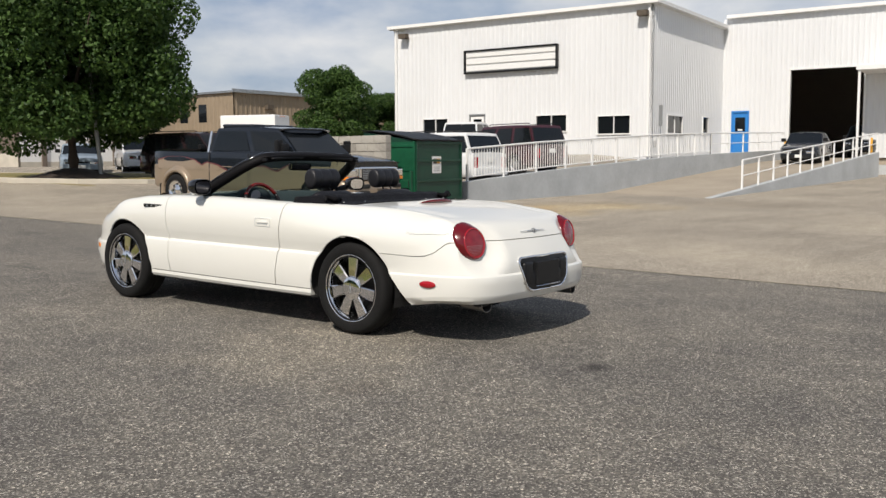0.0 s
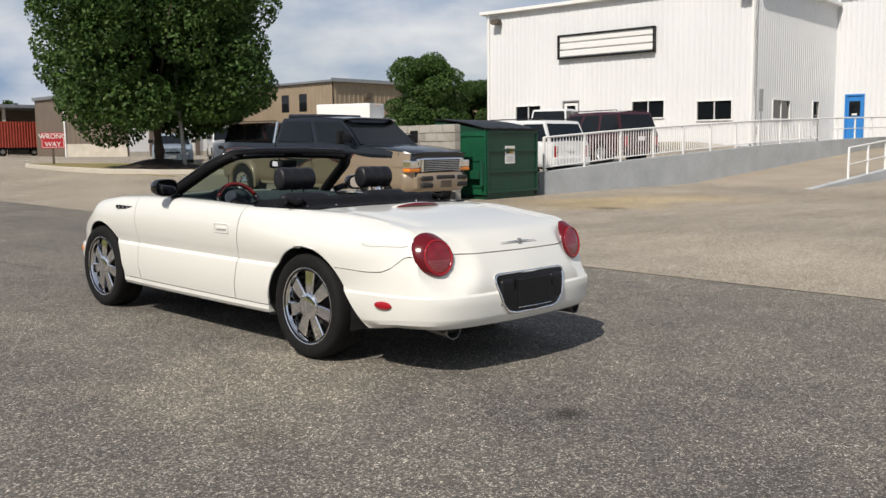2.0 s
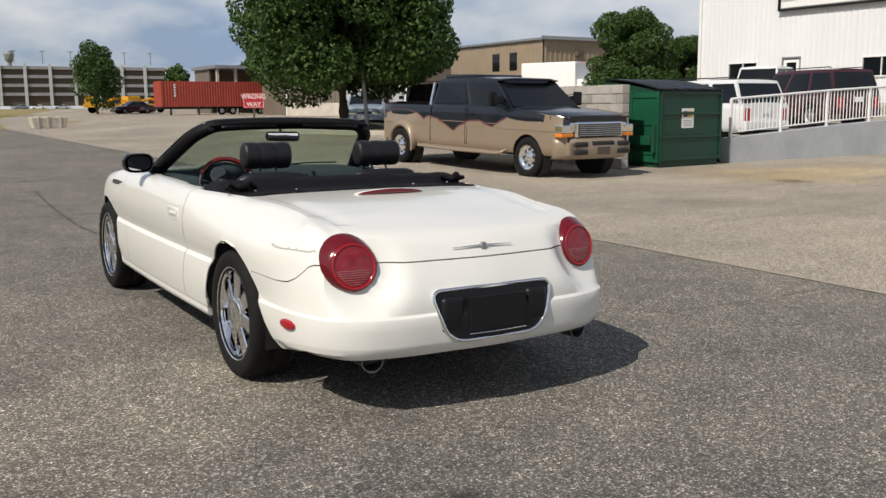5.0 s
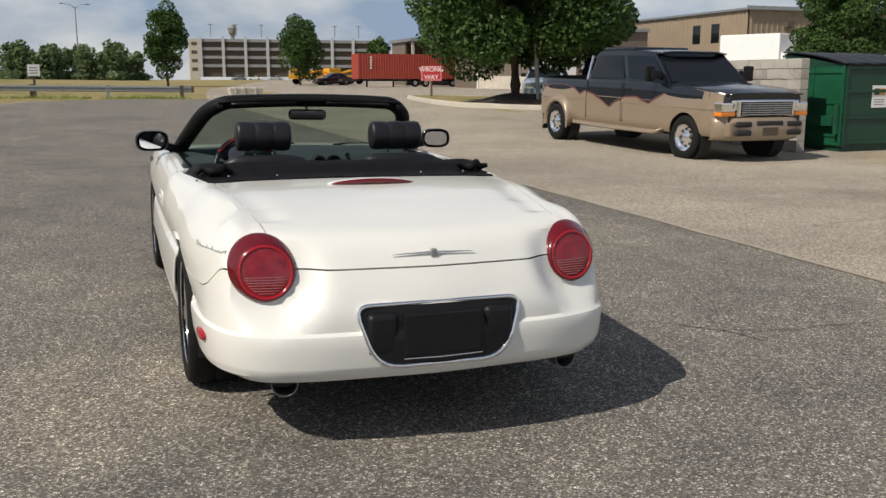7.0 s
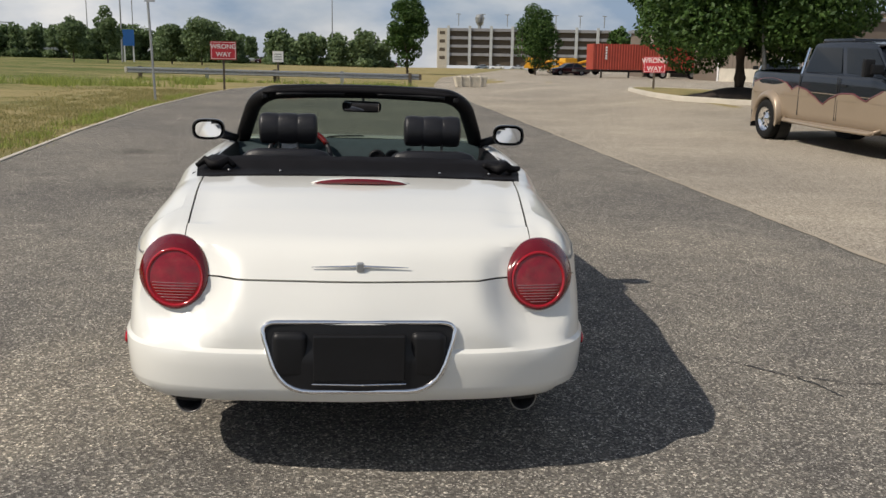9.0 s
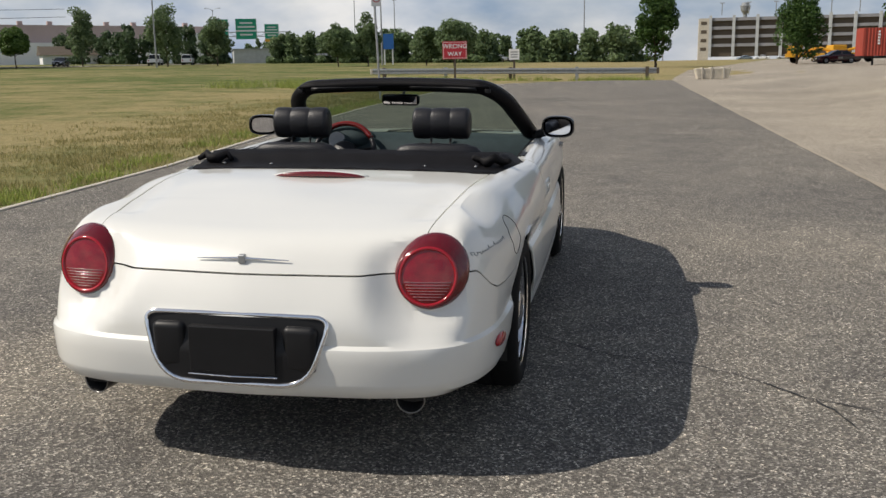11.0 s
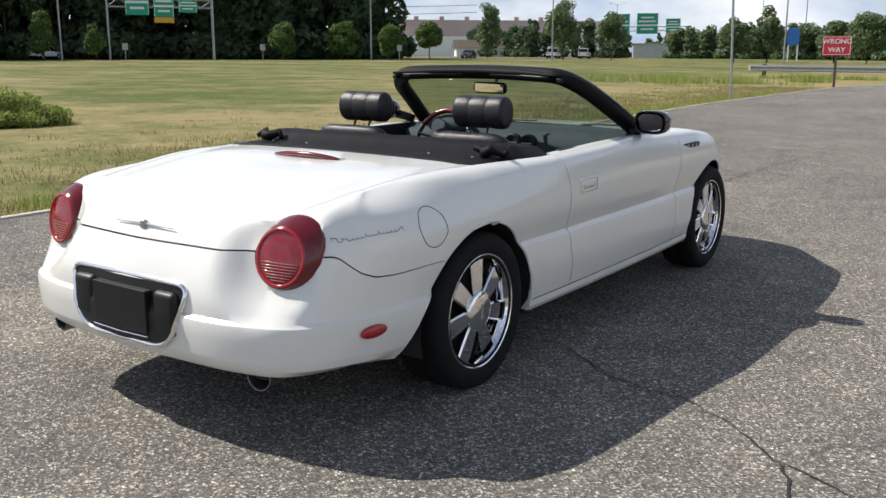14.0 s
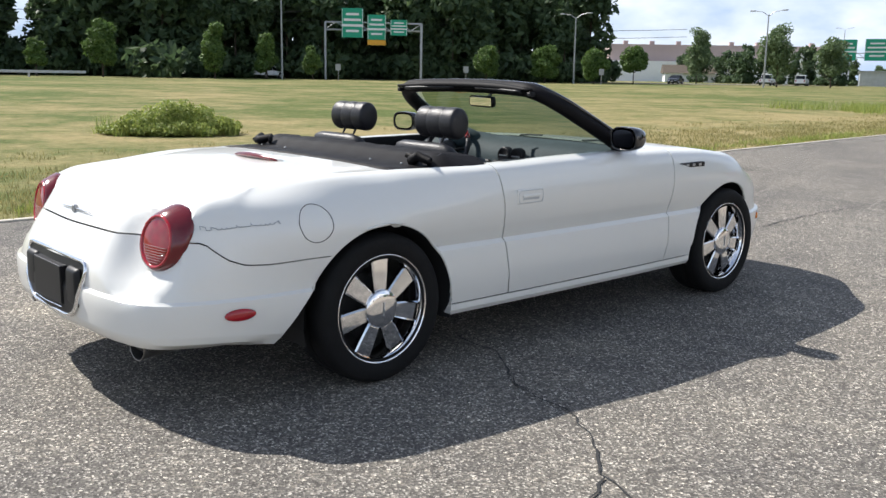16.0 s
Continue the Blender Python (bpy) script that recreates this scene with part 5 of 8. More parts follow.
def rear_y(x, z):
    """The bumper's face at a place."""
    py = -float(np.interp(abs(x), [q[0] for q in reversed(fine_plan) if q[1] < -1.9], [-q[1] for q in reversed(fine_plan) if q[1] < -1.9]))
    d = float(np.interp(z, [r[1][0] for r in ROWS], [r[1][1] for r in ROWS]))
    return py + d


def plate_lean(z):
    """How far the recess leans in over the bumper's ledge."""
    return 0.016 * sstep(z, 0.455, 0.505) + 0.20 * max(0.0, z - 0.505)


plate = new("plate_recess")
plate.parent = convertible
rim = [(p.x, rear_y(p.x, 0.45) - 0.004 + plate_lean(p.y), p.y) for p in plate_outline(0.006)]
part("chrome_rim", sweep(rim, 0.0095, 8, closed=True), M_CHROME, plate, "chrome rim", smooth=True)
right = sorted([(p.y, p.x) for p in plate_outline(0.003, 10) if p.x > 0.1])


def half_at(z):
    return float(np.interp(z, [q[0] for q in right], [q[1] for q in right]))


zs = [PZ0 - 0.002 + (PZ1 - PZ0 + 0.004) * (0.5 - 0.5 * math.cos(math.pi * k / 18)) for k in range(19)]
bm = grid_mesh([[(half_at(z) * u, rear_y(half_at(z) * u, 0.45) - 0.005 + plate_lean(z), z) for u in [-1 + k / 12 for k in range(25)]] for z in zs])
bmesh.ops.recalc_face_normals(bm, faces=bm.faces)
part("recess", bm, M_PLASTIC, plate, "black plastic recess", smooth=True)
for s in (1, -1):
    part("side_pad", rounded_box(min(s * 0.175, s * 0.296), -2.464, 0.388, max(s * 0.175, s * 0.296), -2.42, 0.552, 0.024, 5), M_PLASTIC, plate, smooth=True)
part("blank_plate", rounded_box(-0.155, -2.474, 0.385, 0.155, -2.43, 0.545, 0.004, 2), M_PLASTIC, plate, "blank black number plate")
part("lower_lip", sweep([(-0.16, -2.475, 0.376), (0, -2.482, 0.375), (0.16, -2.475, 0.376)], 0.0025, 6), M_CHROME, plate)

# exhausts
for s in (1, -1):
    ex = part("exhaust_tip", lathe([(0.044, 0.20), (0.049, 0.0), (0.051, -0.012), (0.0495, -0.0135), (0.046, -0.012), (0.045, -0.004)], 28, "Y"), [M_TIP], convertible, "dull chrome exhaust tip", smooth=True)
    ex.matrix_basis = Matrix.Translation((s * 0.590, -2.338, 0.279)) @ Matrix.Rotation(s * radians(8), 4, "Z")
    b = part("bore", lathe([(0.0, 0.06), (0.040, 0.06), (0.0445, 0.0), (0.0455, -0.0118)], 24, "Y"), M_SEAM, ex, "dark exhaust bore")
    # the bumper has no notch; a dark ellipsoid stands in for its shade
    cut = part("exhaust_shade", ellipsoid(0.082, 0.05, 0.032, Matrix.Translation((s * 0.588, -2.300, 0.290))), M_SEAM, convertible, smooth=True)

# side markers, brake lamp, badge, fuel flap
for s in (1, -1):
    i = min(range(NST), key=lambda q: abs(stations[q][1] + 2.05) + (9 if stations[q][0] < 0.7 else 0))
    p, n = skin(i, 6, PROFS[i]), INWARD[i]
    mk = part("side_marker", ellipsoid(0.012, 0.064, 0.024, Matrix(), 24, 12), M_REDLENS, convertible, "red side marker", smooth=True)
    mk.matrix_basis = Matrix.Translation((s * (p.x + 0.002), -2.05, 0.42)) @ Matrix.Rotation(-s * math.atan2(n.y, -n.x), 4, "Z")
    fm = part("front_marker", rounded_box(-0.012, -0.04, -0.022, 0.012, 0.04, 0.022, 0.01), M_AMBER, convertible, "amber front marker", smooth=True)
    fm.matrix_basis = Matrix.Translation((s * 0.775, 1.90, 0.44)) @ Matrix.Rotation(s * radians(28), 4, "Z")
brake_pts = [(0.2 * t, -1.475 - 0.016 * (1 - t * t) + 0.02, crown(-1.45) + 0.012 * (1 - t * t)) for t in [k / 8 - 1 for k in range(17)]]
hb = part("brake_lamp_cover", sweep([(p[0] * 1.07, p[1] + 0.012, p[2] + 0.001) for p in brake_pts], [0.003 + 0.015 * math.sqrt(max(0, 1 - (k / 8 - 1) ** 2)) for k in range(17)], 12, flat=0.8), M_WHITE, convertible, smooth=True)
part("brake_lamp", sweep([(p[0], p[1] - 0.010, p[2] + 0.002) for p in brake_pts], [0.002 + 0.012 * math.sqrt(max(0, 1 - (k / 8 - 1) ** 2)) for k in range(17)], 12, flat=0.9), M_REDDARK, convertible, "slim dark red high brake lamp", smooth=True)


def lid_face_y(z):
    return -2.468 + 0.318 / 0.37 * float(np.interp(z, [r[1][0] for r in ROWS], [r[1][1] for r in ROWS]))


def flank(y, z, off):
    """A point of the right flank, off metres outside it."""
    ys, xs = [], []
    for i in range(NST):
        if stations[i][0] > 0.72 and stations[i][1] < 1.9:
            zz = [p.z for p in SKIN[i]]
            ys.append(float(np.interp(z, zz, [p.y for p in SKIN[i]])))
            xs.append(float(np.interp(z, zz, [p.x for p in SKIN[i]])))
    order = np.argsort(ys)
    ys, xs = np.array(ys)[order], np.array(xs)[order]
    x = float(np.interp(y, ys, xs))
    slope = float(np.interp(y + 0.03, ys, xs) - np.interp(y - 0.03, ys, xs)) / 0.06
    n = Vector((1.0, -slope)).normalized()
    return Vector((x + n.x * off, y + n.y * off, z))


BZ = 0.752
badge = part("bird_badge", sweep([(x, lid_face_y(BZ) - 0.006 + 0.13 * x * x, BZ + 0.004 * (1 - abs(x) / 0.17)) for x in [-0.168 + 0.336 * k / 14 for k in range(15)]], [0.0018 + 0.0035 * max(0, 1 - abs(-1 + k / 7)) for k in range(15)], 8), M_CHROME, convertible, "chrome winged emblem", smooth=True)
part("emblem_body", rounded_box(-0.013, lid_face_y(BZ) - 0.016, BZ - 0.014, 0.013, lid_face_y(BZ) + 0.004, BZ + 0.018, 0.005), M_STEEL, badge)
for s in (1, -1):
    # the script badge on the flank, as plain strokes
    pts = []
    for k in range(161):
        t = k / 160
        y = -2.165 + 0.31 * t if s > 0 else -1.855 - 0.31 * t
        z = 0.748 + 0.010 * t + 0.0036 * math.sin(t * 105) * (0.6 + 0.4 * math.sin(t * 9)) + 0.016 * math.exp(-((t - 0.04) / 0.03) ** 2) + 0.010 * math.exp(-((t - 0.16) / 0.02) ** 2) + 0.009 * math.exp(-((t - 0.44) / 0.018) ** 2) + 0.010 * math.exp(-((t - 0.62) / 0.018) ** 2) + 0.010 * math.exp(-((t - 0.95) / 0.018) ** 2)
        q = flank(y + s * 0.0045 * math.cos(t * 105), z, 0.0015)
        pts.append((s * q.x, q.y, q.z))
    part("script_badge", sweep(pts, 0.0016, 5), M_STEEL, convertible, "small chrome script badge")
fy, fz = -1.705, 0.742
ring = []
for k in range(40):
    a = 2 * math.pi * k / 40
    y, z = fy + 0.075 * math.cos(a), fz + 0.075 * math.sin(a)
    ring.append(flank(y, z, 0.0003))
part("fuel_flap_gap", sweep(ring, 0.0017, 5, closed=True), M_SEAM, convertible)

# door handles, fender vents, belt mouldings
for s in (1, -1):
    x0 = 0.9135
    h = part("door_handle", rounded_box(-0.012, -0.095, -0.036, 0.006, 0.095, 0.036, 0.006, 3), M_WHITE, convertible, "white flush door handle", smooth=True)
    h.matrix_basis = Matrix.Translation((s * (x0 - 0.003), -0.49, 0.765)) @ (Matrix.Rotation(math.pi, 4, "Z") if s < 0 else Matrix())
    # a raised grey slab; the shade of the grip's hollow is in its colour
    part("handle_bowl", rounded_box(0.001, -0.058, -0.017, 0.0072, 0.058, 0.008, 0.003, 2), M_GREYWALL, h)
    part("handle_bar", rounded_box(0.004, -0.062, -0.006, 0.013, 0.062, 0.010, 0.004, 2), M_WHITE, h)
    part("handle_frame", sweep([(0.0068, 0.085 * cx, 0.03 * cz) for cx, cz in ((-1, -0.5), (-1, 0.5), (-0.9, 1), (0.9, 1), (1, 0.5), (1, -0.5), (0.9, -1), (-0.9, -1))], 0.0016, 5, closed=True), M_GREYWALL, h)
    if s < 0:
        part("lock", lathe([(0, 0.009), (0.009, 0.009), (0.011, 0.005)], 16), M_CHROME, h)
    vent = part("fender_vent", rounded_box(-0.011, -0.17, -0.014, 0.011, 0.17, 0.014, 0.004, 2), M_PLASTIC, convertible, "dark fender vent with chrome bars")
    vent.matrix_basis = Matrix.Translation((s * 0.8835, 0.865, 0.84)) @ Matrix.Rotation(-s * radians(2.6), 4, "Z") @ Matrix.Rotation(s * radians(4), 4, "Y")
    for k in range(5):
        part("vent_bar", box(-0.0125, -0.13 + k * 0.06, -0.009, 0.0125, -0.105 + k * 0.06, 0.008, 0.002), M_STEEL, vent)

# ---- cockpit ----
part("cabin_floor", box(-0.70, -1.2, 0.27, 0.70, 0.7, 0.30), M_BLACK, convertible)
for s in (1, -1):
    rows = []
    for y in (-1.22, -0.9, -0.6, -0.2, 0.2, 0.58):
        i = min(range(NST), key=lambda q: abs(stations[q][1] - y) + (9 if stations[q][0] < 0.7 else 0))
        p = SKIN[i][NROW - 1]
        rows.append([(s * (p.x - 0.045), y, p.z - 0.004), (s * (p.x - 0.07), y, p.z - 0.01), (s * (p.x - 0.085), y, p.z - 0.06), (s * 0.70, y, 0.7), (s * 0.69, y, 0.5), (s * 0.71, y, 0.28)])
    bm = grid_mesh(rows)
    bmesh.ops.recalc_face_normals(bm, faces=bm.faces)
    dp = part("door_panel", bm, M_BLACK, convertible, "black inner door panel", smooth=True)
    part("armrest", rounded_box(min(s * 0.60, s * 0.71), -0.45, 0.66, max(s * 0.60, s * 0.71), 0.1, 0.71, 0.02), M_LEATHER, dp, smooth=True)
    part("belt_strip", box(min(s * 0.775, s * 0.80), DOOR_R + 0.02, 0.915, max(s * 0.775, s * 0.80), 0.40, 0.932), M_PLASTIC, dp)

# well of the folded top: bulkhead, cover with a rolled edge and snaps
def ring_at(y):
    i = min(range(NST), key=lambda q: abs(SKIN[q][NROW - 1].y - y) + (9 if stations[q][0] < 0.7 else 0))
    return SKIN[i][NROW - 1]


cover_rows = []
for y, lift, full in ((-1.238, -0.012, 1.0), (-1.228, 0.004, 1.0), (-1.19, 0.004, 1.0), (-1.1, -0.004, 1.0), (-1.0, 0.006, 1.0), (-0.96, 0.034, 0.99), (-0.90, 0.056, 0.985), (-0.87, 0.046, 0.98), (-0.85, -0.05, 0.97), (-0.85, -0.45, 0.9)):
    p = ring_at(y)
    row = []
    for k in range(29):
        t = k / 14 - 1
        bow = 0.010 * (1 - t * t)
        drop = (lift + 0.014) * max(0.0, (abs(t) - 0.92) / 0.08) if lift > 0 else 0.0
        row.append((t * (p.x + 0.022) * full, y + (0.20 * max(0.0, abs(t) - 0.72) / 0.28 if y > -0.9 else 0.0), p.z + lift + bow - drop + 0.003 * math.sin(k * 2.1 + y * 9)))
    cover_rows.append(row)
bm = grid_mesh(cover_rows)
bmesh.ops.recalc_face_normals(bm, faces=bm.faces)
cover = part("top_well_cover", bm, M_BLACK, convertible, "black vinyl cover over the folded top", smooth=True)
for x in (-0.62, -0.38, 0.38, 0.62):
    part("snap", ellipsoid(0.007, 0.007, 0.004, Matrix.Translation((x, -1.06, 0.930)), 10, 6), M_STEEL, cover)
rnd = random.Random(4)
for s in (1, -1):
    pts = [(s * (0.60 + 0.035 * k), -1.02 + 0.03 * math.sin(k * 1.9), 0.955 + 0.014 * math.sin(k * 2.3 + s)) for k in range(6)]
    part("fold", sweep(pts, [0.012, 0.02, 0.026, 0.024, 0.02, 0.012], 8), M_BLACK, cover, smooth=True)
    part("hinge", sweep([(s * 0.70, -0.98, 0.93), (s * 0.72, -0.9, 0.965), (s * 0.735, -0.82, 0.955), (s * 0.74, -0.74, 0.92)], 0.012, 6), M_PLASTIC, cover, smooth=True)


def seat(x):
    """Black leather bucket seat with a ribbed headrest."""
    st = new("seat")
    st.parent = convertible
    st.matrix_basis = Matrix.Translation((x, 0, 0))
    part("cushion", rounded_box(-0.26, -0.55, 0.42, 0.26, 0.02, 0.58, 0.06, 5), M_LEATHER, st, smooth=True)
    for s in (1, -1):
        part("side_bolster", rounded_box(min(s * 0.19, s * 0.27), -0.72, 0.5, max(s * 0.19, s * 0.27), -0.5, 0.93, 0.04, 4), M_LEATHER, st, smooth=True)
    rows = []
    for y, z, hw, th in ((-0.52, 0.50, 0.25, 0.06), (-0.60, 0.70, 0.25, 0.07), (-0.67, 0.86, 0.25, 0.07), (-0.705, 0.95, 0.235, 0.06), (-0.715, 0.985, 0.20, 0.045), (-0.72, 1.0, 0.15, 0.02)):
        ring = []
        for k in range(24):
            a = 2 * math.pi * k / 24
            c, s_ = math.cos(a), math.sin(a)
            ring.append((hw * (abs(c) ** 0.6) * (1 if c > 0 else -1), y + th * (abs(s_) ** 0.8) * (1 if s_ > 0 else -1), z))
        rows.append(ring + ring[:1])
    bm = grid_mesh(rows)
    bm.faces.new([v for v in bm.verts][-25:-1])
    bmesh.ops.remove_doubles(bm, verts=bm.verts, dist=1e-4)
    bmesh.ops.recalc_face_normals(bm, faces=bm.faces)
    part("backrest", bm, M_LEATHER, st, smooth=True)
    # headrest: a fat roll with three stitched flutes
    prof = []
    W = 0.148
    for k in range(49):
        u = -W + 2 * W * k / 48
        end = math.sqrt(max(0.0, 1 - (max(0.0, abs(u) - (W - 0.018)) / 0.018) ** 2))
        flute = 0.0055 * (abs(math.cos(math.pi * (u + W) / (2 * W) * 3 + math.pi / 2)) ** 0.5)
        prof.append(((0.071 + flute) * (0.72 + 0.28 * end) if end > 0 else 0.0, u))
    prof = [(0.0, -W - 0.001)] + prof + [(0.0, W + 0.001)]
    bm = lathe(prof, 36)
    for v in bm.verts:
        v.co.z *= 1.05
        v.co.y *= 0.86
        v.co += Vector((0, -0.60, 1.094))
    part("headrest", bm, M_LEATHER, st, "ribbed black leather headrest", smooth=True)
    for s in (1, -1):
        part("headrest_post", tube((s * 0.05, -0.665, 0.95), (s * 0.05, -0.61, 1.05), 0.006), M_SEAM, st)
    return st


seat(-0.375)
seat(0.375)

# console, dash, wheel
part("console", rounded_box(-0.09, -0.75, 0.3, 0.09, 0.45, 0.62, 0.03), M_BLACK, convertible, smooth=True)
rows = []
for y, z in ((0.18, 0.52), (0.15, 0.70), (0.15, 0.85), (0.185, 0.915), (0.27, 0.950), (0.43, 0.960), (0.56, 0.945), (0.66, 0.922), (0.95, 0.915)):
    rows.append([(x, y + 0.05 * (x / 0.75) ** 2, z - 0.02 * (x / 0.75) ** 4 + (0.045 * math.exp(-((x + 0.37) / 0.15) ** 2) if 0.90 < z < 0.955 and y < 0.4 else 0)) for x in [-0.78 + 1.56 * k / 24 for k in range(25)]])
bm = grid_mesh(rows)
bmesh.ops.recalc_face_normals(bm, faces=bm.faces)
dash = part("dashboard", bm, M_DASH, convertible, "blue-black padded dashboard", smooth=True)
for x in (-0.06, 0.06):
    v = part("air_vent", rounded_box(x - 0.05, 0.135, 0.775, x + 0.05, 0.165, 0.835, 0.014, 3), M_PLASTIC, dash, smooth=True)
    part("vent_slat", box(x - 0.04, 0.130, 0.80, x + 0.04, 0.14, 0.806), M_STEEL, v)
for x, r in ((0.10, 0.045), (0.20, 0.045)):
    v = part("round_vent", lathe([(0.0, -0.004), (r * 0.8, -0.006), (r, -0.012), (r * 1.12, -0.004), (r * 1.15, 0.03)], 24, "Y"), M_PLASTIC, dash, smooth=True)
    v.matrix_basis = Matrix.Translation((x, 0.152, 0.868))
    part("vent_slat", box(-r * 0.7, -0.014, -0.004, r * 0.7, -0.006, 0.004), M_STEEL, v)
binnacle = part("instrument_hood", ellipsoid(0.17, 0.10, 0.075, Matrix.Translation((-0.37, 0.235, 0.935))), M_DASH, dash, smooth=True)
part("gauge", lathe([(0, -0.004), (0.05, -0.004), (0.055, 0)], 24, "Y"), M_STEEL, binnacle).matrix_basis = Matrix.Translation((-0.42, 0.14, 0.93))
wheel_m = Matrix.Translation((-0.365, 0.10, 0.86)) @ Matrix.Rotation(radians(-24), 4, "X")
sw = new("steering_wheel")
sw.parent = convertible
sw.matrix_basis = wheel_m
rim_pts = [(0.188 * math.sin(a), 0, 0.188 * math.cos(a)) for a in [2 * math.pi * k / 48 for k in range(48)]]
part("lower_rim", sweep(rim_pts[8:41], 0.0155, 10), M_LEATHER, sw, "black leather lower rim", smooth=True)
part("wood_rim", sweep(rim_pts[40:] + rim_pts[:9], 0.0165, 10), M_WOOD, sw, "polished red wood upper rim", smooth=True)
part("airbag", ellipsoid(0.085, 0.04, 0.075), M_LEATHER, sw, smooth=True)
for a in (radians(80), radians(-80), radians(150), radians(-150)):
    part("spoke", sweep([(0.05 * math.sin(a), 0, 0.05 * math.cos(a)), (0.185 * math.sin(a), 0, 0.185 * math.cos(a))], 0.014, 8, flat=0.6), M_PLASTIC, sw)
part("column", tube((-0.365, 0.12, 0.85), (-0.365, 0.30, 0.80), 0.045), M_PLASTIC, convertible)

# windscreen frame: base, pillars and header in one sweep, and the pane
def shield(u, v):
    """u from -1 to 1 across, v from 0 at the cowl to 1 at the header."""
    top, low = 0.585, 0.745
    hw = low + (top - low) * v
    y = 0.62 + (-0.03 - 0.62) * v - (0.16 - 0.09 * v) * u * u
    z = 0.93 + (1.272 - 0.93) * (v ** 0.93 if v > 0 else v) - 0.018 * u * u * v
    return Vector((hw * u, y, z))


def reach(v):
    """How far the pane goes towards the sides; its upper corners are round."""
    return 1.0 if v < 0.68 else 1.0 - 0.20 * (1 - math.sqrt(max(0.0, 1 - ((v - 0.68) / 0.32) ** 2)))


rows = [[shield((-1 + 2 * k / 24) * reach(v), v) for k in range(25)] for v in (0, 0.1, 0.2, 0.3, 0.4, 0.5, 0.6, 0.68, 0.75, 0.82, 0.88, 0.93, 0.97, 1.0)]
bm = grid_mesh(rows)
bmesh.ops.recalc_face_normals(bm, faces=bm.faces)
pane = part("windscreen", bm, M_SHIELD, convertible, "faintly green tinted windscreen", smooth=True)
pane.visible_shadow = False
half = [shield(-1, v / 10) for v in range(-1, 7)] + [shield(-1 + 0.20 * (1 - math.cos(a)), 0.68 + 0.32 * math.sin(a)) for a in [math.pi / 2 * k / 7 for k in range(8)]] + [shield(-0.65 + 0.13 * k, 1.0) for k in range(6)]
path = half[:-1] + [Vector((-p.x, p.y, p.z)) for p in half[-1::-1]]
part("windscreen_frame", sweep(path, [0.046] * len(path), 14, flat=0.85), M_BLACK, convertible, "black windscreen frame", smooth=True)
outer_path = [p + Vector((0.016 * (1 if p.x > 0.3 else -1 if p.x < -0.3 else 0), 0.030, 0.026)) for p in path[1:-1]]
part("frame_moulding", sweep(outer_path, 0.024, 10, flat=0.6), M_GLOSSBLACK, convertible, "gloss black outer moulding", smooth=True)
hdr = [shield(-0.95 + 1.9 * k / 16, 1.0) + Vector((0, -0.035, 0.004)) for k in range(17)]
part("header_pad", sweep(hdr, [0.012 + 0.022 * min(1, 4 * min(k, 16 - k) / 16) for k in range(17)], 10, flat=0.7), M_BLACK, convertible, smooth=True)
for s in (1, -1):
    visor = [shield(s * (0.16 + 0.66 * k / 8), 0.985) + Vector((0, -0.055, -0.006)) for k in range(9)]
    part("sun_visor", sweep(visor, 0.022, 8, flat=0.5), M_PLASTIC, convertible, smooth=True)
    part("latch", rounded_box(s * 0.545 - 0.015, -0.135, 1.225, s * 0.545 + 0.015, -0.095, 1.25, 0.006), M_PLASTIC, convertible)
mir = part("rear_view_mirror", rounded_box(-0.115, -0.012, -0.032, 0.115, 0.014, 0.032, 0.024, 4), M_PLASTIC, convertible, "black interior mirror", smooth=True)
mir.matrix_basis = Matrix.Translation((0.005, 0.05, 1.182)) @ Matrix.Rotation(radians(5), 4, "X") @ Matrix.Rotation(radians(-7), 4, "Z")
part("mirror_glass", rounded_box(-0.103, -0.0142, -0.024, 0.103, -0.0115, 0.024, 0.001, 1), M_MIRROR, mir)
part("mirror_stalk", sweep([(0, 0.01, 0.0), (0, 0.05, 0.025), (0, 0.075, 0.045)], 0.009, 8), M_PLASTIC, mir)
part("dash_plate", box(0.02, 0.6, 0.925, 0.11, 0.605, 0.945), M_SEAM, convertible)
for x0, x1 in ((-0.28, 0.02), (0.22, 0.62)):
    part("wiper", sweep([(x0, 0.64, 0.945), ((x0 + x1) / 2, 0.60, 0.962), (x1, 0.57 - 0.1 * (x1 / 0.7) ** 2, 0.968)], 0.006, 6), M_PLASTIC, convertible)

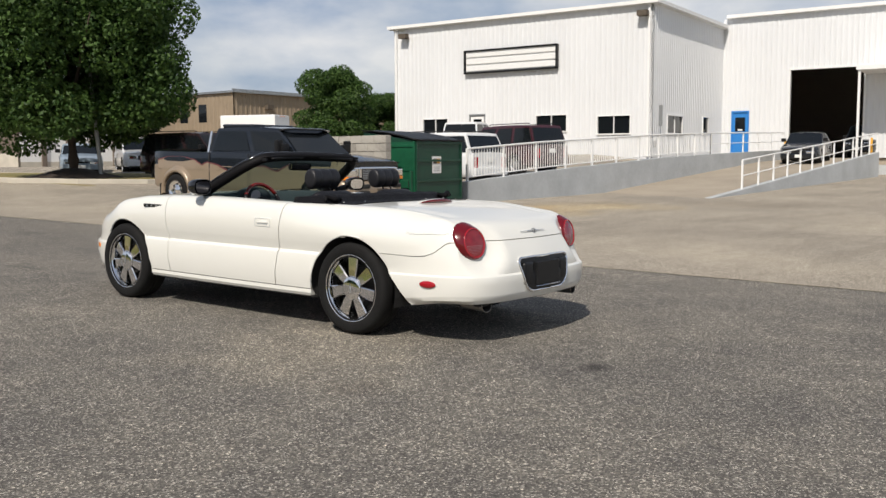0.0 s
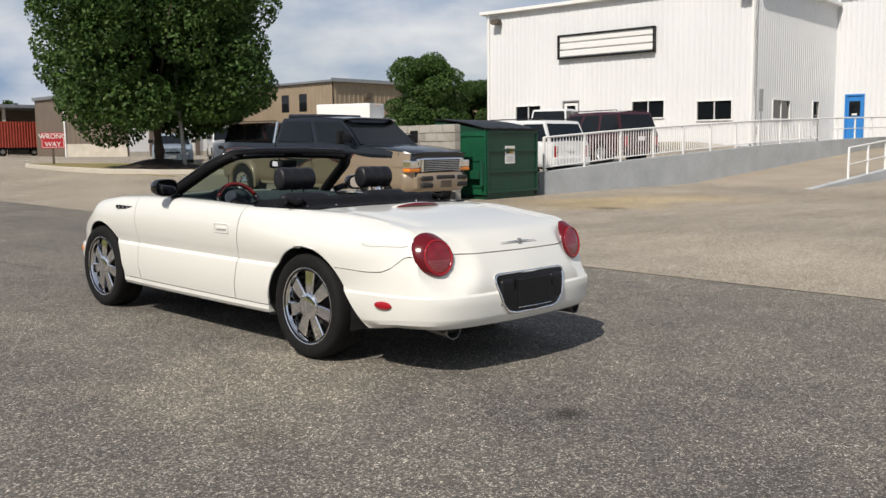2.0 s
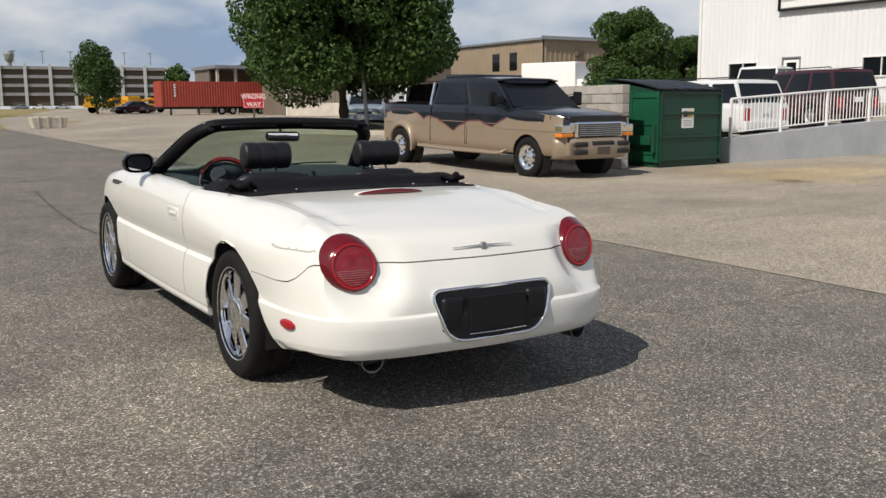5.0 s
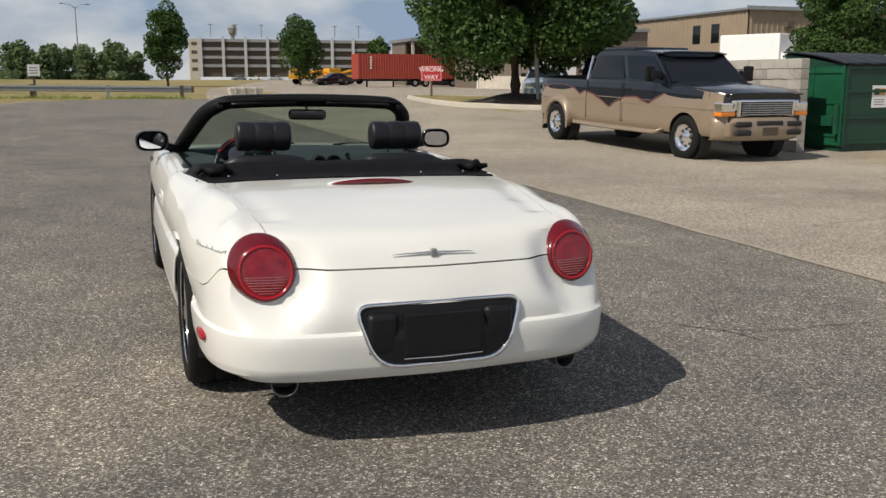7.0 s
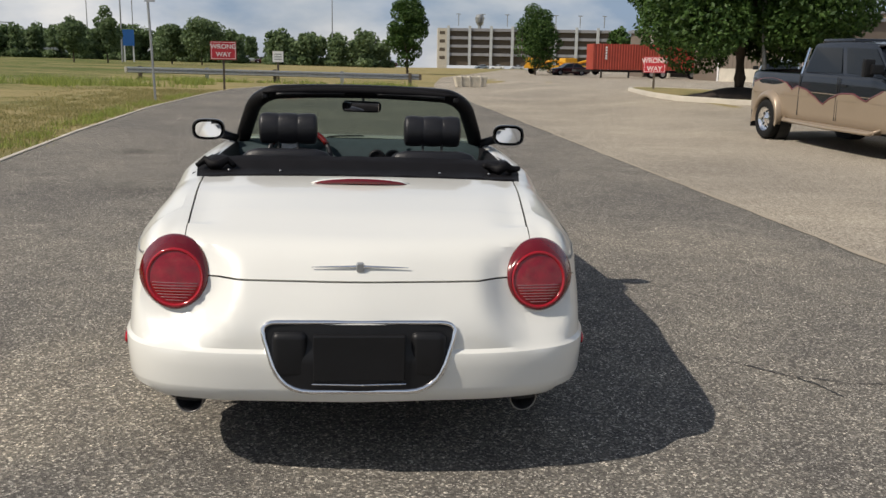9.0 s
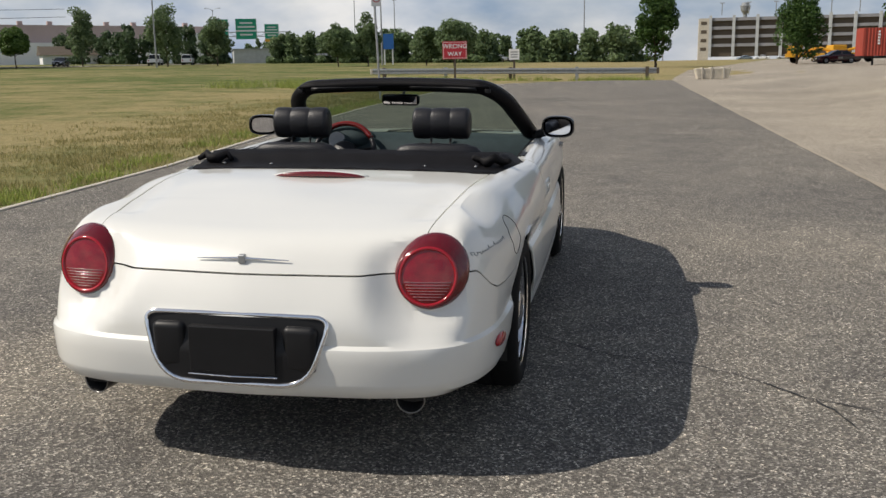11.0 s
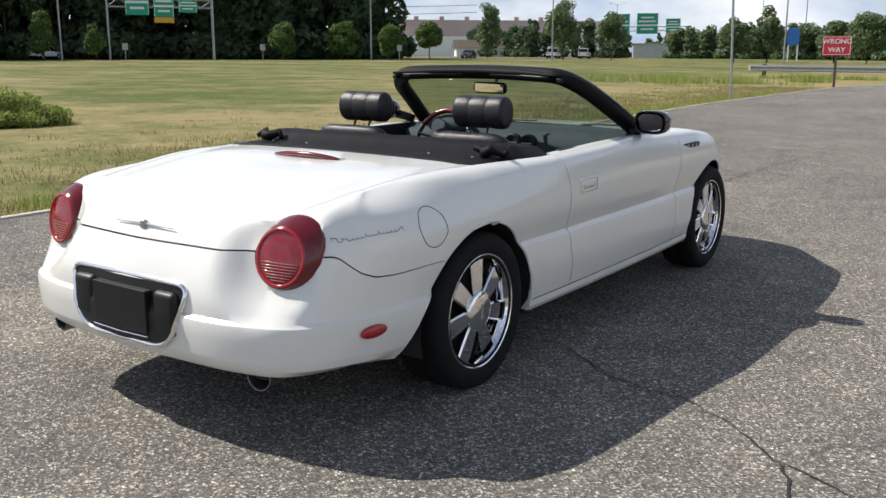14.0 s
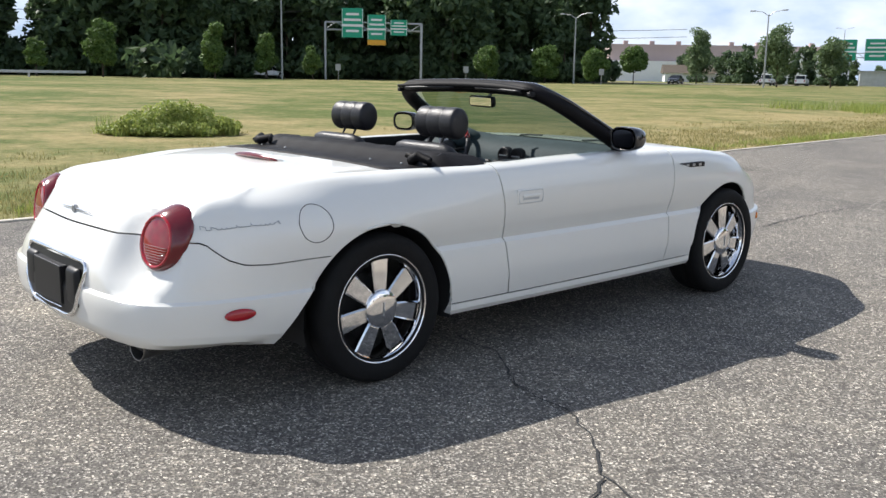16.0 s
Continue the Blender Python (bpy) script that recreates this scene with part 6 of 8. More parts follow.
# door mirrors
for s in (1, -1):
    dm = new("door_mirror")
    dm.parent = convertible
    dm.matrix_basis = Matrix.Translation((s * 0.922, 0.262, 1.018)) @ Matrix.Rotation(-s * radians(7), 4, "Z") @ Matrix.Rotation(radians(1.9), 4, "X")
    rows = []
    for y, f in ((-0.050, 0.90), (-0.054, 0.97), (-0.048, 1.0), (-0.02, 1.0), (0.015, 0.93), (0.045, 0.76), (0.065, 0.5), (0.074, 0.22), (0.076, 0.0)):
        rows.append([(0.097 * f * abs(math.cos(a)) ** 0.62 * (1 if math.cos(a) > 0 else -1), y, 0.063 * f * abs(math.sin(a)) ** 0.72 * (1 if math.sin(a) > 0 else -1)) for a in [2 * math.pi * k / 40 for k in range(41)]])
    bm = grid_mesh(rows)
    bmesh.ops.remove_doubles(bm, verts=bm.verts, dist=1e-5)
    bmesh.ops.recalc_face_normals(bm, faces=bm.faces)
    part("mirror_housing", bm, M_GLOSSBLACK, dm, "black mirror housing", smooth=True)
    bm = bmesh.new()
    bm.faces.new([bm.verts.new((0.076 * abs(math.cos(a)) ** 0.62 * (1 if math.cos(a) > 0 else -1), -0.052, 0.046 * abs(math.sin(a)) ** 0.72 * (1 if math.sin(a) > 0 else -1))) for a in [2 * math.pi * k / 40 for k in range(40)]])
    bm.normal_update()
    gl = part("mirror_glass", bm, M_MIRROR, dm)
    md = gl.modifiers.new("thickness", "SOLIDIFY")
    md.thickness = 0.006
    part("mirror_foot", sweep([(-s * 0.06, 0.02, -0.03), (-s * 0.12, 0.05, -0.05), (-s * 0.165, 0.06, -0.07)], [0.03, 0.026, 0.032], 10), M_PLASTIC, dm, smooth=True)

crack("crack", [(0.55, -0.62), (0.91, -0.67), (1.16, -0.85), (1.39, -0.98), (1.62, -0.99), (1.88, -1.13), (2.1, -1.36), (2.35, -1.5), (2.7, -1.5), (3.95, -1.5)], 0.0085)
crack("crack", [(2.1, -1.36), (2.2, -1.6), (2.24, -1.75)], 0.010)
crack("crack", [(-0.31, 3.9), (-0.38, 5.3), (-0.33, 6.75), (-0.12, 10)], 0.014)
crack("crack", [(9.6, 1.2), (10.0, 1.7), (9.9, 2.0), (10.6, 2.3)], 0.03)
crack("crack", [(5.4, 1.6), (7.2, 1.9), (8.6, 1.75), (9.6, 1.9)], 0.014)
crack("crack", [(10.6, 2.3), (12.6, 2.6), (15.5, 2.4)], 0.016)
crack("crack", [(11.2, 1.6), (14.0, 0.6), (18.0, -0.4)], 0.016)
crack("crack", [(6.0, 3.9), (7.5, 4.0), (8.7, 4.4)], 0.012)

# ---- parked vehicles ----
def simple_wheel(parent, x, y, r, wid, chrome, side):
    w = new("wheel")
    w.parent = parent
    w.matrix_basis = Matrix.Translation((x, y, r)) @ (Matrix.Rotation(math.pi, 4, "Z") if side < 0 else Matrix())
    h = wid / 2
    part("tyre", lathe([(r * 0.6, -h), (r * 0.9, -h), (r, -h * 0.7), (r, h * 0.7), (r * 0.93, h), (r * 0.64, h * 0.98), (r * 0.6, h * 0.85)], 28), M_RUBBER, w, smooth=True)
    rim = part("rim", lathe([(r * 0.62, h * 0.95), (r * 0.58, h * 0.7), (r * 0.5, h * 0.35), (r * 0.22, h * 0.55), (r * 0.18, h * 0.75), (0.0, h * 0.78)], 28), M_CHROME if chrome else M_STEEL, w, smooth=True)
    for k in range(8):
        a = 2 * math.pi * k / 8
        part("rim_hole", ellipsoid(0.012, r * 0.07, r * 0.07, Matrix.Translation((h * 0.47, r * 0.38 * math.cos(a), r * 0.38 * math.sin(a))), 10, 6), M_SEAM, rim)
    return w


def vehicle(name, m, label, category, paint, L, W, hubs, r, base, belt, top, roof, glasshouse, kind="car", lower=None, chrome=False, inward=0.16, rear_open=None, group="", nose=0.16):
    """A parked vehicle; local +y is its nose. belt: (y, z) pairs of the shoulder line; glasshouse: y of the
    windscreen's foot and head and of the rear window's head and foot."""
    v = thing(name, m, label, category, group)
    hw = W / 2
    ys = {-L / 2, L / 2}
    ar = r * 1.13
    for hub in hubs:
        ys |= {hub - ar - 0.004, hub + ar + 0.004}
        ys |= {hub + ar * math.sin(radians(-90 + 12 * k)) for k in range(16)}
    for k in range(41):
        y = -L / 2 + L * k / 40
        if all(abs(abs(y - hub) - ar) > 0.02 for hub in hubs):
            ys.add(y)
    ys = sorted(ys)

    def plan(y):
        a = (L / 2 - abs(y)) / 0.5
        return hw * (1 - (nose if y > 0 else 0.1) * max(0.0, 1 - a) ** 2.0)

    def floor_z(y):
        for hub in hubs:
            if abs(y - hub) <= ar:
                return r + math.sqrt(max(0, ar * ar - (y - hub) ** 2))
        return base

    split = lower[1] if lower else None
    bm = bmesh.new()
    cols = []
    for y in ys:
        b = interp(belt, y)
        zs = [base, base + 0.05, base + 0.2 * (b - base), base + 0.5 * (b - base), base + 0.62 * (b - base), base + 0.8 * (b - base), b - 0.05, b - 0.012, b]
        ins = [0.06, 0.02, 0.0, 0.0, 0.008, 0.012, 0.02, 0.045, 0.085]
        col = []
        for z, d in zip(zs, ins):
            z2 = max(z, floor_z(y))
            if z2 > z:
                d = float(np.interp(z2, zs, ins))
            col.append(Vector((plan(y) - d, y, z2)))
        t = b + 0.035
        col += [Vector((plan(y) * 0.55, y, t)), Vector((0, y, t + 0.01))]
        cols.append(col)
    low_rows = 4 if lower else 0
    for s in (1, -1):
        vs = [[bm.verts.new((p.x * s, p.y, p.z)) for p in c] for c in cols]
        for a, b in zip(vs, vs[1:]):
            for j in range(len(a) - 1):
                if rear_open and rear_open[0] < (a[0].co.y + b[0].co.y) / 2 < rear_open[1] and j >= 8:
                    continue
                f = bm.faces.new((a[j], b[j], b[j + 1], a[j + 1]))
                f.material_index = 1 if j < low_rows else 0
                f.smooth = True
        for c in (vs[0], vs[-1]):
            f = bm.faces.new(c[1:] + [bm.verts.new((0, c[0].co.y, c[1].co.z))])
            f.material_index = 0
    bmesh.ops.remove_doubles(bm, verts=bm.verts, dist=0.001)
    bmesh.ops.dissolve_degenerate(bm, edges=bm.edges, dist=0.0005)
    bmesh.ops.recalc_face_normals(bm, faces=bm.faces)
    for e in bm.edges:
        e.smooth = len(e.link_faces) == 2 and e.calc_face_angle(0) < radians(32)
    part("body", bm, [paint, lower[0]] if lower else [paint], v)
    part("underbody", box(-hw * 0.8, -L / 2 + 0.15, base - 0.06, hw * 0.8, L / 2 - 0.15, base + 0.25), M_SEAM, v)
    # glasshouse
    g0, g1, g2, g3 = glasshouse
    zb0, zb3 = interp(belt, g0) + 0.02, interp(belt, g3) + 0.02
    bw, tw = hw - 0.075, hw - inward

    def gpt(s, y0, t):
        """Point on the side of the glasshouse: t from the belt to the roof."""
        zb = interp(belt, y0) + 0.005
        return Vector((s * (bw + (tw - bw) * t), y0, zb + (roof - 0.06 - zb) * t))

    bm = bmesh.new()
    low = [(g0, zb0), (g3, zb3)]
    ring = []
    ny = 9
    for k in range(ny):
        f = k / (ny - 1)
        yb, yt = g0 + (g3 - g0) * f, g1 + (g2 - g1) * f
        zb = interp(belt, yb)
        crown_z = roof - 0.03 * (2 * f - 1) ** 2
        row = [Vector((bw, yb, zb - 0.02)), Vector((tw, yt, crown_z - 0.07)), Vector((tw - 0.05, yt, crown_z - 0.02)), Vector((tw * 0.5, yt, crown_z)), Vector((0, yt, crown_z + 0.008))]
        full = row + [Vector((-p.x, p.y, p.z)) for p in row[-2::-1]]
        ring.append([bm.verts.new(p) for p in full])
    for a, b in zip(ring, ring[1:]):
        for j in range(len(a) - 1):
            bm.faces.new((a[j], a[j + 1], b[j + 1], b[j]))
    bm.faces.new(ring[0][::-1])
    bm.faces.new(ring[-1])
    bmesh.ops.recalc_face_normals(bm, faces=bm.faces)
    for f in bm.faces:
        f.smooth = True
    for e in bm.edges:
        e.smooth = len(e.link_faces) == 2 and e.calc_face_angle(0) < radians(32)
    cab = part("cabin", bm, top, v)

    def pane(name, quad_pts, shrink=0.07, lift=0.006):
        c = sum(quad_pts, Vector()) / 4
        n = (quad_pts[1] - quad_pts[0]).cross(quad_pts[3] - quad_pts[0]).normalized()
        if n.dot(c - Vector((0, (g1 + g2) / 2, (belt[0][1] + roof) / 2))) < 0:
            n = -n
        out = []
        for p in quad_pts:
            d = c - p
            out.append(p + d.normalized() * shrink + n * lift)
        bm = bmesh.new()
        f = bm.faces.new([bm.verts.new(p) for p in out])
        ob = part(name, bm, M_DARKGLASS, cab)
        md = ob.modifiers.new("thickness", "SOLIDIFY")
        md.thickness, md.offset = 0.012, 0
        return ob

    zr = roof - 0.10
    pane("windscreen", [Vector((bw, g0, interp(belt, g0))), Vector((tw, g1, zr)), Vector((-tw, g1, zr)), Vector((-bw, g0, interp(belt, g0)))])
    pane("rear_window", [Vector((bw, g3, interp(belt, g3))), Vector((tw, g2, zr)), Vector((-tw, g2, zr)), Vector((-bw, g3, interp(belt, g3)))])
    n = 3 if kind in ("suv", "van") else 2
    for s in (1, -1):
        for k in range(n):
            f0, f1 = k / n + 0.01, (k + 1) / n - 0.01
            y0b, y1b, y0t, y1t = g0 + (g3 - g0) * f0, g0 + (g3 - g0) * f1, g1 + (g2 - g1) * f0, g1 + (g2 - g1) * f1
            pane("side_window", [Vector((s * bw, y0b, interp(belt, y0b) + 0.01)), Vector((s * tw, y0t, zr)), Vector((s * tw, y1t, zr)), Vector((s * bw, y1b, interp(belt, y1b) + 0.01))], 0.055)
        for hub in hubs:
            simple_wheel(v, s * (hw - 0.125), hub, r, 0.23, chrome, s)
            part("arch_liner", lathe([(ar + 0.01, -0.12), (ar + 0.01, 0.12), (0.0, 0.12)], 24), M_SEAM, v).matrix_basis = Matrix.Translation((s * (hw - 0.165), hub, r)) @ (Matrix.Rotation(math.pi, 4, "Z") if s > 0 else Matrix())
        mz = interp(belt, g0 - 0.15) + 0.1
        part("door_mirror", box(min(s * (hw - 0.06), s * (hw + 0.16)), g0 - 0.35, mz - 0.03, max(s * (hw - 0.06), s * (hw + 0.16)), g0 - 0.22, mz + 0.13, 0.03), M_PLASTIC, v)
        part("door_line", box(s * hw - 0.004, (g0 + g3) / 2 - 0.006, base + 0.1, s * hw + 0.003, (g0 + g3) / 2 + 0.006, interp(belt, 0) - 0.06), M_SEAM, v)
        part("door_handle", box(s * hw - 0.015, (g0 + g3) / 2 + 0.06, interp(belt, 0) - 0.2, s * hw + 0.012, (g0 + g3) / 2 + 0.24, interp(belt, 0) - 0.17), M_PLASTIC, v)
        zf, zrr = interp(belt, L / 2), interp(belt, -L / 2)
        xo = plan(L / 2)
        part("headlamp", box(min(s * (xo - 0.42), s * (xo - 0.05)), L / 2 - 0.1, zf - 0.27, max(s * (xo - 0.42), s * (xo - 0.05)), L / 2 + 0.012, zf - 0.1, 0.03), M_CHROME, v, "clear headlamp")
        part("rear_lamp", box(min(s * (xo - 0.2), s * (xo - 0.02)), -L / 2 - 0.012, zrr - (0.45 if kind in ("suv", "van", "pickup") else 0.3), max(s * (xo - 0.2), s * (xo - 0.02)), -L / 2 + 0.1, zrr - 0.1, 0.02), M_REDLENS, v, "red rear lamp")
    xo = plan(L / 2)
    bump = lower[0] if lower else paint
    part("front_bumper", box(-xo - 0.02, L / 2 - 0.12, base + 0.02, xo + 0.02, L / 2 + 0.08, base + 0.27, 0.05), bump, v)
    part("rear_bumper", box(-xo - 0.02, -L / 2 - 0.08, base + 0.04, xo + 0.02, -L / 2 + 0.12, base + 0.28, 0.05), bump, v)
    part("grille", box(-xo + 0.45, L / 2 - 0.05, base + 0.3, xo - 0.45, L / 2 + 0.018, interp(belt, L / 2) - 0.1, 0.02), M_PLASTIC, v)
    part("front_plate", box(-0.15, L / 2 + 0.081, base + 0.08, 0.15, L / 2 + 0.09, base + 0.22), M_SIGNWHITE, v)
    part("rear_plate", box(-0.15, -L / 2 - 0.03, base + 0.45, 0.15, -L / 2 - 0.013, base + 0.6), M_SIGNWHITE, v)
    return v


P_SILVERBLUE = mat("pale blue car paint", (0.24, 0.30, 0.36), 0.3, coat=0.6, var=0.04, scale=2)
P_VANWHITE = mat("plain white car paint", (0.7, 0.71, 0.72), 0.3, coat=0.6, var=0.03, scale=2)
P_BLACKRED = mat("black maroon car paint", (0.022, 0.012, 0.014), 0.25, coat=0.7, var=0.1, scale=2)
P_MAROON = mat("maroon car paint", (0.045, 0.006, 0.011), 0.25, coat=0.7, var=0.1, scale=2)
P_NAVY = mat("dark blue black car paint", (0.006, 0.008, 0.012), 0.22, coat=0.4, var=0.1, scale=2)
P_GOLD = mat("tan gold car paint", (0.29, 0.225, 0.16), 0.35, 0.25, coat=0.6, var=0.06, scale=2)
P_SILVER = mat("silver car paint", (0.5, 0.52, 0.54), 0.3, 0.5, coat=0.6, var=0.04, scale=2)
P_STRIPE = mat("dark red stripe", (0.11, 0.02, 0.02), 0.3, coat=0.5)


def on_ground(x, y, turn):
    return bmat(x, y, gh(x, y) + 0.006, turn)


CARB = ((-2.4, 0.86), (-1.9, 0.93), (-0.6, 0.94), (0.8, 0.93), (1.3, 0.88), (2.1, 0.76), (2.4, 0.68))
SUVB = ((-2.5, 1.06), (0.9, 1.10), (1.2, 1.08), (2.2, 1.0), (2.5, 0.94))


def sedan(x, y, turn, paint, label, m=None):
    return vehicle("parked_sedan", m or on_ground(x, y, turn), label, "car", paint, 4.7, 1.78, (1.38, -1.32), 0.32, 0.22, CARB, paint, 1.42, (1.05, 0.35, -0.95, -1.65))


def suv(x, y, turn, paint, label, m=None, roof=1.78):
    v = vehicle("parked_suv", m or on_ground(x, y, turn), label, "car", paint, 4.85, 1.84, (1.45, -1.38), 0.38, 0.36, SUVB, paint, roof, (1.15, 0.55, -2.1, -2.36), kind="suv")
    for s in (1, -1):
        part("roof_rail", sweep([(s * 0.62, 0.3, roof + 0.01), (s * 0.62, 0.2, roof + 0.035), (s * 0.62, -1.8, roof + 0.035), (s * 0.62, -1.9, roof + 0.01)], 0.018, 6), M_PLASTIC, v)
    return v


def pickup_truck():
    """Two-tone crew cab pickup with twin rear wheels, nose to the south."""
    F, R = Vector((8.70, 8.58)), Vector((8.47, 13.05))
    d = (F - R).normalized()
    turn = math.degrees(math.atan2(-d.x, d.y))
    side = Vector((-d.y, d.x))                       # towards its left
    mid = F - d * 2.27 + side * 1.0
    L, W, r = 6.42, 2.02, 0.40
    z0, z1 = gh(F.x + 1, F.y), gh(R.x + 1, R.y)
    m = bmat(mid.x, mid.y, (z0 + z1) / 2 + 0.006, turn) @ Matrix.Rotation(-math.atan2(z1 - z0, 4.46), 4, "X")
    v = vehicle("pickup_truck", m, "two-tone tan and dark blue crew cab pickup truck with chrome grille", "truck", P_NAVY, L, W, (2.27, -2.19), r, 0.46, ((-3.4, 1.36), (-1.05, 1.36), (-0.95, 1.39), (1.3, 1.38), (1.55, 1.36), (2.6, 1.31), (3.05, 1.25), (3.3, 1.18)), P_NAVY, 1.98, (1.70, 1.06, -1.0, -1.12), kind="pickup", lower=(P_GOLD, 0.9), chrome=True, inward=0.21, rear_open=(-3.05, -1.3), nose=0.2)
    # bed
    part("bed_floor", box(-0.82, -3.05, 0.85, 0.82, -1.25, 0.9), M_SEAM, v)
    for s in (1, -1):
        part("bed_side", box(min(s * 0.78, s * 0.92), -3.06, 0.9, max(s * 0.78, s * 0.92), -1.2, 1.33), M_SEAM, v)
        # wide rear fender over the twin wheels
        rows = []
        for k in range(17):
            a = radians(-100 + 200 * k / 16)
            y, zz = -2.19 + 0.52 * math.sin(a), r + 0.52 * math.cos(a)
            yi, zi = -2.19 + 0.45 * math.sin(a), r + 0.45 * math.cos(a)
            rows.append([(s * 0.99, y - 0.06 * (1 if y < -2.19 else -1) * 0, zz + 0.10), (s * 1.10, y, zz + 0.04), (s * 1.13, y, zz - 0.02), (s * 1.12, yi, zi), (s * 0.97, yi, zi)])
        bm = grid_mesh(rows)
        bmesh.ops.recalc_face_normals(bm, faces=bm.faces)
        part("rear_fender", bm, P_GOLD, v, "flared tan rear fender", smooth=True)
        simple_wheel(v, s * 1.01, -2.19, r, 0.2, True, s)
        # flowing red-edged border between the colours, with tan and blue flashes
        flow = ((-3.0, 1.12), (-2.6, 1.22), (-2.1, 1.24), (-1.6, 1.16), (-1.32, 1.03), (-1.2, 1.12), (-0.8, 1.06), (-0.45, 0.94), (-0.2, 0.82), (0.0, 0.94), (0.35, 1.05), (0.75, 1.07), (1.0, 1.0), (1.15, 0.96), (1.35, 1.05), (1.7, 1.19), (2.2, 1.27), (2.6, 1.275), (2.95, 1.235), (3.13, 1.20))
        ys = [-2.95 + 6.08 * k / 68 for k in range(69)]

        def flank_x(y, z):
            """The side's x, which draws in towards the nose and the shoulder."""
            a = (L / 2 - abs(y)) / 0.5
            return s * (W / 2 * (1 - 0.2 * max(0.0, 1 - a) ** 2 if y > 0 else 1.0) + 0.005 - 0.028 * max(0.0, z - 1.05) / 0.2)

        run = []
        for ya, yb in list(zip(ys, ys[1:])) + [(None, None)]:
            up = None if ya is None else (interp(flow, ya) + interp(flow, yb)) / 2 > 1.02
            if run and run[0][2] != up:
                bm = bmesh.new()
                low_z = 0.93 if run[0][2] else 1.02
                for p, q, _ in run:
                    zp, zq = interp(flow, p), interp(flow, q)
                    bm.faces.new([bm.verts.new(c) for c in ((flank_x(p, low_z), p, low_z), (flank_x(q, low_z), q, low_z), (flank_x(q, zq), q, zq), (flank_x(p, zp), p, zp))])
                bmesh.ops.remove_doubles(bm, verts=bm.verts, dist=1e-4)
                part("tan_flash" if run[0][2] else "blue_flash", bm, P_GOLD if run[0][2] else P_NAVY, v)
                run = []
            run.append((ya, yb, up))
        part("stripe", sweep([(flank_x(y, interp(flow, y)) - s * 0.012, y, interp(flow, y)) for y in ys[:52]], 0.020, 6, flat=1.0), P_STRIPE, v, "dark red edging stripe")
        part("running_board", box(min(s * 0.9, s * 1.06), -1.5, 0.42, max(s * 0.9, s * 1.06), 1.55, 0.48, 0.015), P_GOLD, v)
        part("tow_mirror", box(min(s * 1.08, s * 1.27), 1.32, 1.38, max(s * 1.08, s * 1.27), 1.42, 1.68, 0.04), M_PLASTIC, v)
        part("mirror_arm", tube((s * 0.92, 1.45, 1.45), (s * 1.1, 1.38, 1.46), 0.015), M_PLASTIC, v)
        part("turn_lamp", box(min(s * 0.66, s * 0.97), 3.03, 0.83, max(s * 0.66, s * 0.97), 3.225, 0.905, 0.02), M_AMBER, v, "amber turn lamp")
        part("head_lamp", box(min(s * 0.66, s * 0.96), 3.02, 0.912, max(s * 0.66, s * 0.96), 3.222, 1.06, 0.02), M_CHROME, v, "clear headlamp")
        part("mud_flap", box(min(s * 0.86, s * 1.1), -2.78, 0.2, max(s * 0.86, s * 1.1), -2.76, 0.55), M_PLASTIC, v)
        part("chrome_pipe", tube((s * 0.9, -1.22, 1.35), (s * 0.78, -1.22, 1.85), 0.03), M_CHROME, v)
    part("chrome_grille", rounded_box(-0.64, 3.17, 0.815, 0.64, 3.258, 1.125, 0.04, 4), M_CHROME, v, "chrome grille surround")
    for k in range(6):
        part("grille_bar", box(-0.55, 3.25, 0.85 + 0.038 * k, 0.55, 3.272, 0.868 + 0.038 * k), M_STEEL, v)
    part("grille_void", box(-0.57, 3.255, 0.84, 0.57, 3.264, 1.08), M_SEAM, v)
    part("bug_shield", sweep([(-0.85, 3.17, 1.20), (-0.5, 3.26, 1.23), (0.5, 3.26, 1.23), (0.85, 3.17, 1.20)], 0.035, 8, flat=0.5), M_GLOSSBLACK, v, smooth=True)
    rows = []
    for z, d in ((0.40, 0.09), (0.42, 0.03), (0.48, 0.0), (0.60, -0.012), (0.72, 0.0), (0.79, 0.03), (0.815, 0.09)):
        row = []
        for k in range(25):
            t = k / 12 - 1
            a = abs(t) ** 3.2
            row.append((t * (1.0 - d * 0.4), 3.37 - d - 0.36 * a, z))
        rows.append(row)
    bm = grid_mesh(rows)
    bmesh.ops.recalc_face_normals(bm, faces=bm.faces)
    bumper = part("bumper", bm, P_GOLD, v, "rounded tan front bumper with slots", smooth=True)
    md = bumper.modifiers.new("thickness", "SOLIDIFY")
    md.thickness = 0.02
    for x in (-0.56, 0.56):
        part("bumper_slot", rounded_box(x - 0.17, 3.30, 0.65, x + 0.17, 3.372, 0.745, 0.03, 3), M_SEAM, v, smooth=True)
        part("bumper_slot", rounded_box(x - 0.17, 3.30, 0.50, x + 0.17, 3.374, 0.60, 0.03, 3), M_SEAM, v, smooth=True)
    part("bumper_slot", rounded_box(-0.30, 3.30, 0.665, 0.30, 3.383, 0.755, 0.03, 3), M_SEAM, v, smooth=True)
    part("plate_holder", rounded_box(-0.17, 3.32, 0.50, 0.17, 3.395, 0.645, 0.01, 2), M_TIMBER, v, "dark blank plate holder")
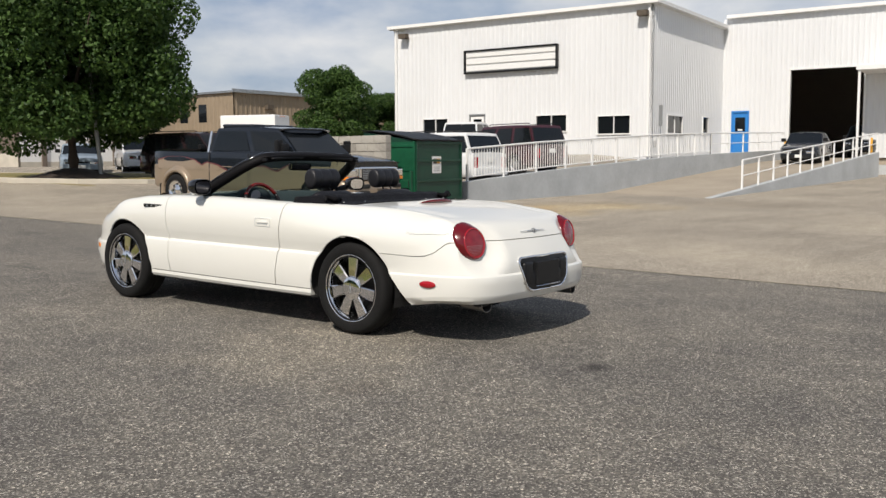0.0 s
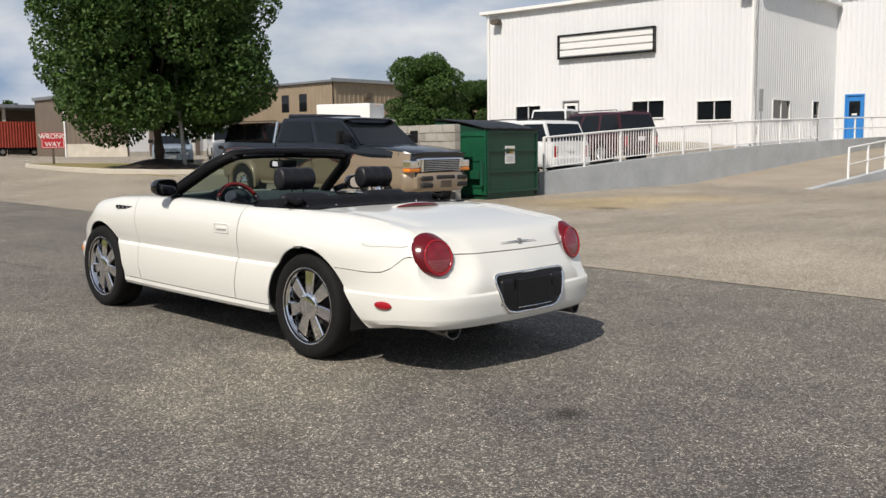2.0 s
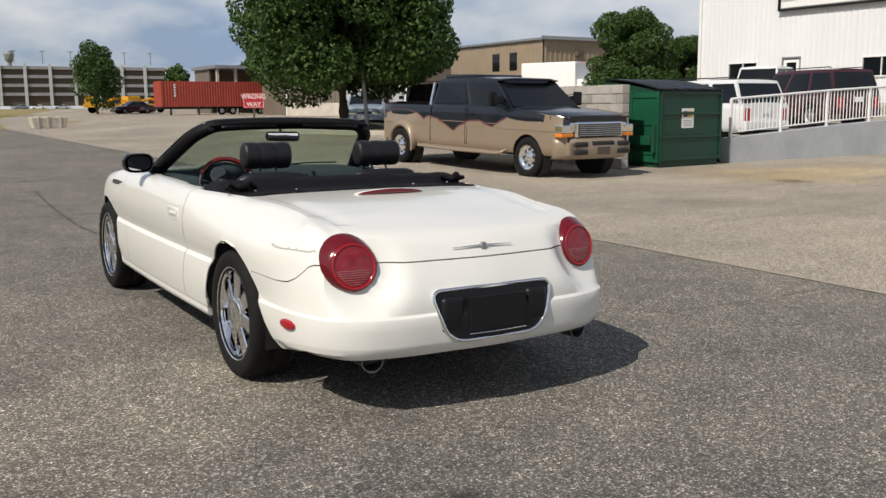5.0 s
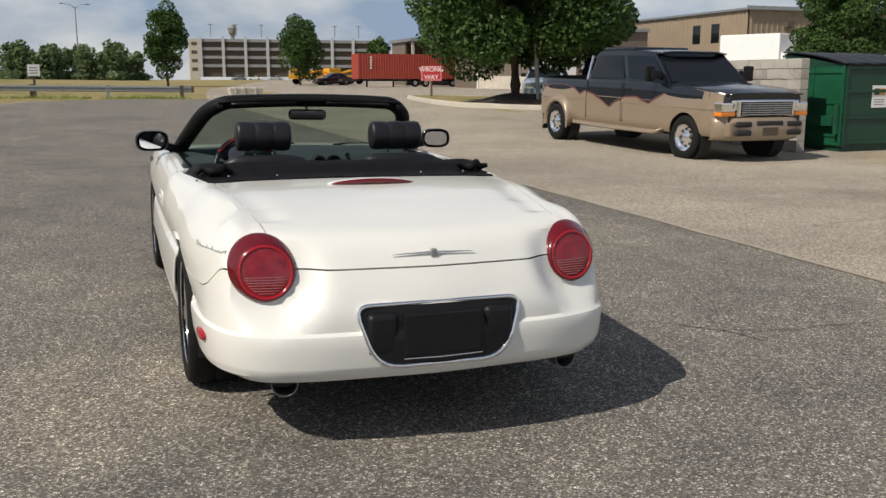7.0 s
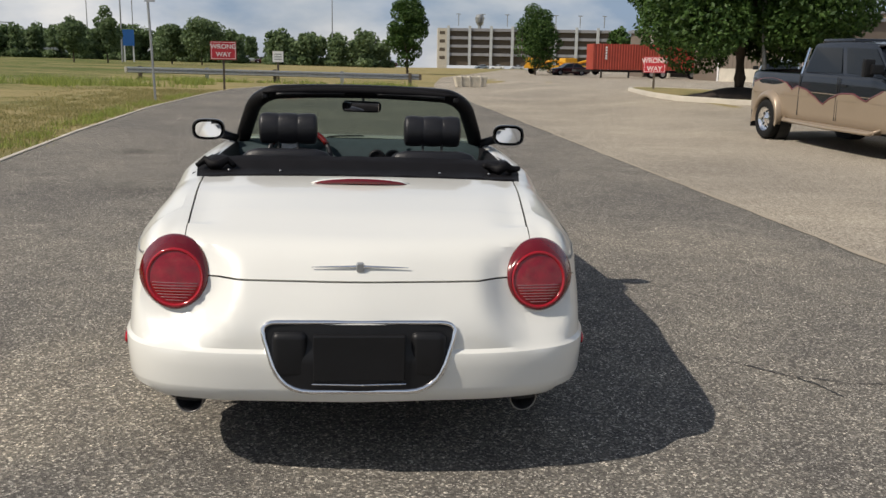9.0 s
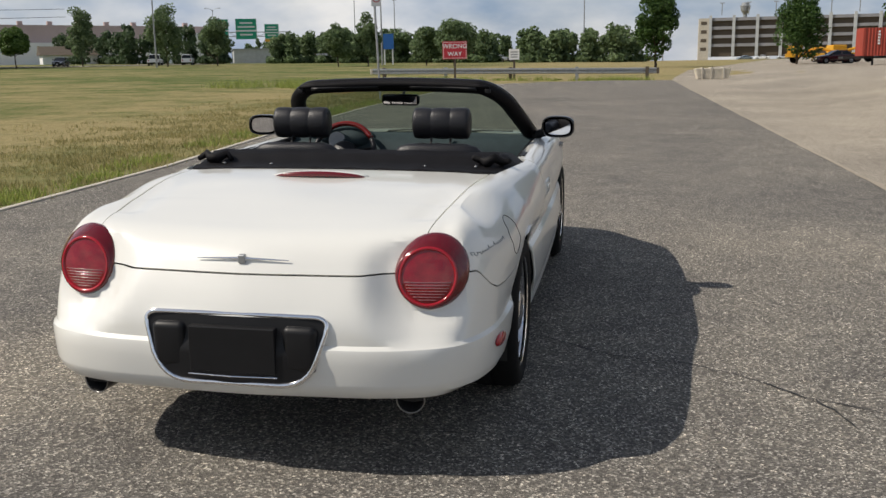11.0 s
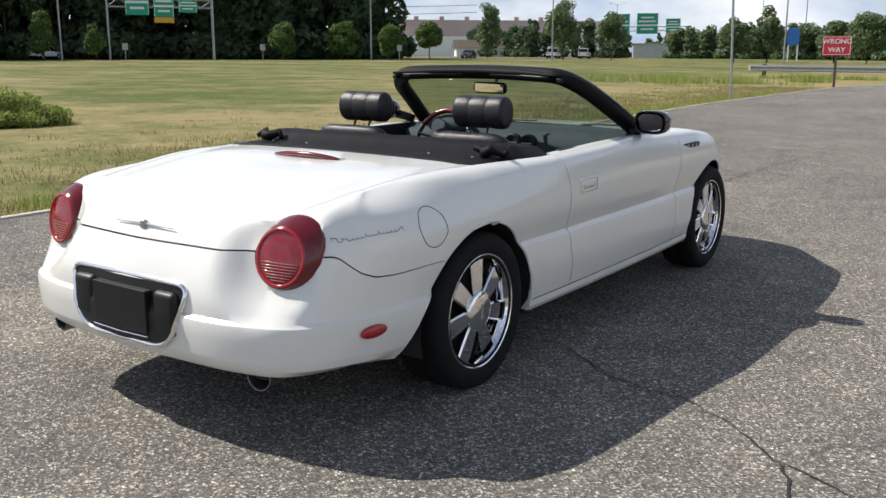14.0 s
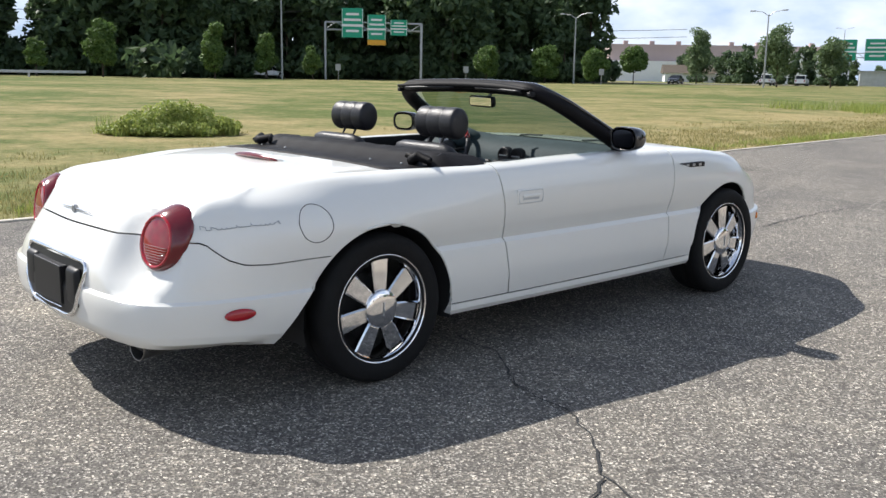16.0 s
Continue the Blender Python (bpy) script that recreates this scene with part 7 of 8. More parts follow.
    for s in (1, -1):
        part("door_line", box(s * (W / 2) - 0.004, 0.22, 0.56, s * (W / 2) + 0.004, 0.232, 1.34), M_SEAM, v)
        part("door_line", box(s * (W / 2) - 0.004, -1.09, 0.56, s * (W / 2) + 0.004, -1.065, 1.36), M_SEAM, v)
        part("step_bar", sweep([(s * 0.95, -1.62, 0.50), (s * 1.07, -1.45, 0.43), (s * 1.09, 0.1, 0.42), (s * 1.07, 1.45, 0.43), (s * 0.95, 1.62, 0.52)], 0.045, 8, flat=0.7), P_GOLD, v, "tan running bar", smooth=True)
    part("visor", sweep([(-0.82, 1.06, 1.90), (-0.5, 1.16, 1.93), (0.5, 1.16, 1.93), (0.82, 1.06, 1.90)], 0.06, 8, flat=0.4), M_GLOSSBLACK, v, smooth=True)
    part("roof_fairing", rounded_box(-0.7, -0.95, 1.93, 0.7, 0.1, 2.03, 0.045), P_NAVY, v, smooth=True)
    part("hitch", box(-0.06, -3.4, 0.42, 0.06, -3.2, 0.52), M_SEAM, v)
    return v


pickup_truck()
suv(15.6, 21.0, 186, P_BLACKRED, "black sport utility vehicle with roof rails, parked behind the tree")
suv(20.2, 31.6, 152, P_VANWHITE, "white sport utility vehicle parked beside the tree island")
sedan(17.8, 32.6, 150, P_SILVERBLUE, "pale blue sedan parked behind the tree")


def on_terrace(x, y, turn):
    return bmat(x, y, top1(x) - 0.395 + 0.34 * sstep(y, 14, 17.5), turn)


suv(0, 0, 0, P_VANWHITE, "white sport utility vehicle parked on the terrace", on_terrace(17.6, 12.23, -4), 1.72)
suv(0, 0, 0, P_MAROON, "maroon sport utility vehicle parked on the terrace", on_terrace(23.94, 13.43, -15), 1.84)
vehicle("parked_pickup", on_terrace(28.6, 18.6, -75), "white pickup truck parked by the white building", "truck", P_VANWHITE, 5.3, 1.85, (1.65, -1.65), 0.37, 0.4, ((-2.6, 1.0), (0.9, 1.03), (1.3, 1.0), (2.6, 0.9)), P_VANWHITE, 1.72, (1.1, 0.6, -0.9, -1.1), kind="pickup", rear_open=(-2.5, -1.2))
sedan(0, 0, 0, P_NAVY, "black sedan driving position on the ramp, nose down", bmat(40.6, 6.95, ramp_z(40.6) + 0.01, 97) @ Matrix.Rotation(radians(-2.6), 4, "X"))
suv(0, 0, 0, P_NAVY, "dark vehicle standing inside the open bay", bmat(52.9, 7.0, 1.16, 92), 1.9)

# ---- trees ----
def leaf_cloud(rnd, blobs, count, size, flat=0.0):
    """Small folded leaves thrown through blobs (centre, radii), thickest near their outsides."""
    verts, faces = [], []
    weight = np.array([b[1][0] * b[1][1] for b in blobs])
    pick = rnd.choice(len(blobs), size=count, p=weight / weight.sum())
    d = rnd.normal(size=(count, 3))
    d /= np.linalg.norm(d, axis=1)[:, None]
    rad = rnd.random(count) ** 0.33
    rad = 0.55 + 0.5 * rad
    c = np.array([b[0] for b in blobs])[pick]
    r = np.array([b[1] for b in blobs])[pick]
    pos = c + d * r * rad[:, None]
    n = d * 0.6 + rnd.normal(size=(count, 3)) * 0.7 + np.array([0, 0, 0.35])
    n /= np.linalg.norm(n, axis=1)[:, None]
    a = np.cross(n, rnd.normal(size=(count, 3)))
    a /= np.linalg.norm(a, axis=1)[:, None]
    b = np.cross(n, a)
    s = size * (0.6 + 0.8 * rnd.random(count))[:, None]
    p0, p1, p2, p3 = pos - a * s, pos + b * s * 0.55 - n * s * 0.12, pos + a * s, pos - b * s * 0.55 - n * s * 0.12
    verts = np.stack([p0, p1, p2, p3], 1).reshape(-1, 3)
    faces = np.arange(count * 4).reshape(-1, 4)
    return verts, faces


def cloud_mesh(name, verts, faces, material):
    me = bpy.data.meshes.new(name)
    me.from_pydata(verts.tolist(), [], faces.tolist())
    me.materials.append(material)
    return me


def crown_blobs(rnd, base, high, radius, n, lumps=0.42, taper=0.0, skirt=False):
    """Clumps that fill an egg between base and high."""
    out = []
    mid, hh = (base + high) / 2, (high - base) / 2
    for k in range(n):
        d = rnd.normal(size=3)
        d /= np.linalg.norm(d)
        f = rnd.random() ** 0.4 * (1 - lumps * 0.6)
        z = mid + d[2] * f * hh
        if skirt and d[2] < 0:
            # a full, flat underside
            low = rnd.random() ** 0.75
            d[:2] *= (1 - 0.30 * low ** 2.5) / max(1e-6, math.hypot(d[0], d[1]))
            z = mid - low * hh * (1 - lumps * 0.6)
        w = radius * (1 - taper * (z - base) / (high - base))
        lr = radius * lumps * (0.7 + 0.6 * rnd.random()) * (1 - 0.5 * taper * (z - base) / (high - base))
        out.append(((d[0] * f * w, d[1] * f * w, z), (lr, lr, lr * 0.8)))
    return out


def tree(m, label, trunk, base, high, radius, leaves, size, material, seed, clumps=26, lumps=0.42, taper=0.0, group="", limbs=6, skirt=False):
    rnd = np.random.default_rng(seed)
    t = thing("tree", m, label, "tree", group)
    bm = sweep([(0, 0, -0.1), (0.02, 0.03, base * 0.5), (-0.03, 0.02, base + 0.2), (0.0, 0.0, (base + high) * 0.5), (0.05, 0, high * 0.85)], [trunk * 1.25, trunk, trunk * 0.85, trunk * 0.5, trunk * 0.12], 10)
    for k in range(limbs):
        a = 2 * math.pi * (k + 0.3 * float(rnd.random())) / limbs
        z0 = base + 0.1 + (high - base) * 0.3 * float(rnd.random())
        lx = radius * (0.55 + 0.3 * float(rnd.random()))
        b2 = sweep([(0, 0, z0), (lx * 0.4 * math.cos(a), lx * 0.4 * math.sin(a), z0 + 0.3 * lx), (lx * math.cos(a), lx * math.sin(a), z0 + 0.75 * lx)], [trunk * 0.45, trunk * 0.28, trunk * 0.08], 6)
        me = bpy.data.meshes.new("limb")
        b2.to_mesh(me)
        b2.free()
        bm.from_mesh(me)
        bpy.data.meshes.remove(me)
    part("trunk", bm, M_BARK, t, smooth=True)
    v, f = leaf_cloud(rnd, crown_blobs(rnd, base, high, radius, clumps, lumps, taper, skirt), leaves, size)
    c = new("crown", cloud_mesh("crown", v, f, material))
    c.parent = t
    return t


TX, TY = 12.65, 24.6
island_pts = [(11.3, 31.5), (10.8, 28.0), (10.7, 24.8), (11.6, 22.6), (13.3, 21.2), (16, 20.9), (19, 21.6), (20.6, 23.5), (19.8, 26), (17.5, 29), (15, 33), (13.6, 35.5), (12.4, 35.6), (11.7, 34)]


def island_z(x, y):
    return gh(x, y) + 0.13


rows = []
cx, cy = 13.6, 27.0
for f in (0.0, 0.25, 0.5, 0.75, 1.0):
    ring = []
    for x, y in island_pts + island_pts[:1]:
        px, py = cx + (x - cx) * f, cy + (y - cy) * f
        ring.append((px, py, island_z(px, py)))
    rows.append(ring)
bm = grid_mesh(rows)
bmesh.ops.remove_doubles(bm, verts=bm.verts, dist=0.001)
bmesh.ops.recalc_face_normals(bm, faces=bm.faces)
tagged(part("island_lawn", bm, M_GRASS, smooth=True), "thin dry lawn of the tree island", "lawn", kind="structure")
loop = []
for (ax, ay), (bx, by) in zip(island_pts, island_pts[1:] + island_pts[:1]):
    for k in range(4):
        loop.append((ax + (bx - ax) * k / 4, ay + (by - ay) * k / 4))
kerb_line("kerb_island", loop + loop[:1], 0.15, 0.14, "pale concrete kerb round the tree island")
mound = thing("mulch_bed", Matrix.Translation((TX, TY, island_z(TX, TY) - 0.02)), "mound of dark mulch round the tree trunk", "mulch")
rnd = random.Random(5)
part("mulch", lathe([(0.0, 0.36), (0.4, 0.33), (0.8, 0.24), (1.2, 0.13), (1.6, 0.04), (1.8, -0.02)], 28, "Z"), M_MULCH, mound, smooth=True)
tree(Matrix.Translation((TX, TY, island_z(TX, TY))), "large broad-leaved shade tree on the island, dense dark green crown", 0.2, 1.25, 8.6, 4.35, 120000, 0.082, M_LEAF, 11, clumps=120, lumps=0.25, limbs=9, skirt=True)
pole = thing("leaning_pole", Matrix.Translation((13.05, 23.5, island_z(13, 23.5))), "weathered grey pole beside the tree, slightly leaning", "pole")
part("shaft", tube((0, 0, -0.1), (-0.25, 0.1, 3.9), 0.075, 0.06), M_POLE, pole)
TREE2 = tree(Matrix.Translation((36.05, 34.25, 0.75)), "round dense green tree beside the white building", 0.17, 0.9, 6.5, 2.65, 40000, 0.085, M_LEAF, 12, clumps=70, lumps=0.27, skirt=True, group="yard trees")
copy_thing(TREE2, Matrix.Translation((43.9, 36.3, 0.9)) @ Matrix.Rotation(2.0, 4, "Z") @ Matrix.Scale(0.8, 4))


# ---- signs, posts, rails ----
def wrong_way(x, y, turn, height, post_mat, w=1.07, h=0.76):
    s = thing("wrong_way_sign", bmat(x, y, gh(x, y), turn), "red road sign with white letters on a post", "road sign", "wrong way signs")
    part("post", box(-0.045, 0.012, -0.2, 0.045, 0.1, height + h * 0.4), post_mat, s)
    face = part("panel", box(-w / 2, -0.004, height - h / 2, w / 2, 0.008, height + h / 2, 0.0), M_RED, s, "red panel")
    for a in (-1, 1):
        part("border", box(-w / 2 + 0.03, -0.006, height + a * (h / 2 - 0.04) - 0.008, w / 2 - 0.03, -0.0042, height + a * (h / 2 - 0.04) + 0.008), M_SIGNWHITE, face)
        part("border", box(a * (w / 2 - 0.04) - 0.008, -0.0062, height - h / 2 + 0.03, a * (w / 2 - 0.04) + 0.008, -0.0044, height + h / 2 - 0.03), M_SIGNWHITE, face)
    for text, dz in (("WRONG", 0.16), ("WAY", -0.17)):
        words(text, 0.27, face, M_SIGNWHITE, Matrix.Translation((0, -0.008, height + dz)) @ Matrix.Rotation(radians(90), 4, "X"), bold=0.004)
    return s


wrong_way(-5.78, 34.9, 10, 1.62, M_TIMBER)
wrong_way(12.42, 33.0, -22, 1.18 - 0.05, M_TIMBER, 0.92, 0.66)
ws = thing("white_notice_sign", bmat(-4.62, 47.9, gh(-4.6, 47.9), 4), "small white notice sign on a timber post", "road sign")
part("post", box(-0.06, 0.02, -0.2, 0.06, 0.14, 1.45), M_TIMBER, ws)
pl = part("panel", box(-0.3, 0.0, 1.12, 0.3, 0.015, 1.72), M_SIGNWHITE, ws)
for k in range(3):
    part("text_bar", box(-0.2, -0.003, 1.24 + 0.14 * k, 0.2, -0.001, 1.30 + 0.14 * k), M_POLE, pl)
sp = thing("speed_sign_pole", bmat(-6.35, 23.8, gh(-6.35, 23.8), 25), "tall galvanised steel pole with a small sign at its top", "pole")
part("shaft", tube((0.06, 0, -0.2), (-0.05, 0, 3.1), 0.038), M_STEEL, sp)
pl = part("panel", box(-0.16, -0.05, 2.95, 0.16, -0.04, 3.4), M_SIGNWHITE, sp, "white sign with a dark red ring")
part("ring", lathe([(0.10, -0.052), (0.13, -0.052), (0.13, -0.05), (0.10, -0.05)], 24, "Y", closed=True), M_RED, pl).matrix_basis = Matrix.Translation((0, 0, 3.2))

guard = thing("guardrail", Matrix(), "galvanised steel guardrail across the end of the road", "guardrail")
GA, GB = Vector((-12.6, 46.6)), Vector((3.3, 46.9))


def guard_z(x):
    return gh(x, 46.7) + 0.50


prof = [(0.0, 0.155), (-0.08, 0.12), (-0.08, 0.06), (0.0, 0.02), (0.0, -0.02), (-0.08, -0.06), (-0.08, -0.12), (0.0, -0.155)]
for i in range(4):
    rows = []
    for k in range(5):
        t = (i + k / 4) / 4
        p = GA.lerp(GB, t)
        rows.append([(p.x, p.y + d - 0.1, guard_z(p.x) + z) for d, z in prof])
    bm = grid_mesh(rows)
    bmesh.ops.recalc_face_normals(bm, faces=bm.faces)
    ob = part("w_beam", bm, M_STEEL, guard, "galvanised corrugated beam")
    md = ob.modifiers.new("thickness", "SOLIDIFY")
    md.thickness = 0.006
for k, x in enumerate((-12.0, -8.4, -4.7, -1.0, 2.8)):
    part("post", box(x - 0.09, 46.66, gh(x, 46.7) - 0.3, x + 0.09, 46.86, guard_z(x) + 0.22), M_TIMBER if k % 2 == 0 else M_STEEL, guard)
part("end_piece", box(-12.75, 46.4, guard_z(-12.6) - 0.16, -12.6, 46.62, guard_z(-12.6) + 0.16, 0.03), M_KERB, guard)
part("end_piece", box(3.3, 46.7, guard_z(3.3) - 0.16, 3.45, 46.92, guard_z(3.3) + 0.16, 0.03), M_TIMBER, guard)
br = thing("barrier_block", bmat(6.3, 47.4, gh(6.3, 47.4), 8), "pale wrapped barrier block standing on the pavement", "barrier")
bm = box(-0.95, -0.3, 0, 0.95, 0.3, 0.6, 0.06)
for v in bm.verts:
    v.co.x *= 0.86 + 0.16 * v.co.z / 0.6
    v.co.z += 0.03 * math.sin(v.co.x * 7)
part("block", bm, M_TARPAULIN, br)
for x in (-0.6, -0.1, 0.55):
    part("strap", box(x - 0.04, -0.33, 0.02, x + 0.04, 0.33, 0.64, 0.01), M_KERB, br)
bl = thing("blue_sign", bmat(-33.5, 134.0, gh(-33.5, 134), 12), "tall blue direction sign on two posts", "road sign")
for x in (-1.0, 1.0):
    part("post", box(x * 0.62 - 0.1, 0, -0.2, x * 0.62 + 0.1, 0.2, 4.2), M_SIGNWHITE, bl)
part("panel", box(-0.8, -0.05, 2.3, 0.8, -0.002, 4.6), M_BLUESIGN, bl)


def gantry(a, b, zt, signs, label):
    """Two trellis legs, a box truss and green panels (along 0..1, width, height, lift)."""
    a, b = Vector(a), Vector(b)
    g = thing("sign_gantry", Matrix(), label, "sign gantry")
    d = (b - a).normalized()
    n = Vector((d.y, -d.x))
    if n.dot(-a) < 0:
        n = -n
    za, zb = gh(a.x, a.y), gh(b.x, b.y)
    for p, z in ((a, za), (b, zb)):
        for s in (-1, 1):
            q = p + n * s * 0.7
            part("leg", tube((q.x, q.y, z - 0.2), (q.x, q.y, zt + 1.0), 0.13), M_STEEL, g)
        for k in range(4):
            q0, q1 = p - n * 0.7, p + n * 0.7
            z0 = z + (zt - z) * k / 4
            part("brace", tube((q0.x, q0.y, z0), (q1.x, q1.y, z0 + (zt - z) / 4), 0.07), M_POLE, g)
    for s in (-1, 1):
        for dz in (0.0, 1.0):
            q0, q1 = a + n * s * 0.7, b + n * s * 0.7
            part("chord", tube((q0.x, q0.y, zt + dz), (q1.x, q1.y, zt + dz), 0.08), M_STEEL, g)
    m = int((b - a).length / 1.4)
    for k in range(m):
        p0, p1 = a.lerp(b, k / m), a.lerp(b, (k + 1) / m)
        q0, q1 = p0 + n * 0.7, p1 + n * 0.7
        part("lattice", tube((q0.x, q0.y, zt + (k % 2)), (q1.x, q1.y, zt + 1 - (k % 2)), 0.05), M_STEEL, g)
    turn = math.degrees(math.atan2(-n.x, n.y)) + 180
    for at, w, h, lift, tab in signs:
        p = a.lerp(b, at) + n * 0.95
        sg = part("panel", box(-w / 2, -0.04, -h / 2, w / 2, 0.04, h / 2), M_SIGNGREEN, g, "green direction panel")
        sg.matrix_basis = bmat(p.x, p.y, zt + 0.5 + lift, turn)
        for k in range(4):
            ww = w * (0.3 + 0.1 * ((k * 7) % 3))
            part("text_bar", box(-ww, -0.052, h * (0.3 - 0.19 * k) - h * 0.045, ww, -0.042, h * (0.3 - 0.19 * k) + h * 0.035), M_SIGNWHITE, sg)
        for s in (-1, 1):
            part("edge", box(s * (w / 2 - 0.08) - 0.03, -0.05, -h / 2 + 0.05, s * (w / 2 - 0.08) + 0.03, -0.042, h / 2 - 0.05), M_SIGNWHITE, sg)
        if tab:
            part("tab", box(-w / 2, -0.04, -h / 2 - 0.75, w / 2, 0.04, -h / 2 - 0.05), M_YELLOW, sg)
    return g


gantry((-102.4, 69.6), (-94.6, 80.2), 8.6, ((0.28, 2.9, 3.9, 0.4, 0), (0.53, 2.5, 3.3, -0.1, 1), (0.76, 2.3, 2.1, -0.1, 0)), "steel highway gantry with three green direction panels")
gantry((-98.0, 205.0), (-78.0, 213.0), 9.2, ((0.22, 4.6, 4.6, 1.2, 0), (0.52, 5.0, 4.8, 1.2, 0), (0.80, 3.4, 3.4, 0.6, 1)), "distant steel highway gantry with green direction panels")


def light_pole(x, y, high, label="tall grey street light pole beyond the field"):
    p = thing("street_lamp", Matrix.Translation((x, y, gh(x, y))), label, "street lamp", "highway lamps")
    part("shaft", tube((0, 0, -0.3), (0, 0, high), 0.14, 0.08), M_POLE, p)
    for s in (-1, 1):
        arm = part("arm", sweep([(0, 0, high - 0.2), (s * 0.8, s * 0.2, high + 0.35), (s * 1.8, s * 0.4, high + 0.5)], 0.05, 6), M_POLE, p)
        part("head", box(min(s * 1.7, s * 2.4), s * 0.45 - 0.15, high + 0.42, max(s * 1.7, s * 2.4), s * 0.45 + 0.15, high + 0.58, 0.04), M_POLE, arm)
    return p


light_pole(-98.5, 60.2, 10.6)
for x, y, h in ((-80.5, 96.2, 9.0), (-60.0, 111.0, 9.5), (-33.0, 128.0, 10.5), (-46, 190, 13), (-120, 262, 16), (-5, 165, 12), (10, 190, 13), (-62, 215, 16)):
    light_pole(x, y, h)
for x0, y0, x1, y1 in ((-135, 10, -106, 70), (-106, 70, -85, 130)):
    for k in range(2):
        pts = []
        for j in range(9):
            t = j / 8
            pts.append((x0 + (x1 - x0) * t, y0 + (y1 - y0) * t, 11.2 - k * 1.2 - 1.2 * math.sin(math.pi * t)))
        cb = thing("overhead_cable", Matrix(), "thin dark overhead cable along the highway", "cable", "cables")
        part("strand", sweep(pts, 0.035, 4), M_SEAM, cb)

verge_rail = thing("guardrail", Matrix(), "grey steel guardrail along the highway verge", "guardrail")
for k in range(4):
    xa, ya, xb, yb = -108.6 + 1.95 * k, 14.0 + 5.5 * k, -106.65 + 1.95 * k, 19.5 + 5.5 * k
    bm = grid_mesh([[(x, y, gh(x, y) + z) for z in (0.42, 0.50, 0.56, 0.62, 0.72)] for x, y in ((xa, ya), (xb, yb))])
    ob = part("w_beam", bm, M_STEEL, verge_rail)
    md = ob.modifiers.new("thickness", "SOLIDIFY")
    md.thickness = 0.05
    part("post", box(xa - 0.28, ya - 0.1, gh(xa, ya) - 0.2, xa - 0.08, ya + 0.1, gh(xa, ya) + 0.72), M_STEEL, verge_rail)
for x, y in ((-79.9, 75.0), (-69.6, 88.6), (-88.0, 61.5)):
    rs = thing("small_road_sign", bmat(x, y, gh(x, y), 42), "small road sign seen from behind on a thin post", "road sign", "verge signs")
    part("post", tube((0, 0, -0.2), (0, 0, 1.9), 0.04), M_POLE, rs)
    part("panel", box(-0.32, -0.06, 1.25, 0.32, -0.045, 2.0), M_POLE, rs, "grey back of the sign")

# ---- far woods, street trees, hedges ----
rng = np.random.default_rng(21)


def woods(name, line, depth, n, high, leaves, size, material, label, conifers=0.3, seed=3, base=1.5):
    """Many crowns along a line, with their trunks, in one mesh."""
    r = np.random.default_rng(seed)
    V, F, off = [], [], 0
    tb = bmesh.new()
    seg = [math.dist(a, b) for a, b in zip(line, line[1:])]
    cum = np.r_[0, np.cumsum(seg)]
    for k in range(n):
        s = r.random() * cum[-1]
        i = min(len(seg) - 1, int(np.searchsorted(cum, s, side="right") - 1))
        t = (s - cum[i]) / seg[i]
        ax, ay = line[i]
        bx, by = line[i + 1]
        nx, ny = -(by - ay) / seg[i], (bx - ax) / seg[i]
        back = r.random() * depth
        x, y = ax + (bx - ax) * t + nx * back, ay + (by - ay) * t + ny * back
        h = high * (0.72 + 0.4 * r.random())
        con = r.random() < conifers
        rad = h * (0.14 + 0.06 * r.random()) * (1.0 if con else 1.35)
        bl = crown_blobs(r, base, h, rad, 15, 0.5, 0.75 if con else 0.2)
        bl += [((r.normal(0, rad * 0.5), r.normal(0, rad * 0.5), h * 0.1), (rad * 0.75, rad * 0.75, h * 0.1)) for _ in range(3)]
        v, f = leaf_cloud(r, bl, leaves, size * h / high)
        z = gh(x, y)
        V.append(v + np.array([x, y, z]))
        F.append(f + off)
        off += len(v)
        add_tube(tb, (x, y, z - 0.3), (x, y, z + h * 0.75), h * 0.010, h * 0.004, 5)
    ob = new(name, cloud_mesh(name, np.concatenate(V), np.concatenate(F), material))
    tagged(ob, label, "woods", kind="stuff")
    tr = part("woods_trunks", tb, M_BARK)
    tagged(tr, "dark slender trunks inside the far woods", "woods", kind="stuff")
    return ob


woods("far_woods", [(-152, -20), (-145, 25), (-133, 62), (-118, 96), (-97, 121)][::-1], 22, 150, 19, 1700, 0.66, M_LEAFDARK, "dark mixed woods beyond the highway", 0.3, 3, 0.5)
woods("woods_understorey", [(-147, -20), (-139, 25), (-127, 60), (-113, 92), (-93, 117)][::-1], 6, 120, 7, 800, 0.5, M_LEAFDARK, "dark shrubs at the foot of the woods", 0.0, 9, 0.0)
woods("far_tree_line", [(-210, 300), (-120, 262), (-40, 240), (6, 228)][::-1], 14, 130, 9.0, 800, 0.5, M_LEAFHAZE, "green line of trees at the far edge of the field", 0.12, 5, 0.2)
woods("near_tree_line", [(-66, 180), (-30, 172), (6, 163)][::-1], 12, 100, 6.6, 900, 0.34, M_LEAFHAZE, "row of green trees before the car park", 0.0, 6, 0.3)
woods("far_hedge", [(-60, 176), (-36, 170), (6, 160)][::-1], 3, 40, 2.2, 260, 0.22, M_LEAFDARK, "low dark hedge before the trees", 0.0, 7, 0.0)
woods("yard_tree_line", [(43, 158), (70, 165), (115, 158)][::-1], 12, 30, 10.0, 900, 0.45, M_LEAF, "trees behind the container yard", 0.0, 8, 0.2)
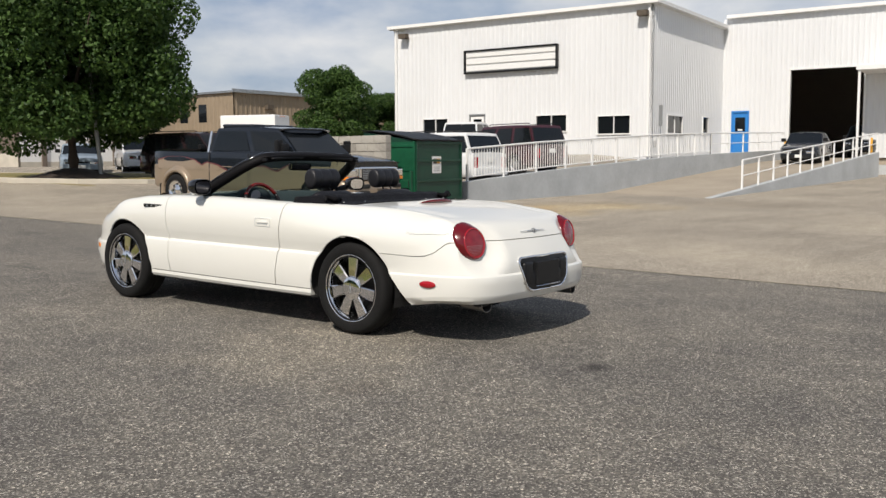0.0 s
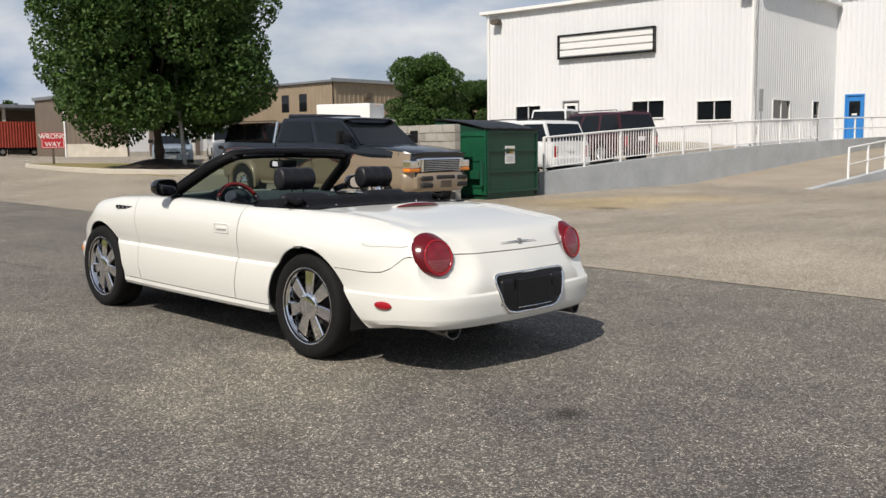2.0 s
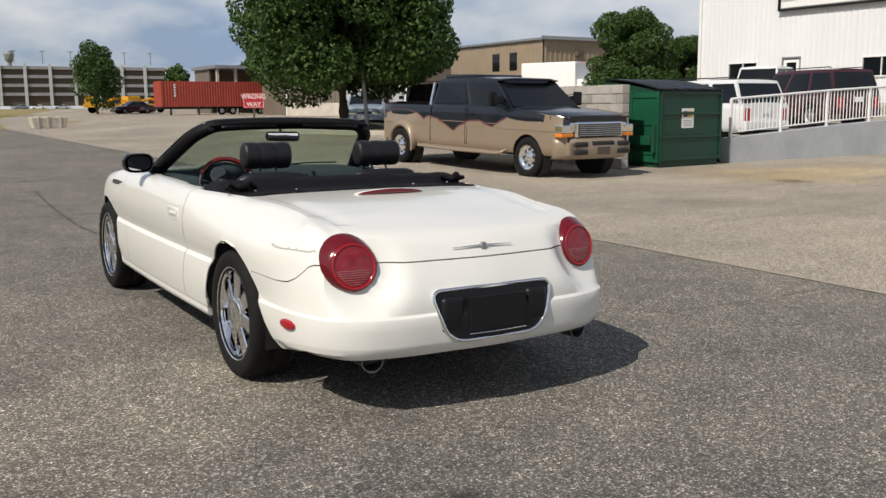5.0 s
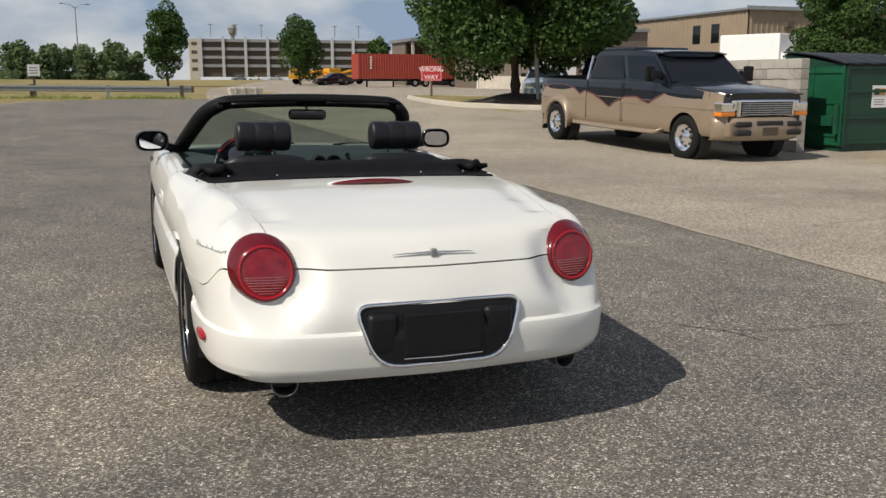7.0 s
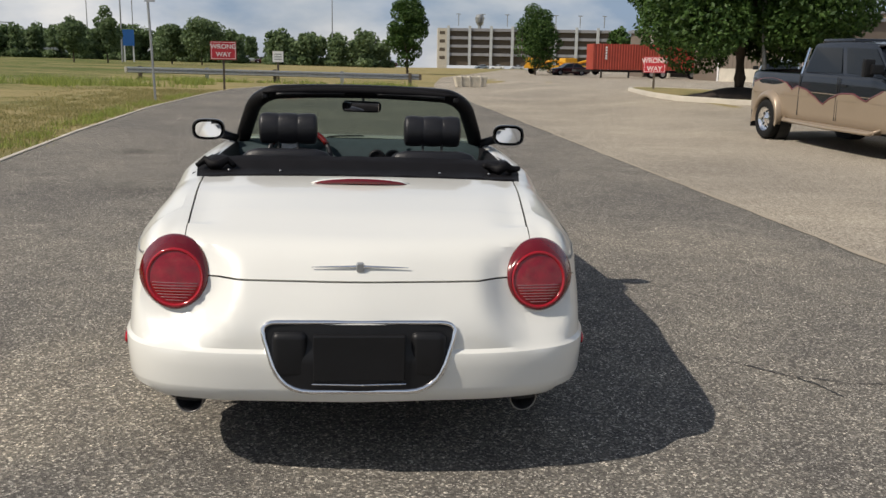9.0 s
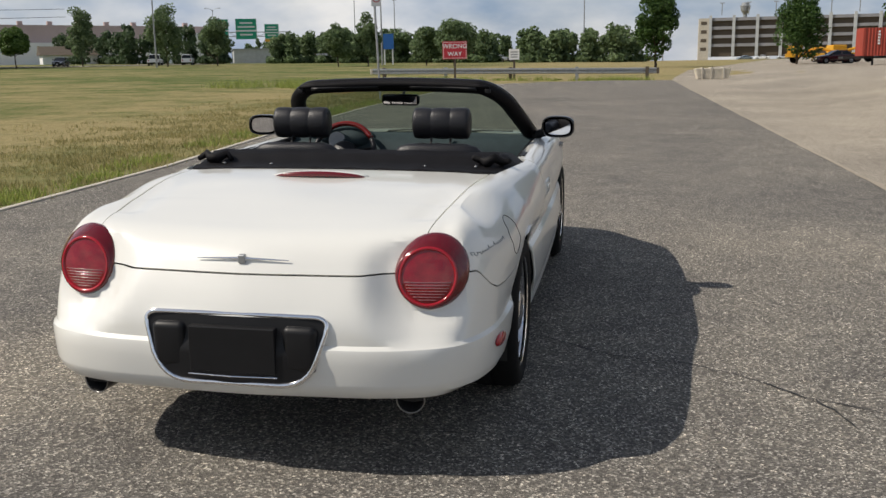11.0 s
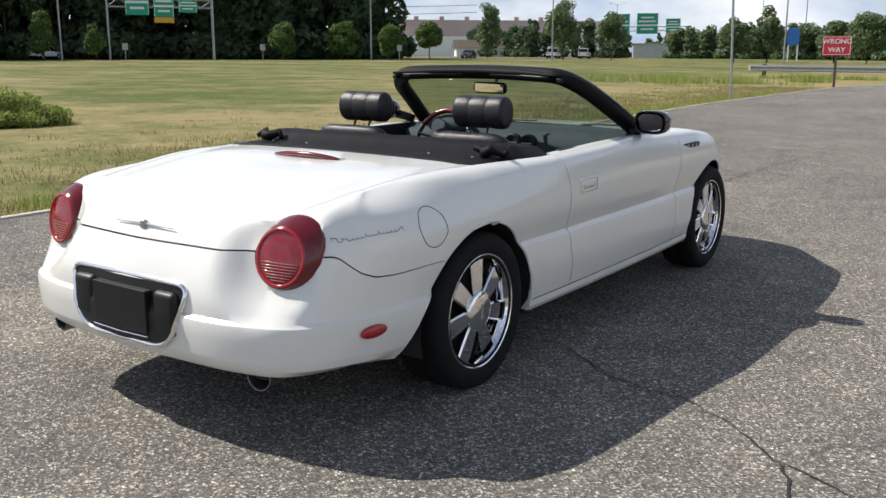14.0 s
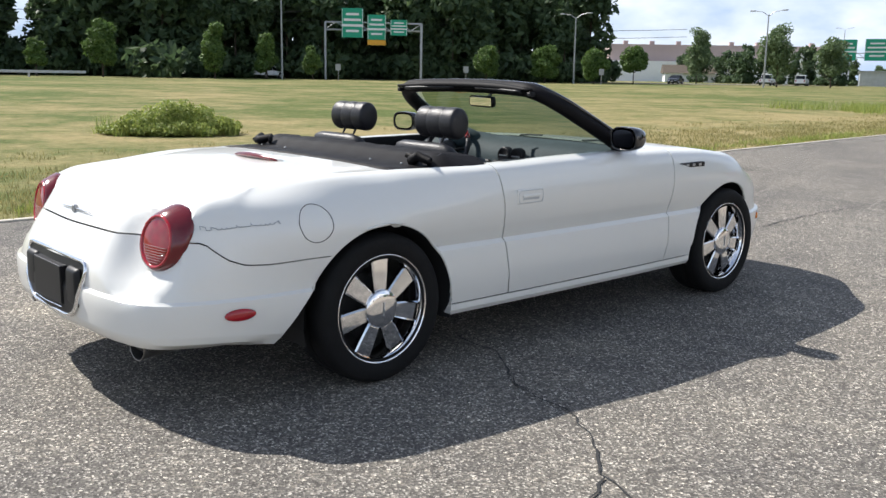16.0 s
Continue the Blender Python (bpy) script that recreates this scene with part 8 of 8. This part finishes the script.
woods("mid_tree_line", [(-118, 190), (-100, 178), (-72, 170)][::-1], 10, 26, 8.5, 800, 0.42, M_LEAFDARK, "scattered trees by the far highway", 0.1, 10, 0.1)

young = None
for k, (px, py, h, rad, con) in enumerate(((-111, 25.5, 7.6, 2.3, 0), (-108, 33, 5.0, 1.3, 0), (-106, 40, 7.6, 2.3, 0), (-100, 51.5, 7.4, 2.1, 0), (-99.5, 58.5, 6.0, 2.0, 0), (-98, 64.5, 4.6, 1.4, 0), (-88, 86.5, 5.6, 2.2, 0), (-83.5, 93.5, 5.8, 2.4, 0), (-80, 100, 5.2, 2.4, 0), (-78, 106.5, 5.8, 2.6, 0), (-84, 132, 10.5, 2.9, 0.6), (-63, 120, 9.6, 3.3, 0.1), (-58, 126, 8.0, 2.8, 0), (-35, 112.5, 6.0, 2.3, 0), (-31.6, 115, 7.6, 2.1, 0.5), (-20.5, 118, 6.4, 3.6, 0.1), (-24.5, 119, 5.6, 2.8, 0.1))):
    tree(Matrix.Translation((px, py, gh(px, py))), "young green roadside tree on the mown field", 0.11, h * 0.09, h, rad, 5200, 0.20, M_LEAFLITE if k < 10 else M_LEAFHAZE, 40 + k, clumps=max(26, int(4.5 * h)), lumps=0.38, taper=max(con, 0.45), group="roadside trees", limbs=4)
for x, y, h, rad, tp in ((5.0, 93.5, 9.0, 2.6, 0.4), (20.2, 101.0, 8.6, 3.4, 0.6)):
    tree(Matrix.Translation((x, y, gh(x, y))), "green tree at the edge of the container yard", 0.16, h * 0.05, h, rad, 14000, 0.14, M_LEAF, int(60 + x), clumps=60, lumps=0.36, taper=tp, group="yard edge trees")

# ---- weeds and dry grass tufts ----
def tufts(name, spots, material, label, blades, high, spread, seed, thin=0.012):
    r = np.random.default_rng(seed)
    V, F = [], []
    for x, y, s in spots:
        for k in range(blades):
            a, d = r.random() * 6.283, r.random() ** 0.5 * spread * s
            bx, by = x + d * math.cos(a), y + d * math.sin(a)
            z = gh(bx, by) - 0.02
            h = high * s * (0.4 + 0.8 * r.random())
            lx, ly = r.normal(0, 0.3 * h), r.normal(0, 0.3 * h)
            wa = r.random() * 3.14
            wx, wy = thin * math.cos(wa), thin * math.sin(wa)
            i = len(V)
            V += [(bx - wx, by - wy, z), (bx + wx, by + wy, z), (bx + lx + wx * 0.2, by + ly + wy * 0.2, z + h)]
            F.append((i, i + 1, i + 2))
    me = bpy.data.meshes.new(name)
    me.from_pydata(V, [], F)
    me.materials.append(material)
    return tagged(new(name, me), label, "grass", kind="stuff")


r5 = random.Random(17)
bl = []
for k in range(46):
    a, d = r5.random() * 6.283, math.sqrt(r5.random())
    x, y = -13.85 + 0.62 * d * math.cos(a) + 0.60 * d * math.sin(a), 4.75 - 0.35 * d * math.cos(a) + 1.15 * d * math.sin(a)
    h = 0.07 + 0.33 * (1 - d * d) * (0.6 + 0.4 * r5.random())
    bl.append(((x, y, gh(x, y) + h), (0.26, 0.26, h)))
v, f = leaf_cloud(np.random.default_rng(3), bl, 17000, 0.034)
tagged(new("weed_clump", cloud_mesh("weed_clump", v, f, M_WEED)), "clump of tall yellow-green weeds in the field", "weeds", kind="stuff")
tufts("tall_weeds", [(-14.3 + 0.9 * t + r5.gauss(0, 0.25), 4.0 + 1.5 * t + r5.gauss(0.0, 0.25), 0.4 + 0.5 * r5.random()) for t in [r5.random() for _ in range(60)]], M_WEED, "tall yellow-green weed stalks in the field", 60, 0.45, 0.3, 12, 0.012)
tufts("field_grass", [(road_west(y) - 0.2 - abs(r5.gauss(0, 2.2)), y, 0.6 + 0.8 * r5.random()) for y in [r5.uniform(-4, 34) for _ in range(1500)]], M_STRAW, "short dry grass blades along the road edge", 36, 0.07, 0.32, 4, 0.006)
tufts("verge_weeds", [(road_west(y) - 0.25 - r5.random() * 0.5, y, 0.5 + r5.random()) for y in [r5.uniform(-4, 30) for _ in range(140)]], M_WEED, "small green weeds along the road edge", 40, 0.11, 0.22, 6, 0.009)
tufts("rail_weeds", [(x, 46.3 + r5.gauss(0, 0.4), 0.6 + r5.random()) for x in [r5.uniform(-12, 3) for _ in range(60)]] + [(-8.0 + r5.gauss(0, 0.5), 41 + r5.gauss(0, 0.5), 1.8) for _ in range(12)] + [(-13 + r5.gauss(0, 2), 36 + r5.gauss(0, 1), 2.0) for _ in range(40)], M_WEED, "weeds under the guardrail", 60, 0.22, 0.35, 8, 0.012)

# ---- far buildings ----
tan = thing("tan_building", bmat(54.4, 65.3, gh(54, 65), 0), "tan ribbed steel warehouse with low gabled roof", "building")
part("south_wall", ribbed_wall(30, 7.1, 0.6, 0.04), M_TAN, tan, "tan ribbed wall")
wv = part("west_wall", ribbed_wall(36, 7.1, 0.6, 0.04, openings=[(36 - 8.4, 4.3, 36 - 7.1, 6.1), (36 - 5.4, 4.3, 36 - 4.1, 6.1)]), M_TAN, tan, "tan ribbed wall with two small windows")
wv.matrix_basis = Matrix.Translation((0, 36, 0)) @ Matrix.Rotation(radians(-90), 4, "Z")
for a in (36 - 8.4, 36 - 5.4):
    part("window", box(a, 0.03, 4.3, a + 1.3, 0.06, 6.1), M_DARKGLASS, wv, "dark window")
part("roof", add_box(box(-0.3, -0.3, 7.1, 30, 36, 7.3), -0.4, -0.42, 7.12, 30, -0.3, 7.45), M_STEEL, tan, "grey metal roof edge")
part("wall_lamp", box(4.0, -0.6, 5.6, 4.8, -0.1, 6.1, 0.05), M_TIMBER, tan)
dock = thing("dock_building", bmat(33.1, 78.1, gh(35, 76), 0), "brown sided dock building with white shutter doors", "building")
face = part("brown_wall", ribbed_wall(6.2, 5.4, 0.5, 0.04), M_BROWN, dock)
face.matrix_basis = bmat(0, 0, 0, -57.6)
part("wall_foot", box(0.1, -0.06, 0, 6.2, -0.045, 1.2), M_KERB, face, "pale concrete foot")
part("corner_pipe", tube((0, -0.1, 0), (0, -0.1, 4.6), 0.09), M_SIGNWHITE, face)
for k in range(5):
    x = 3.55 + 2.4 * k
    part("white_door", box(x, -5.2, 0.45, x + 1.95, -5.12, 3.0), M_TRIMWHITE, dock, "white shutter door")
    part("pilaster", box(x + 1.95, -5.36, 0, x + 2.4, -5.1, 3.0), M_BROWN, dock)
    part("door_foot", box(x, -5.24, 0, x + 1.95, -5.1, 0.449), M_KERB, dock)
part("door_wall", box(3.35, -5.22, 3.0, 15.6, -5.05, 5.4), M_BROWN, dock)
part("back_wall", add_box(add_box(box(3.4, -5.09, 0, 15.5, -4.95, 2.99), 15.3, -4.9, 0, 15.5, 12, 5.39), 0.0, 0.1, 0, 0.2, 6.5, 5.39), M_BROWN, dock)
bm = bmesh.new()
low = [bm.verts.new((x, y, 5.4)) for x, y in ((-0.2, 0.0), (3.3, -5.5), (15.7, -5.5), (15.7, 12), (6.0, 12), (-0.2, 6.6))]
high = [bm.verts.new((v.co.x, v.co.y, 5.7)) for v in low]
bm.faces.new(low[::-1])
bm.faces.new(high)
for k in range(6):
    bm.faces.new((low[k], low[(k + 1) % 6], high[(k + 1) % 6], high[k]))
part("roof", bm, M_STEEL, dock, "grey roof edge")
shed = thing("open_shed", bmat(31.9, 95.0, gh(36, 95), 0), "open brown shed with a grey roof behind the container", "building")
part("roof", box(-0.3, -0.4, 5.0, 12, 8, 5.35), M_STEEL, shed)
part("back_wall", box(0.3, 7.6, 0, 12, 7.8, 5.0), M_BROWN, shed)
part("side_wall", box(0.0, 2.6, 0, 0.2, 7.8, 5.0), M_BROWN, shed)
for x in (0.0, 2.1, 6.2, 10.0):
    part("post", box(x, 0, 0, x + 0.28, 0.28, 5.0), M_KERB, shed)
bx = thing("concrete_bin", bmat(36.5, 73.0, gh(36, 73), 0), "pale concrete kerb block by the dock", "block")
part("body", box(0, 0, 0, 2.6, 1.0, 1.0, 0.05), M_KERB, bx)

cont = thing("container_trailer", bmat(23.5, 87.2, gh(29, 87), 2), "rust-red shipping container on a black trailer", "trailer")
CL, CW, CH, CZ = 12.9, 2.44, 2.55, 0.86
box_ob = part("container", ribbed_wall(CL, CH, 0.28, 0.04, thick=CW), M_CONTAINER, cont, "corrugated rust-red container")
box_ob.matrix_basis = Matrix.Translation((0, 0, CZ))
for x in (0.0, CL - 0.16):
    part("corner_post", box(x, -0.06, CZ, x + 0.16, 0.1, CZ + CH), M_CONTAINER, cont)
for k in range(5):
    part("mark", box(1.25, -0.062, CZ + CH - 0.45 - 0.27 * k, 1.45, -0.05, CZ + CH - 0.27 - 0.27 * k), M_SIGNWHITE, cont)
part("door_end", box(CL - 0.9, -0.065, CZ + 0.1, CL - 0.18, -0.05, CZ + CH - 0.1), M_SIGNWHITE, cont)
part("chassis", box(-1.6, 0.4, 0.62, CL, 2.0, 0.85), M_SEAM, cont)
part("landing_leg", box(1.0, 0.5, 0.0, 1.15, 0.65, 0.62), M_SEAM, cont)
part("landing_leg", box(3.9, 0.5, 0.05, 4.05, 0.65, 0.62), M_SEAM, cont)
for x in (6.3, 7.5, 10.6, 11.7):
    part("tyre", lathe([(0.0, 0.0), (0.25, 0.0), (0.43, 0.04), (0.45, 0.12), (0.43, 0.28)], 20, "Y"), M_RUBBER, cont).matrix_basis = Matrix.Translation((x, 0.1, 0.45))
    part("rim", lathe([(0.0, -0.01), (0.14, -0.01), (0.27, 0.02)], 16, "Y"), M_STEEL, cont).matrix_basis = Matrix.Translation((x, 0.09, 0.45))


def yellow_machine(x, y, turn, label):
    v = thing("road_machine", bmat(x, y, gh(x, y), turn), label, "machine", "parked road machines")
    part("deck", box(-3, -1.1, 0.7, 3, 1.1, 1.1, 0.05), M_YELLOW, v)
    part("cab", box(1.2, -1.0, 1.1, 2.8, 1.0, 2.0, 0.1), M_YELLOW, v)
    part("cab_window", box(1.3, -1.02, 1.5, 2.7, -1.005, 1.9), M_DARKGLASS, v)
    part("boom", sweep([(-2.6, 0, 1.2), (-0.5, 0, 1.7), (1.0, 0, 1.3)], 0.16, 8), M_YELLOW, v)
    for px in (-2.2, -0.8, 2.0):
        part("tyre", lathe([(0.0, 0.0), (0.3, 0.0), (0.48, 0.04), (0.5, 0.15), (0.48, 0.4)], 18, "Y"), M_RUBBER, v).matrix_basis = Matrix.Translation((px, -1.15, 0.5))
    return v


yellow_machine(23.0, 107, 170, "orange-yellow flatbed road machine parked in the yard")
yellow_machine(28.0, 110, 190, "yellow road machine parked beside the container")
sedan(24.6, 103.0, 100, P_MAROON, "dark red car parked beside the road machines")

# parking structure with control tower, far off
pg = thing("parking_structure", bmat(46, 490, 5.6, -4), "distant concrete parking structure of four decks", "building")
for k in range(4):
    part("deck_band", box(0, 0, 2.9 + 4.3 * k, 92, 22, 4.4 + 4.3 * k), M_DECK, pg, "pale concrete deck band")
for k in range(9):
    part("pier", box(0 + 11.4 * k, -0.6, -2, 1.4 + 11.4 * k, 0.5, 18.5), M_GREYWALL, pg)
# a solid dark block stands in for the shade between the decks
part("shade_block", box(0.5, 1.2, -2, 91, 21, 17), M_TIMBER, pg, "dark block for the shade between the decks")
# the warm light on this end is put into a paler tan colour
part("end_wall", box(-5, -0.4, -4, 0, 21, 17.2), M_KERB, pg, "end wall with sunlit tan painted in, and dark slots")
# thin dark sheets stand in for the shade in the wall's slots
for k in range(4):
    part("end_slot", box(-3.9, -0.45, 1.0 + 4.3 * k, -1.0, -0.42, 2.7 + 4.3 * k), M_TIMBER, pg)
for k in range(7):
    part("deck_lamp", add_box(box(6 + 13 * k, 3, 18.6, 6.4 + 13 * k, 3.4, 24.5), 5 + 13 * k, 3, 24.5, 7.4 + 13 * k, 3.5, 24.9), M_POLE, pg, "slender lamp on the top deck")
tw = thing("control_tower", bmat(69.2, 536, 2.4, 0), "distant airport control tower with glazed cab", "tower")
part("shaft", lathe([(1.3, 0), (1.1, 24), (1.7, 25)], 12, "Z"), M_POLE, tw)
part("cab", lathe([(1.7, 25), (2.3, 26), (2.8, 28.6), (2.2, 29.0), (2.0, 30.2), (0, 30.6)], 12, "Z"), M_POLE, tw)
pk = random.Random(3)
for k, (x, y) in enumerate(((-28, 188), (-24, 189), (-19.5, 190), (-15, 188), (-10, 190), (1, 192), (6, 196), (40, 300), (46, 305), (52, 300))):
    sedan(x, y, 90 + pk.uniform(-25, 25), (P_VANWHITE, P_SILVER, P_MAROON, P_SILVERBLUE)[k % 4], "car in the far car park behind the trees")
for x, y in ((-31.5, 176), (-30, 176), (-26.5, 177)):
    rb = thing("red_barrel", Matrix.Translation((x, y, gh(x, y))), "red plastic traffic barrel by the car park", "barrel", "traffic barrels")
    part("drum", lathe([(0.0, 1.9), (0.42, 1.9), (0.5, 1.5), (0.5, 0.0)], 14, "Z"), M_RED, rb)

# long factory beyond the highway
fc = thing("long_factory", bmat(-150, 193, 2.5, 45), "long low factory with white lower wall and pinkish upper wall", "building")
M_PINK = mat("pale pink panel", (0.42, 0.33, 0.31), 0.7, var=0.08, scale=0.1)
part("lower_wall", box(0, 0, 0, 62, 20, 6.2), M_TRIMWHITE, fc, "white lower wall")
part("upper_wall", box(0, 3, 6.2, 60, 20, 10.6), M_PINK, fc, "pale pink upper wall")
for k in range(8):
    part("roof_vent", box(4 + 7 * k, 5, 10.6, 5.2 + 7 * k, 6.2, 11.6), M_PINK, fc)
part("annex", box(46, -3, 6.2, 58, 2.99, 8.6), M_TRIMWHITE, fc)
hs = thing("small_house", bmat(-118, 172, 2.3, 40), "small house with a dark roof beside the factory", "house")
part("wall", box(0, 0, 0, 11, 6, 2.8), M_TRIMWHITE, hs)
bm = bmesh.new()
pr = [(-0.5, 2.7), (3, 4.6), (6.5, 2.7)]
a = [bm.verts.new((-0.5, y, z)) for y, z in pr]
b = [bm.verts.new((11.5, y, z)) for y, z in pr]
bm.faces.new(a)
bm.faces.new(b[::-1])
for k in range(3):
    bm.faces.new((a[k], a[(k + 1) % 3], b[(k + 1) % 3], b[k]))
part("roof", bm, M_TIMBER, hs)
wh = thing("grey_warehouse", bmat(-98, 225, 2.2, 25), "grey low warehouse beyond the far gantry", "building")
part("wall", box(0, 0, 0, 44, 20, 4.2), M_GREYWALL, wh)
part("roof", box(-0.3, -0.3, 4.2, 44.3, 20.3, 4.5), M_STEEL, wh)

# highway and its traffic
hw_pts = [(-150, -40), (-138, 10), (-125, 45), (-110, 76), (-92, 108), (-76, 150), (-66, 220), (-60, 320)]
rows = []
for i, (x, y) in enumerate(hw_pts):
    ax, ay = hw_pts[max(0, i - 1)]
    bx, by = hw_pts[min(len(hw_pts) - 1, i + 1)]
    d = Vector((bx - ax, by - ay)).normalized()
    n = Vector((d.y, -d.x))
    rows.append([(x + n.x * w, y + n.y * w, gh(x + n.x * w, y + n.y * w) + 0.03) for w in (-6, -2, 2, 6)])
bm = grid_mesh(rows)
bmesh.ops.recalc_face_normals(bm, faces=bm.faces)
tagged(part("highway", bm, M_ASPHALT), "far grey highway beyond the field", "road", kind="structure")
vehicle("highway_pickup", on_ground(-107.5, 63.5, 25), "white pickup truck on the highway", "truck", P_VANWHITE, 5.4, 1.9, (1.7, -1.7), 0.38, 0.4, ((-2.6, 1.0), (0.9, 1.03), (1.3, 1.0), (2.6, 0.9)), P_VANWHITE, 1.75, (1.1, 0.6, -0.9, -1.1), kind="pickup", rear_open=(-2.5, -1.2))
sedan(-98.5, 91.5, 205, P_SILVER, "silver sedan on the highway")
sedan(-84.0, 126.0, 200, P_NAVY, "dark sedan on the highway")
vehicle("highway_pickup", on_ground(-75.5, 140.0, 20), "white pickup truck on the highway near the factory", "truck", P_VANWHITE, 5.6, 1.95, (1.7, -1.7), 0.4, 0.42, ((-2.7, 1.02), (0.9, 1.05), (1.3, 1.02), (2.7, 0.92)), P_VANWHITE, 1.85, (1.1, 0.6, -0.9, -1.1), kind="pickup", rear_open=(-2.5, -1.2))
suv(-72.5, 146, 20, P_VANWHITE, "white sport utility vehicle on the highway")
sedan(-64, 200, 20, P_VANWHITE, "white car on the far highway")
btk = thing("box_truck", bmat(41.5, 48.5, gh(41, 48), 200), "white box truck parked before the tan warehouse", "truck")
part("cargo_box", box(-1.2, -1.6, 1.1, 1.2, 3.0, 3.75, 0.12), M_TRIMWHITE, btk)
part("cab", box(-1.05, 3.0, 0.6, 1.05, 4.8, 2.5, 0.15), M_TRIMWHITE, btk)
part("cab_glass", box(-0.9, 4.79, 1.5, 0.9, 4.82, 2.3), M_DARKGLASS, btk)
part("chassis", box(-0.5, -1.5, 0.6, 0.5, 4.6, 1.09), M_SEAM, btk)
for s in (1, -1):
    for y in (3.8, -0.6):
        simple_wheel(btk, s * 0.98, y, 0.45, 0.25, False, s)
for x in (-0.3, 0.0, 0.3):
    part("marker_lamp", box(x - 0.05, 3.0, 3.6, x + 0.05, 3.03, 3.66), M_AMBER, btk)
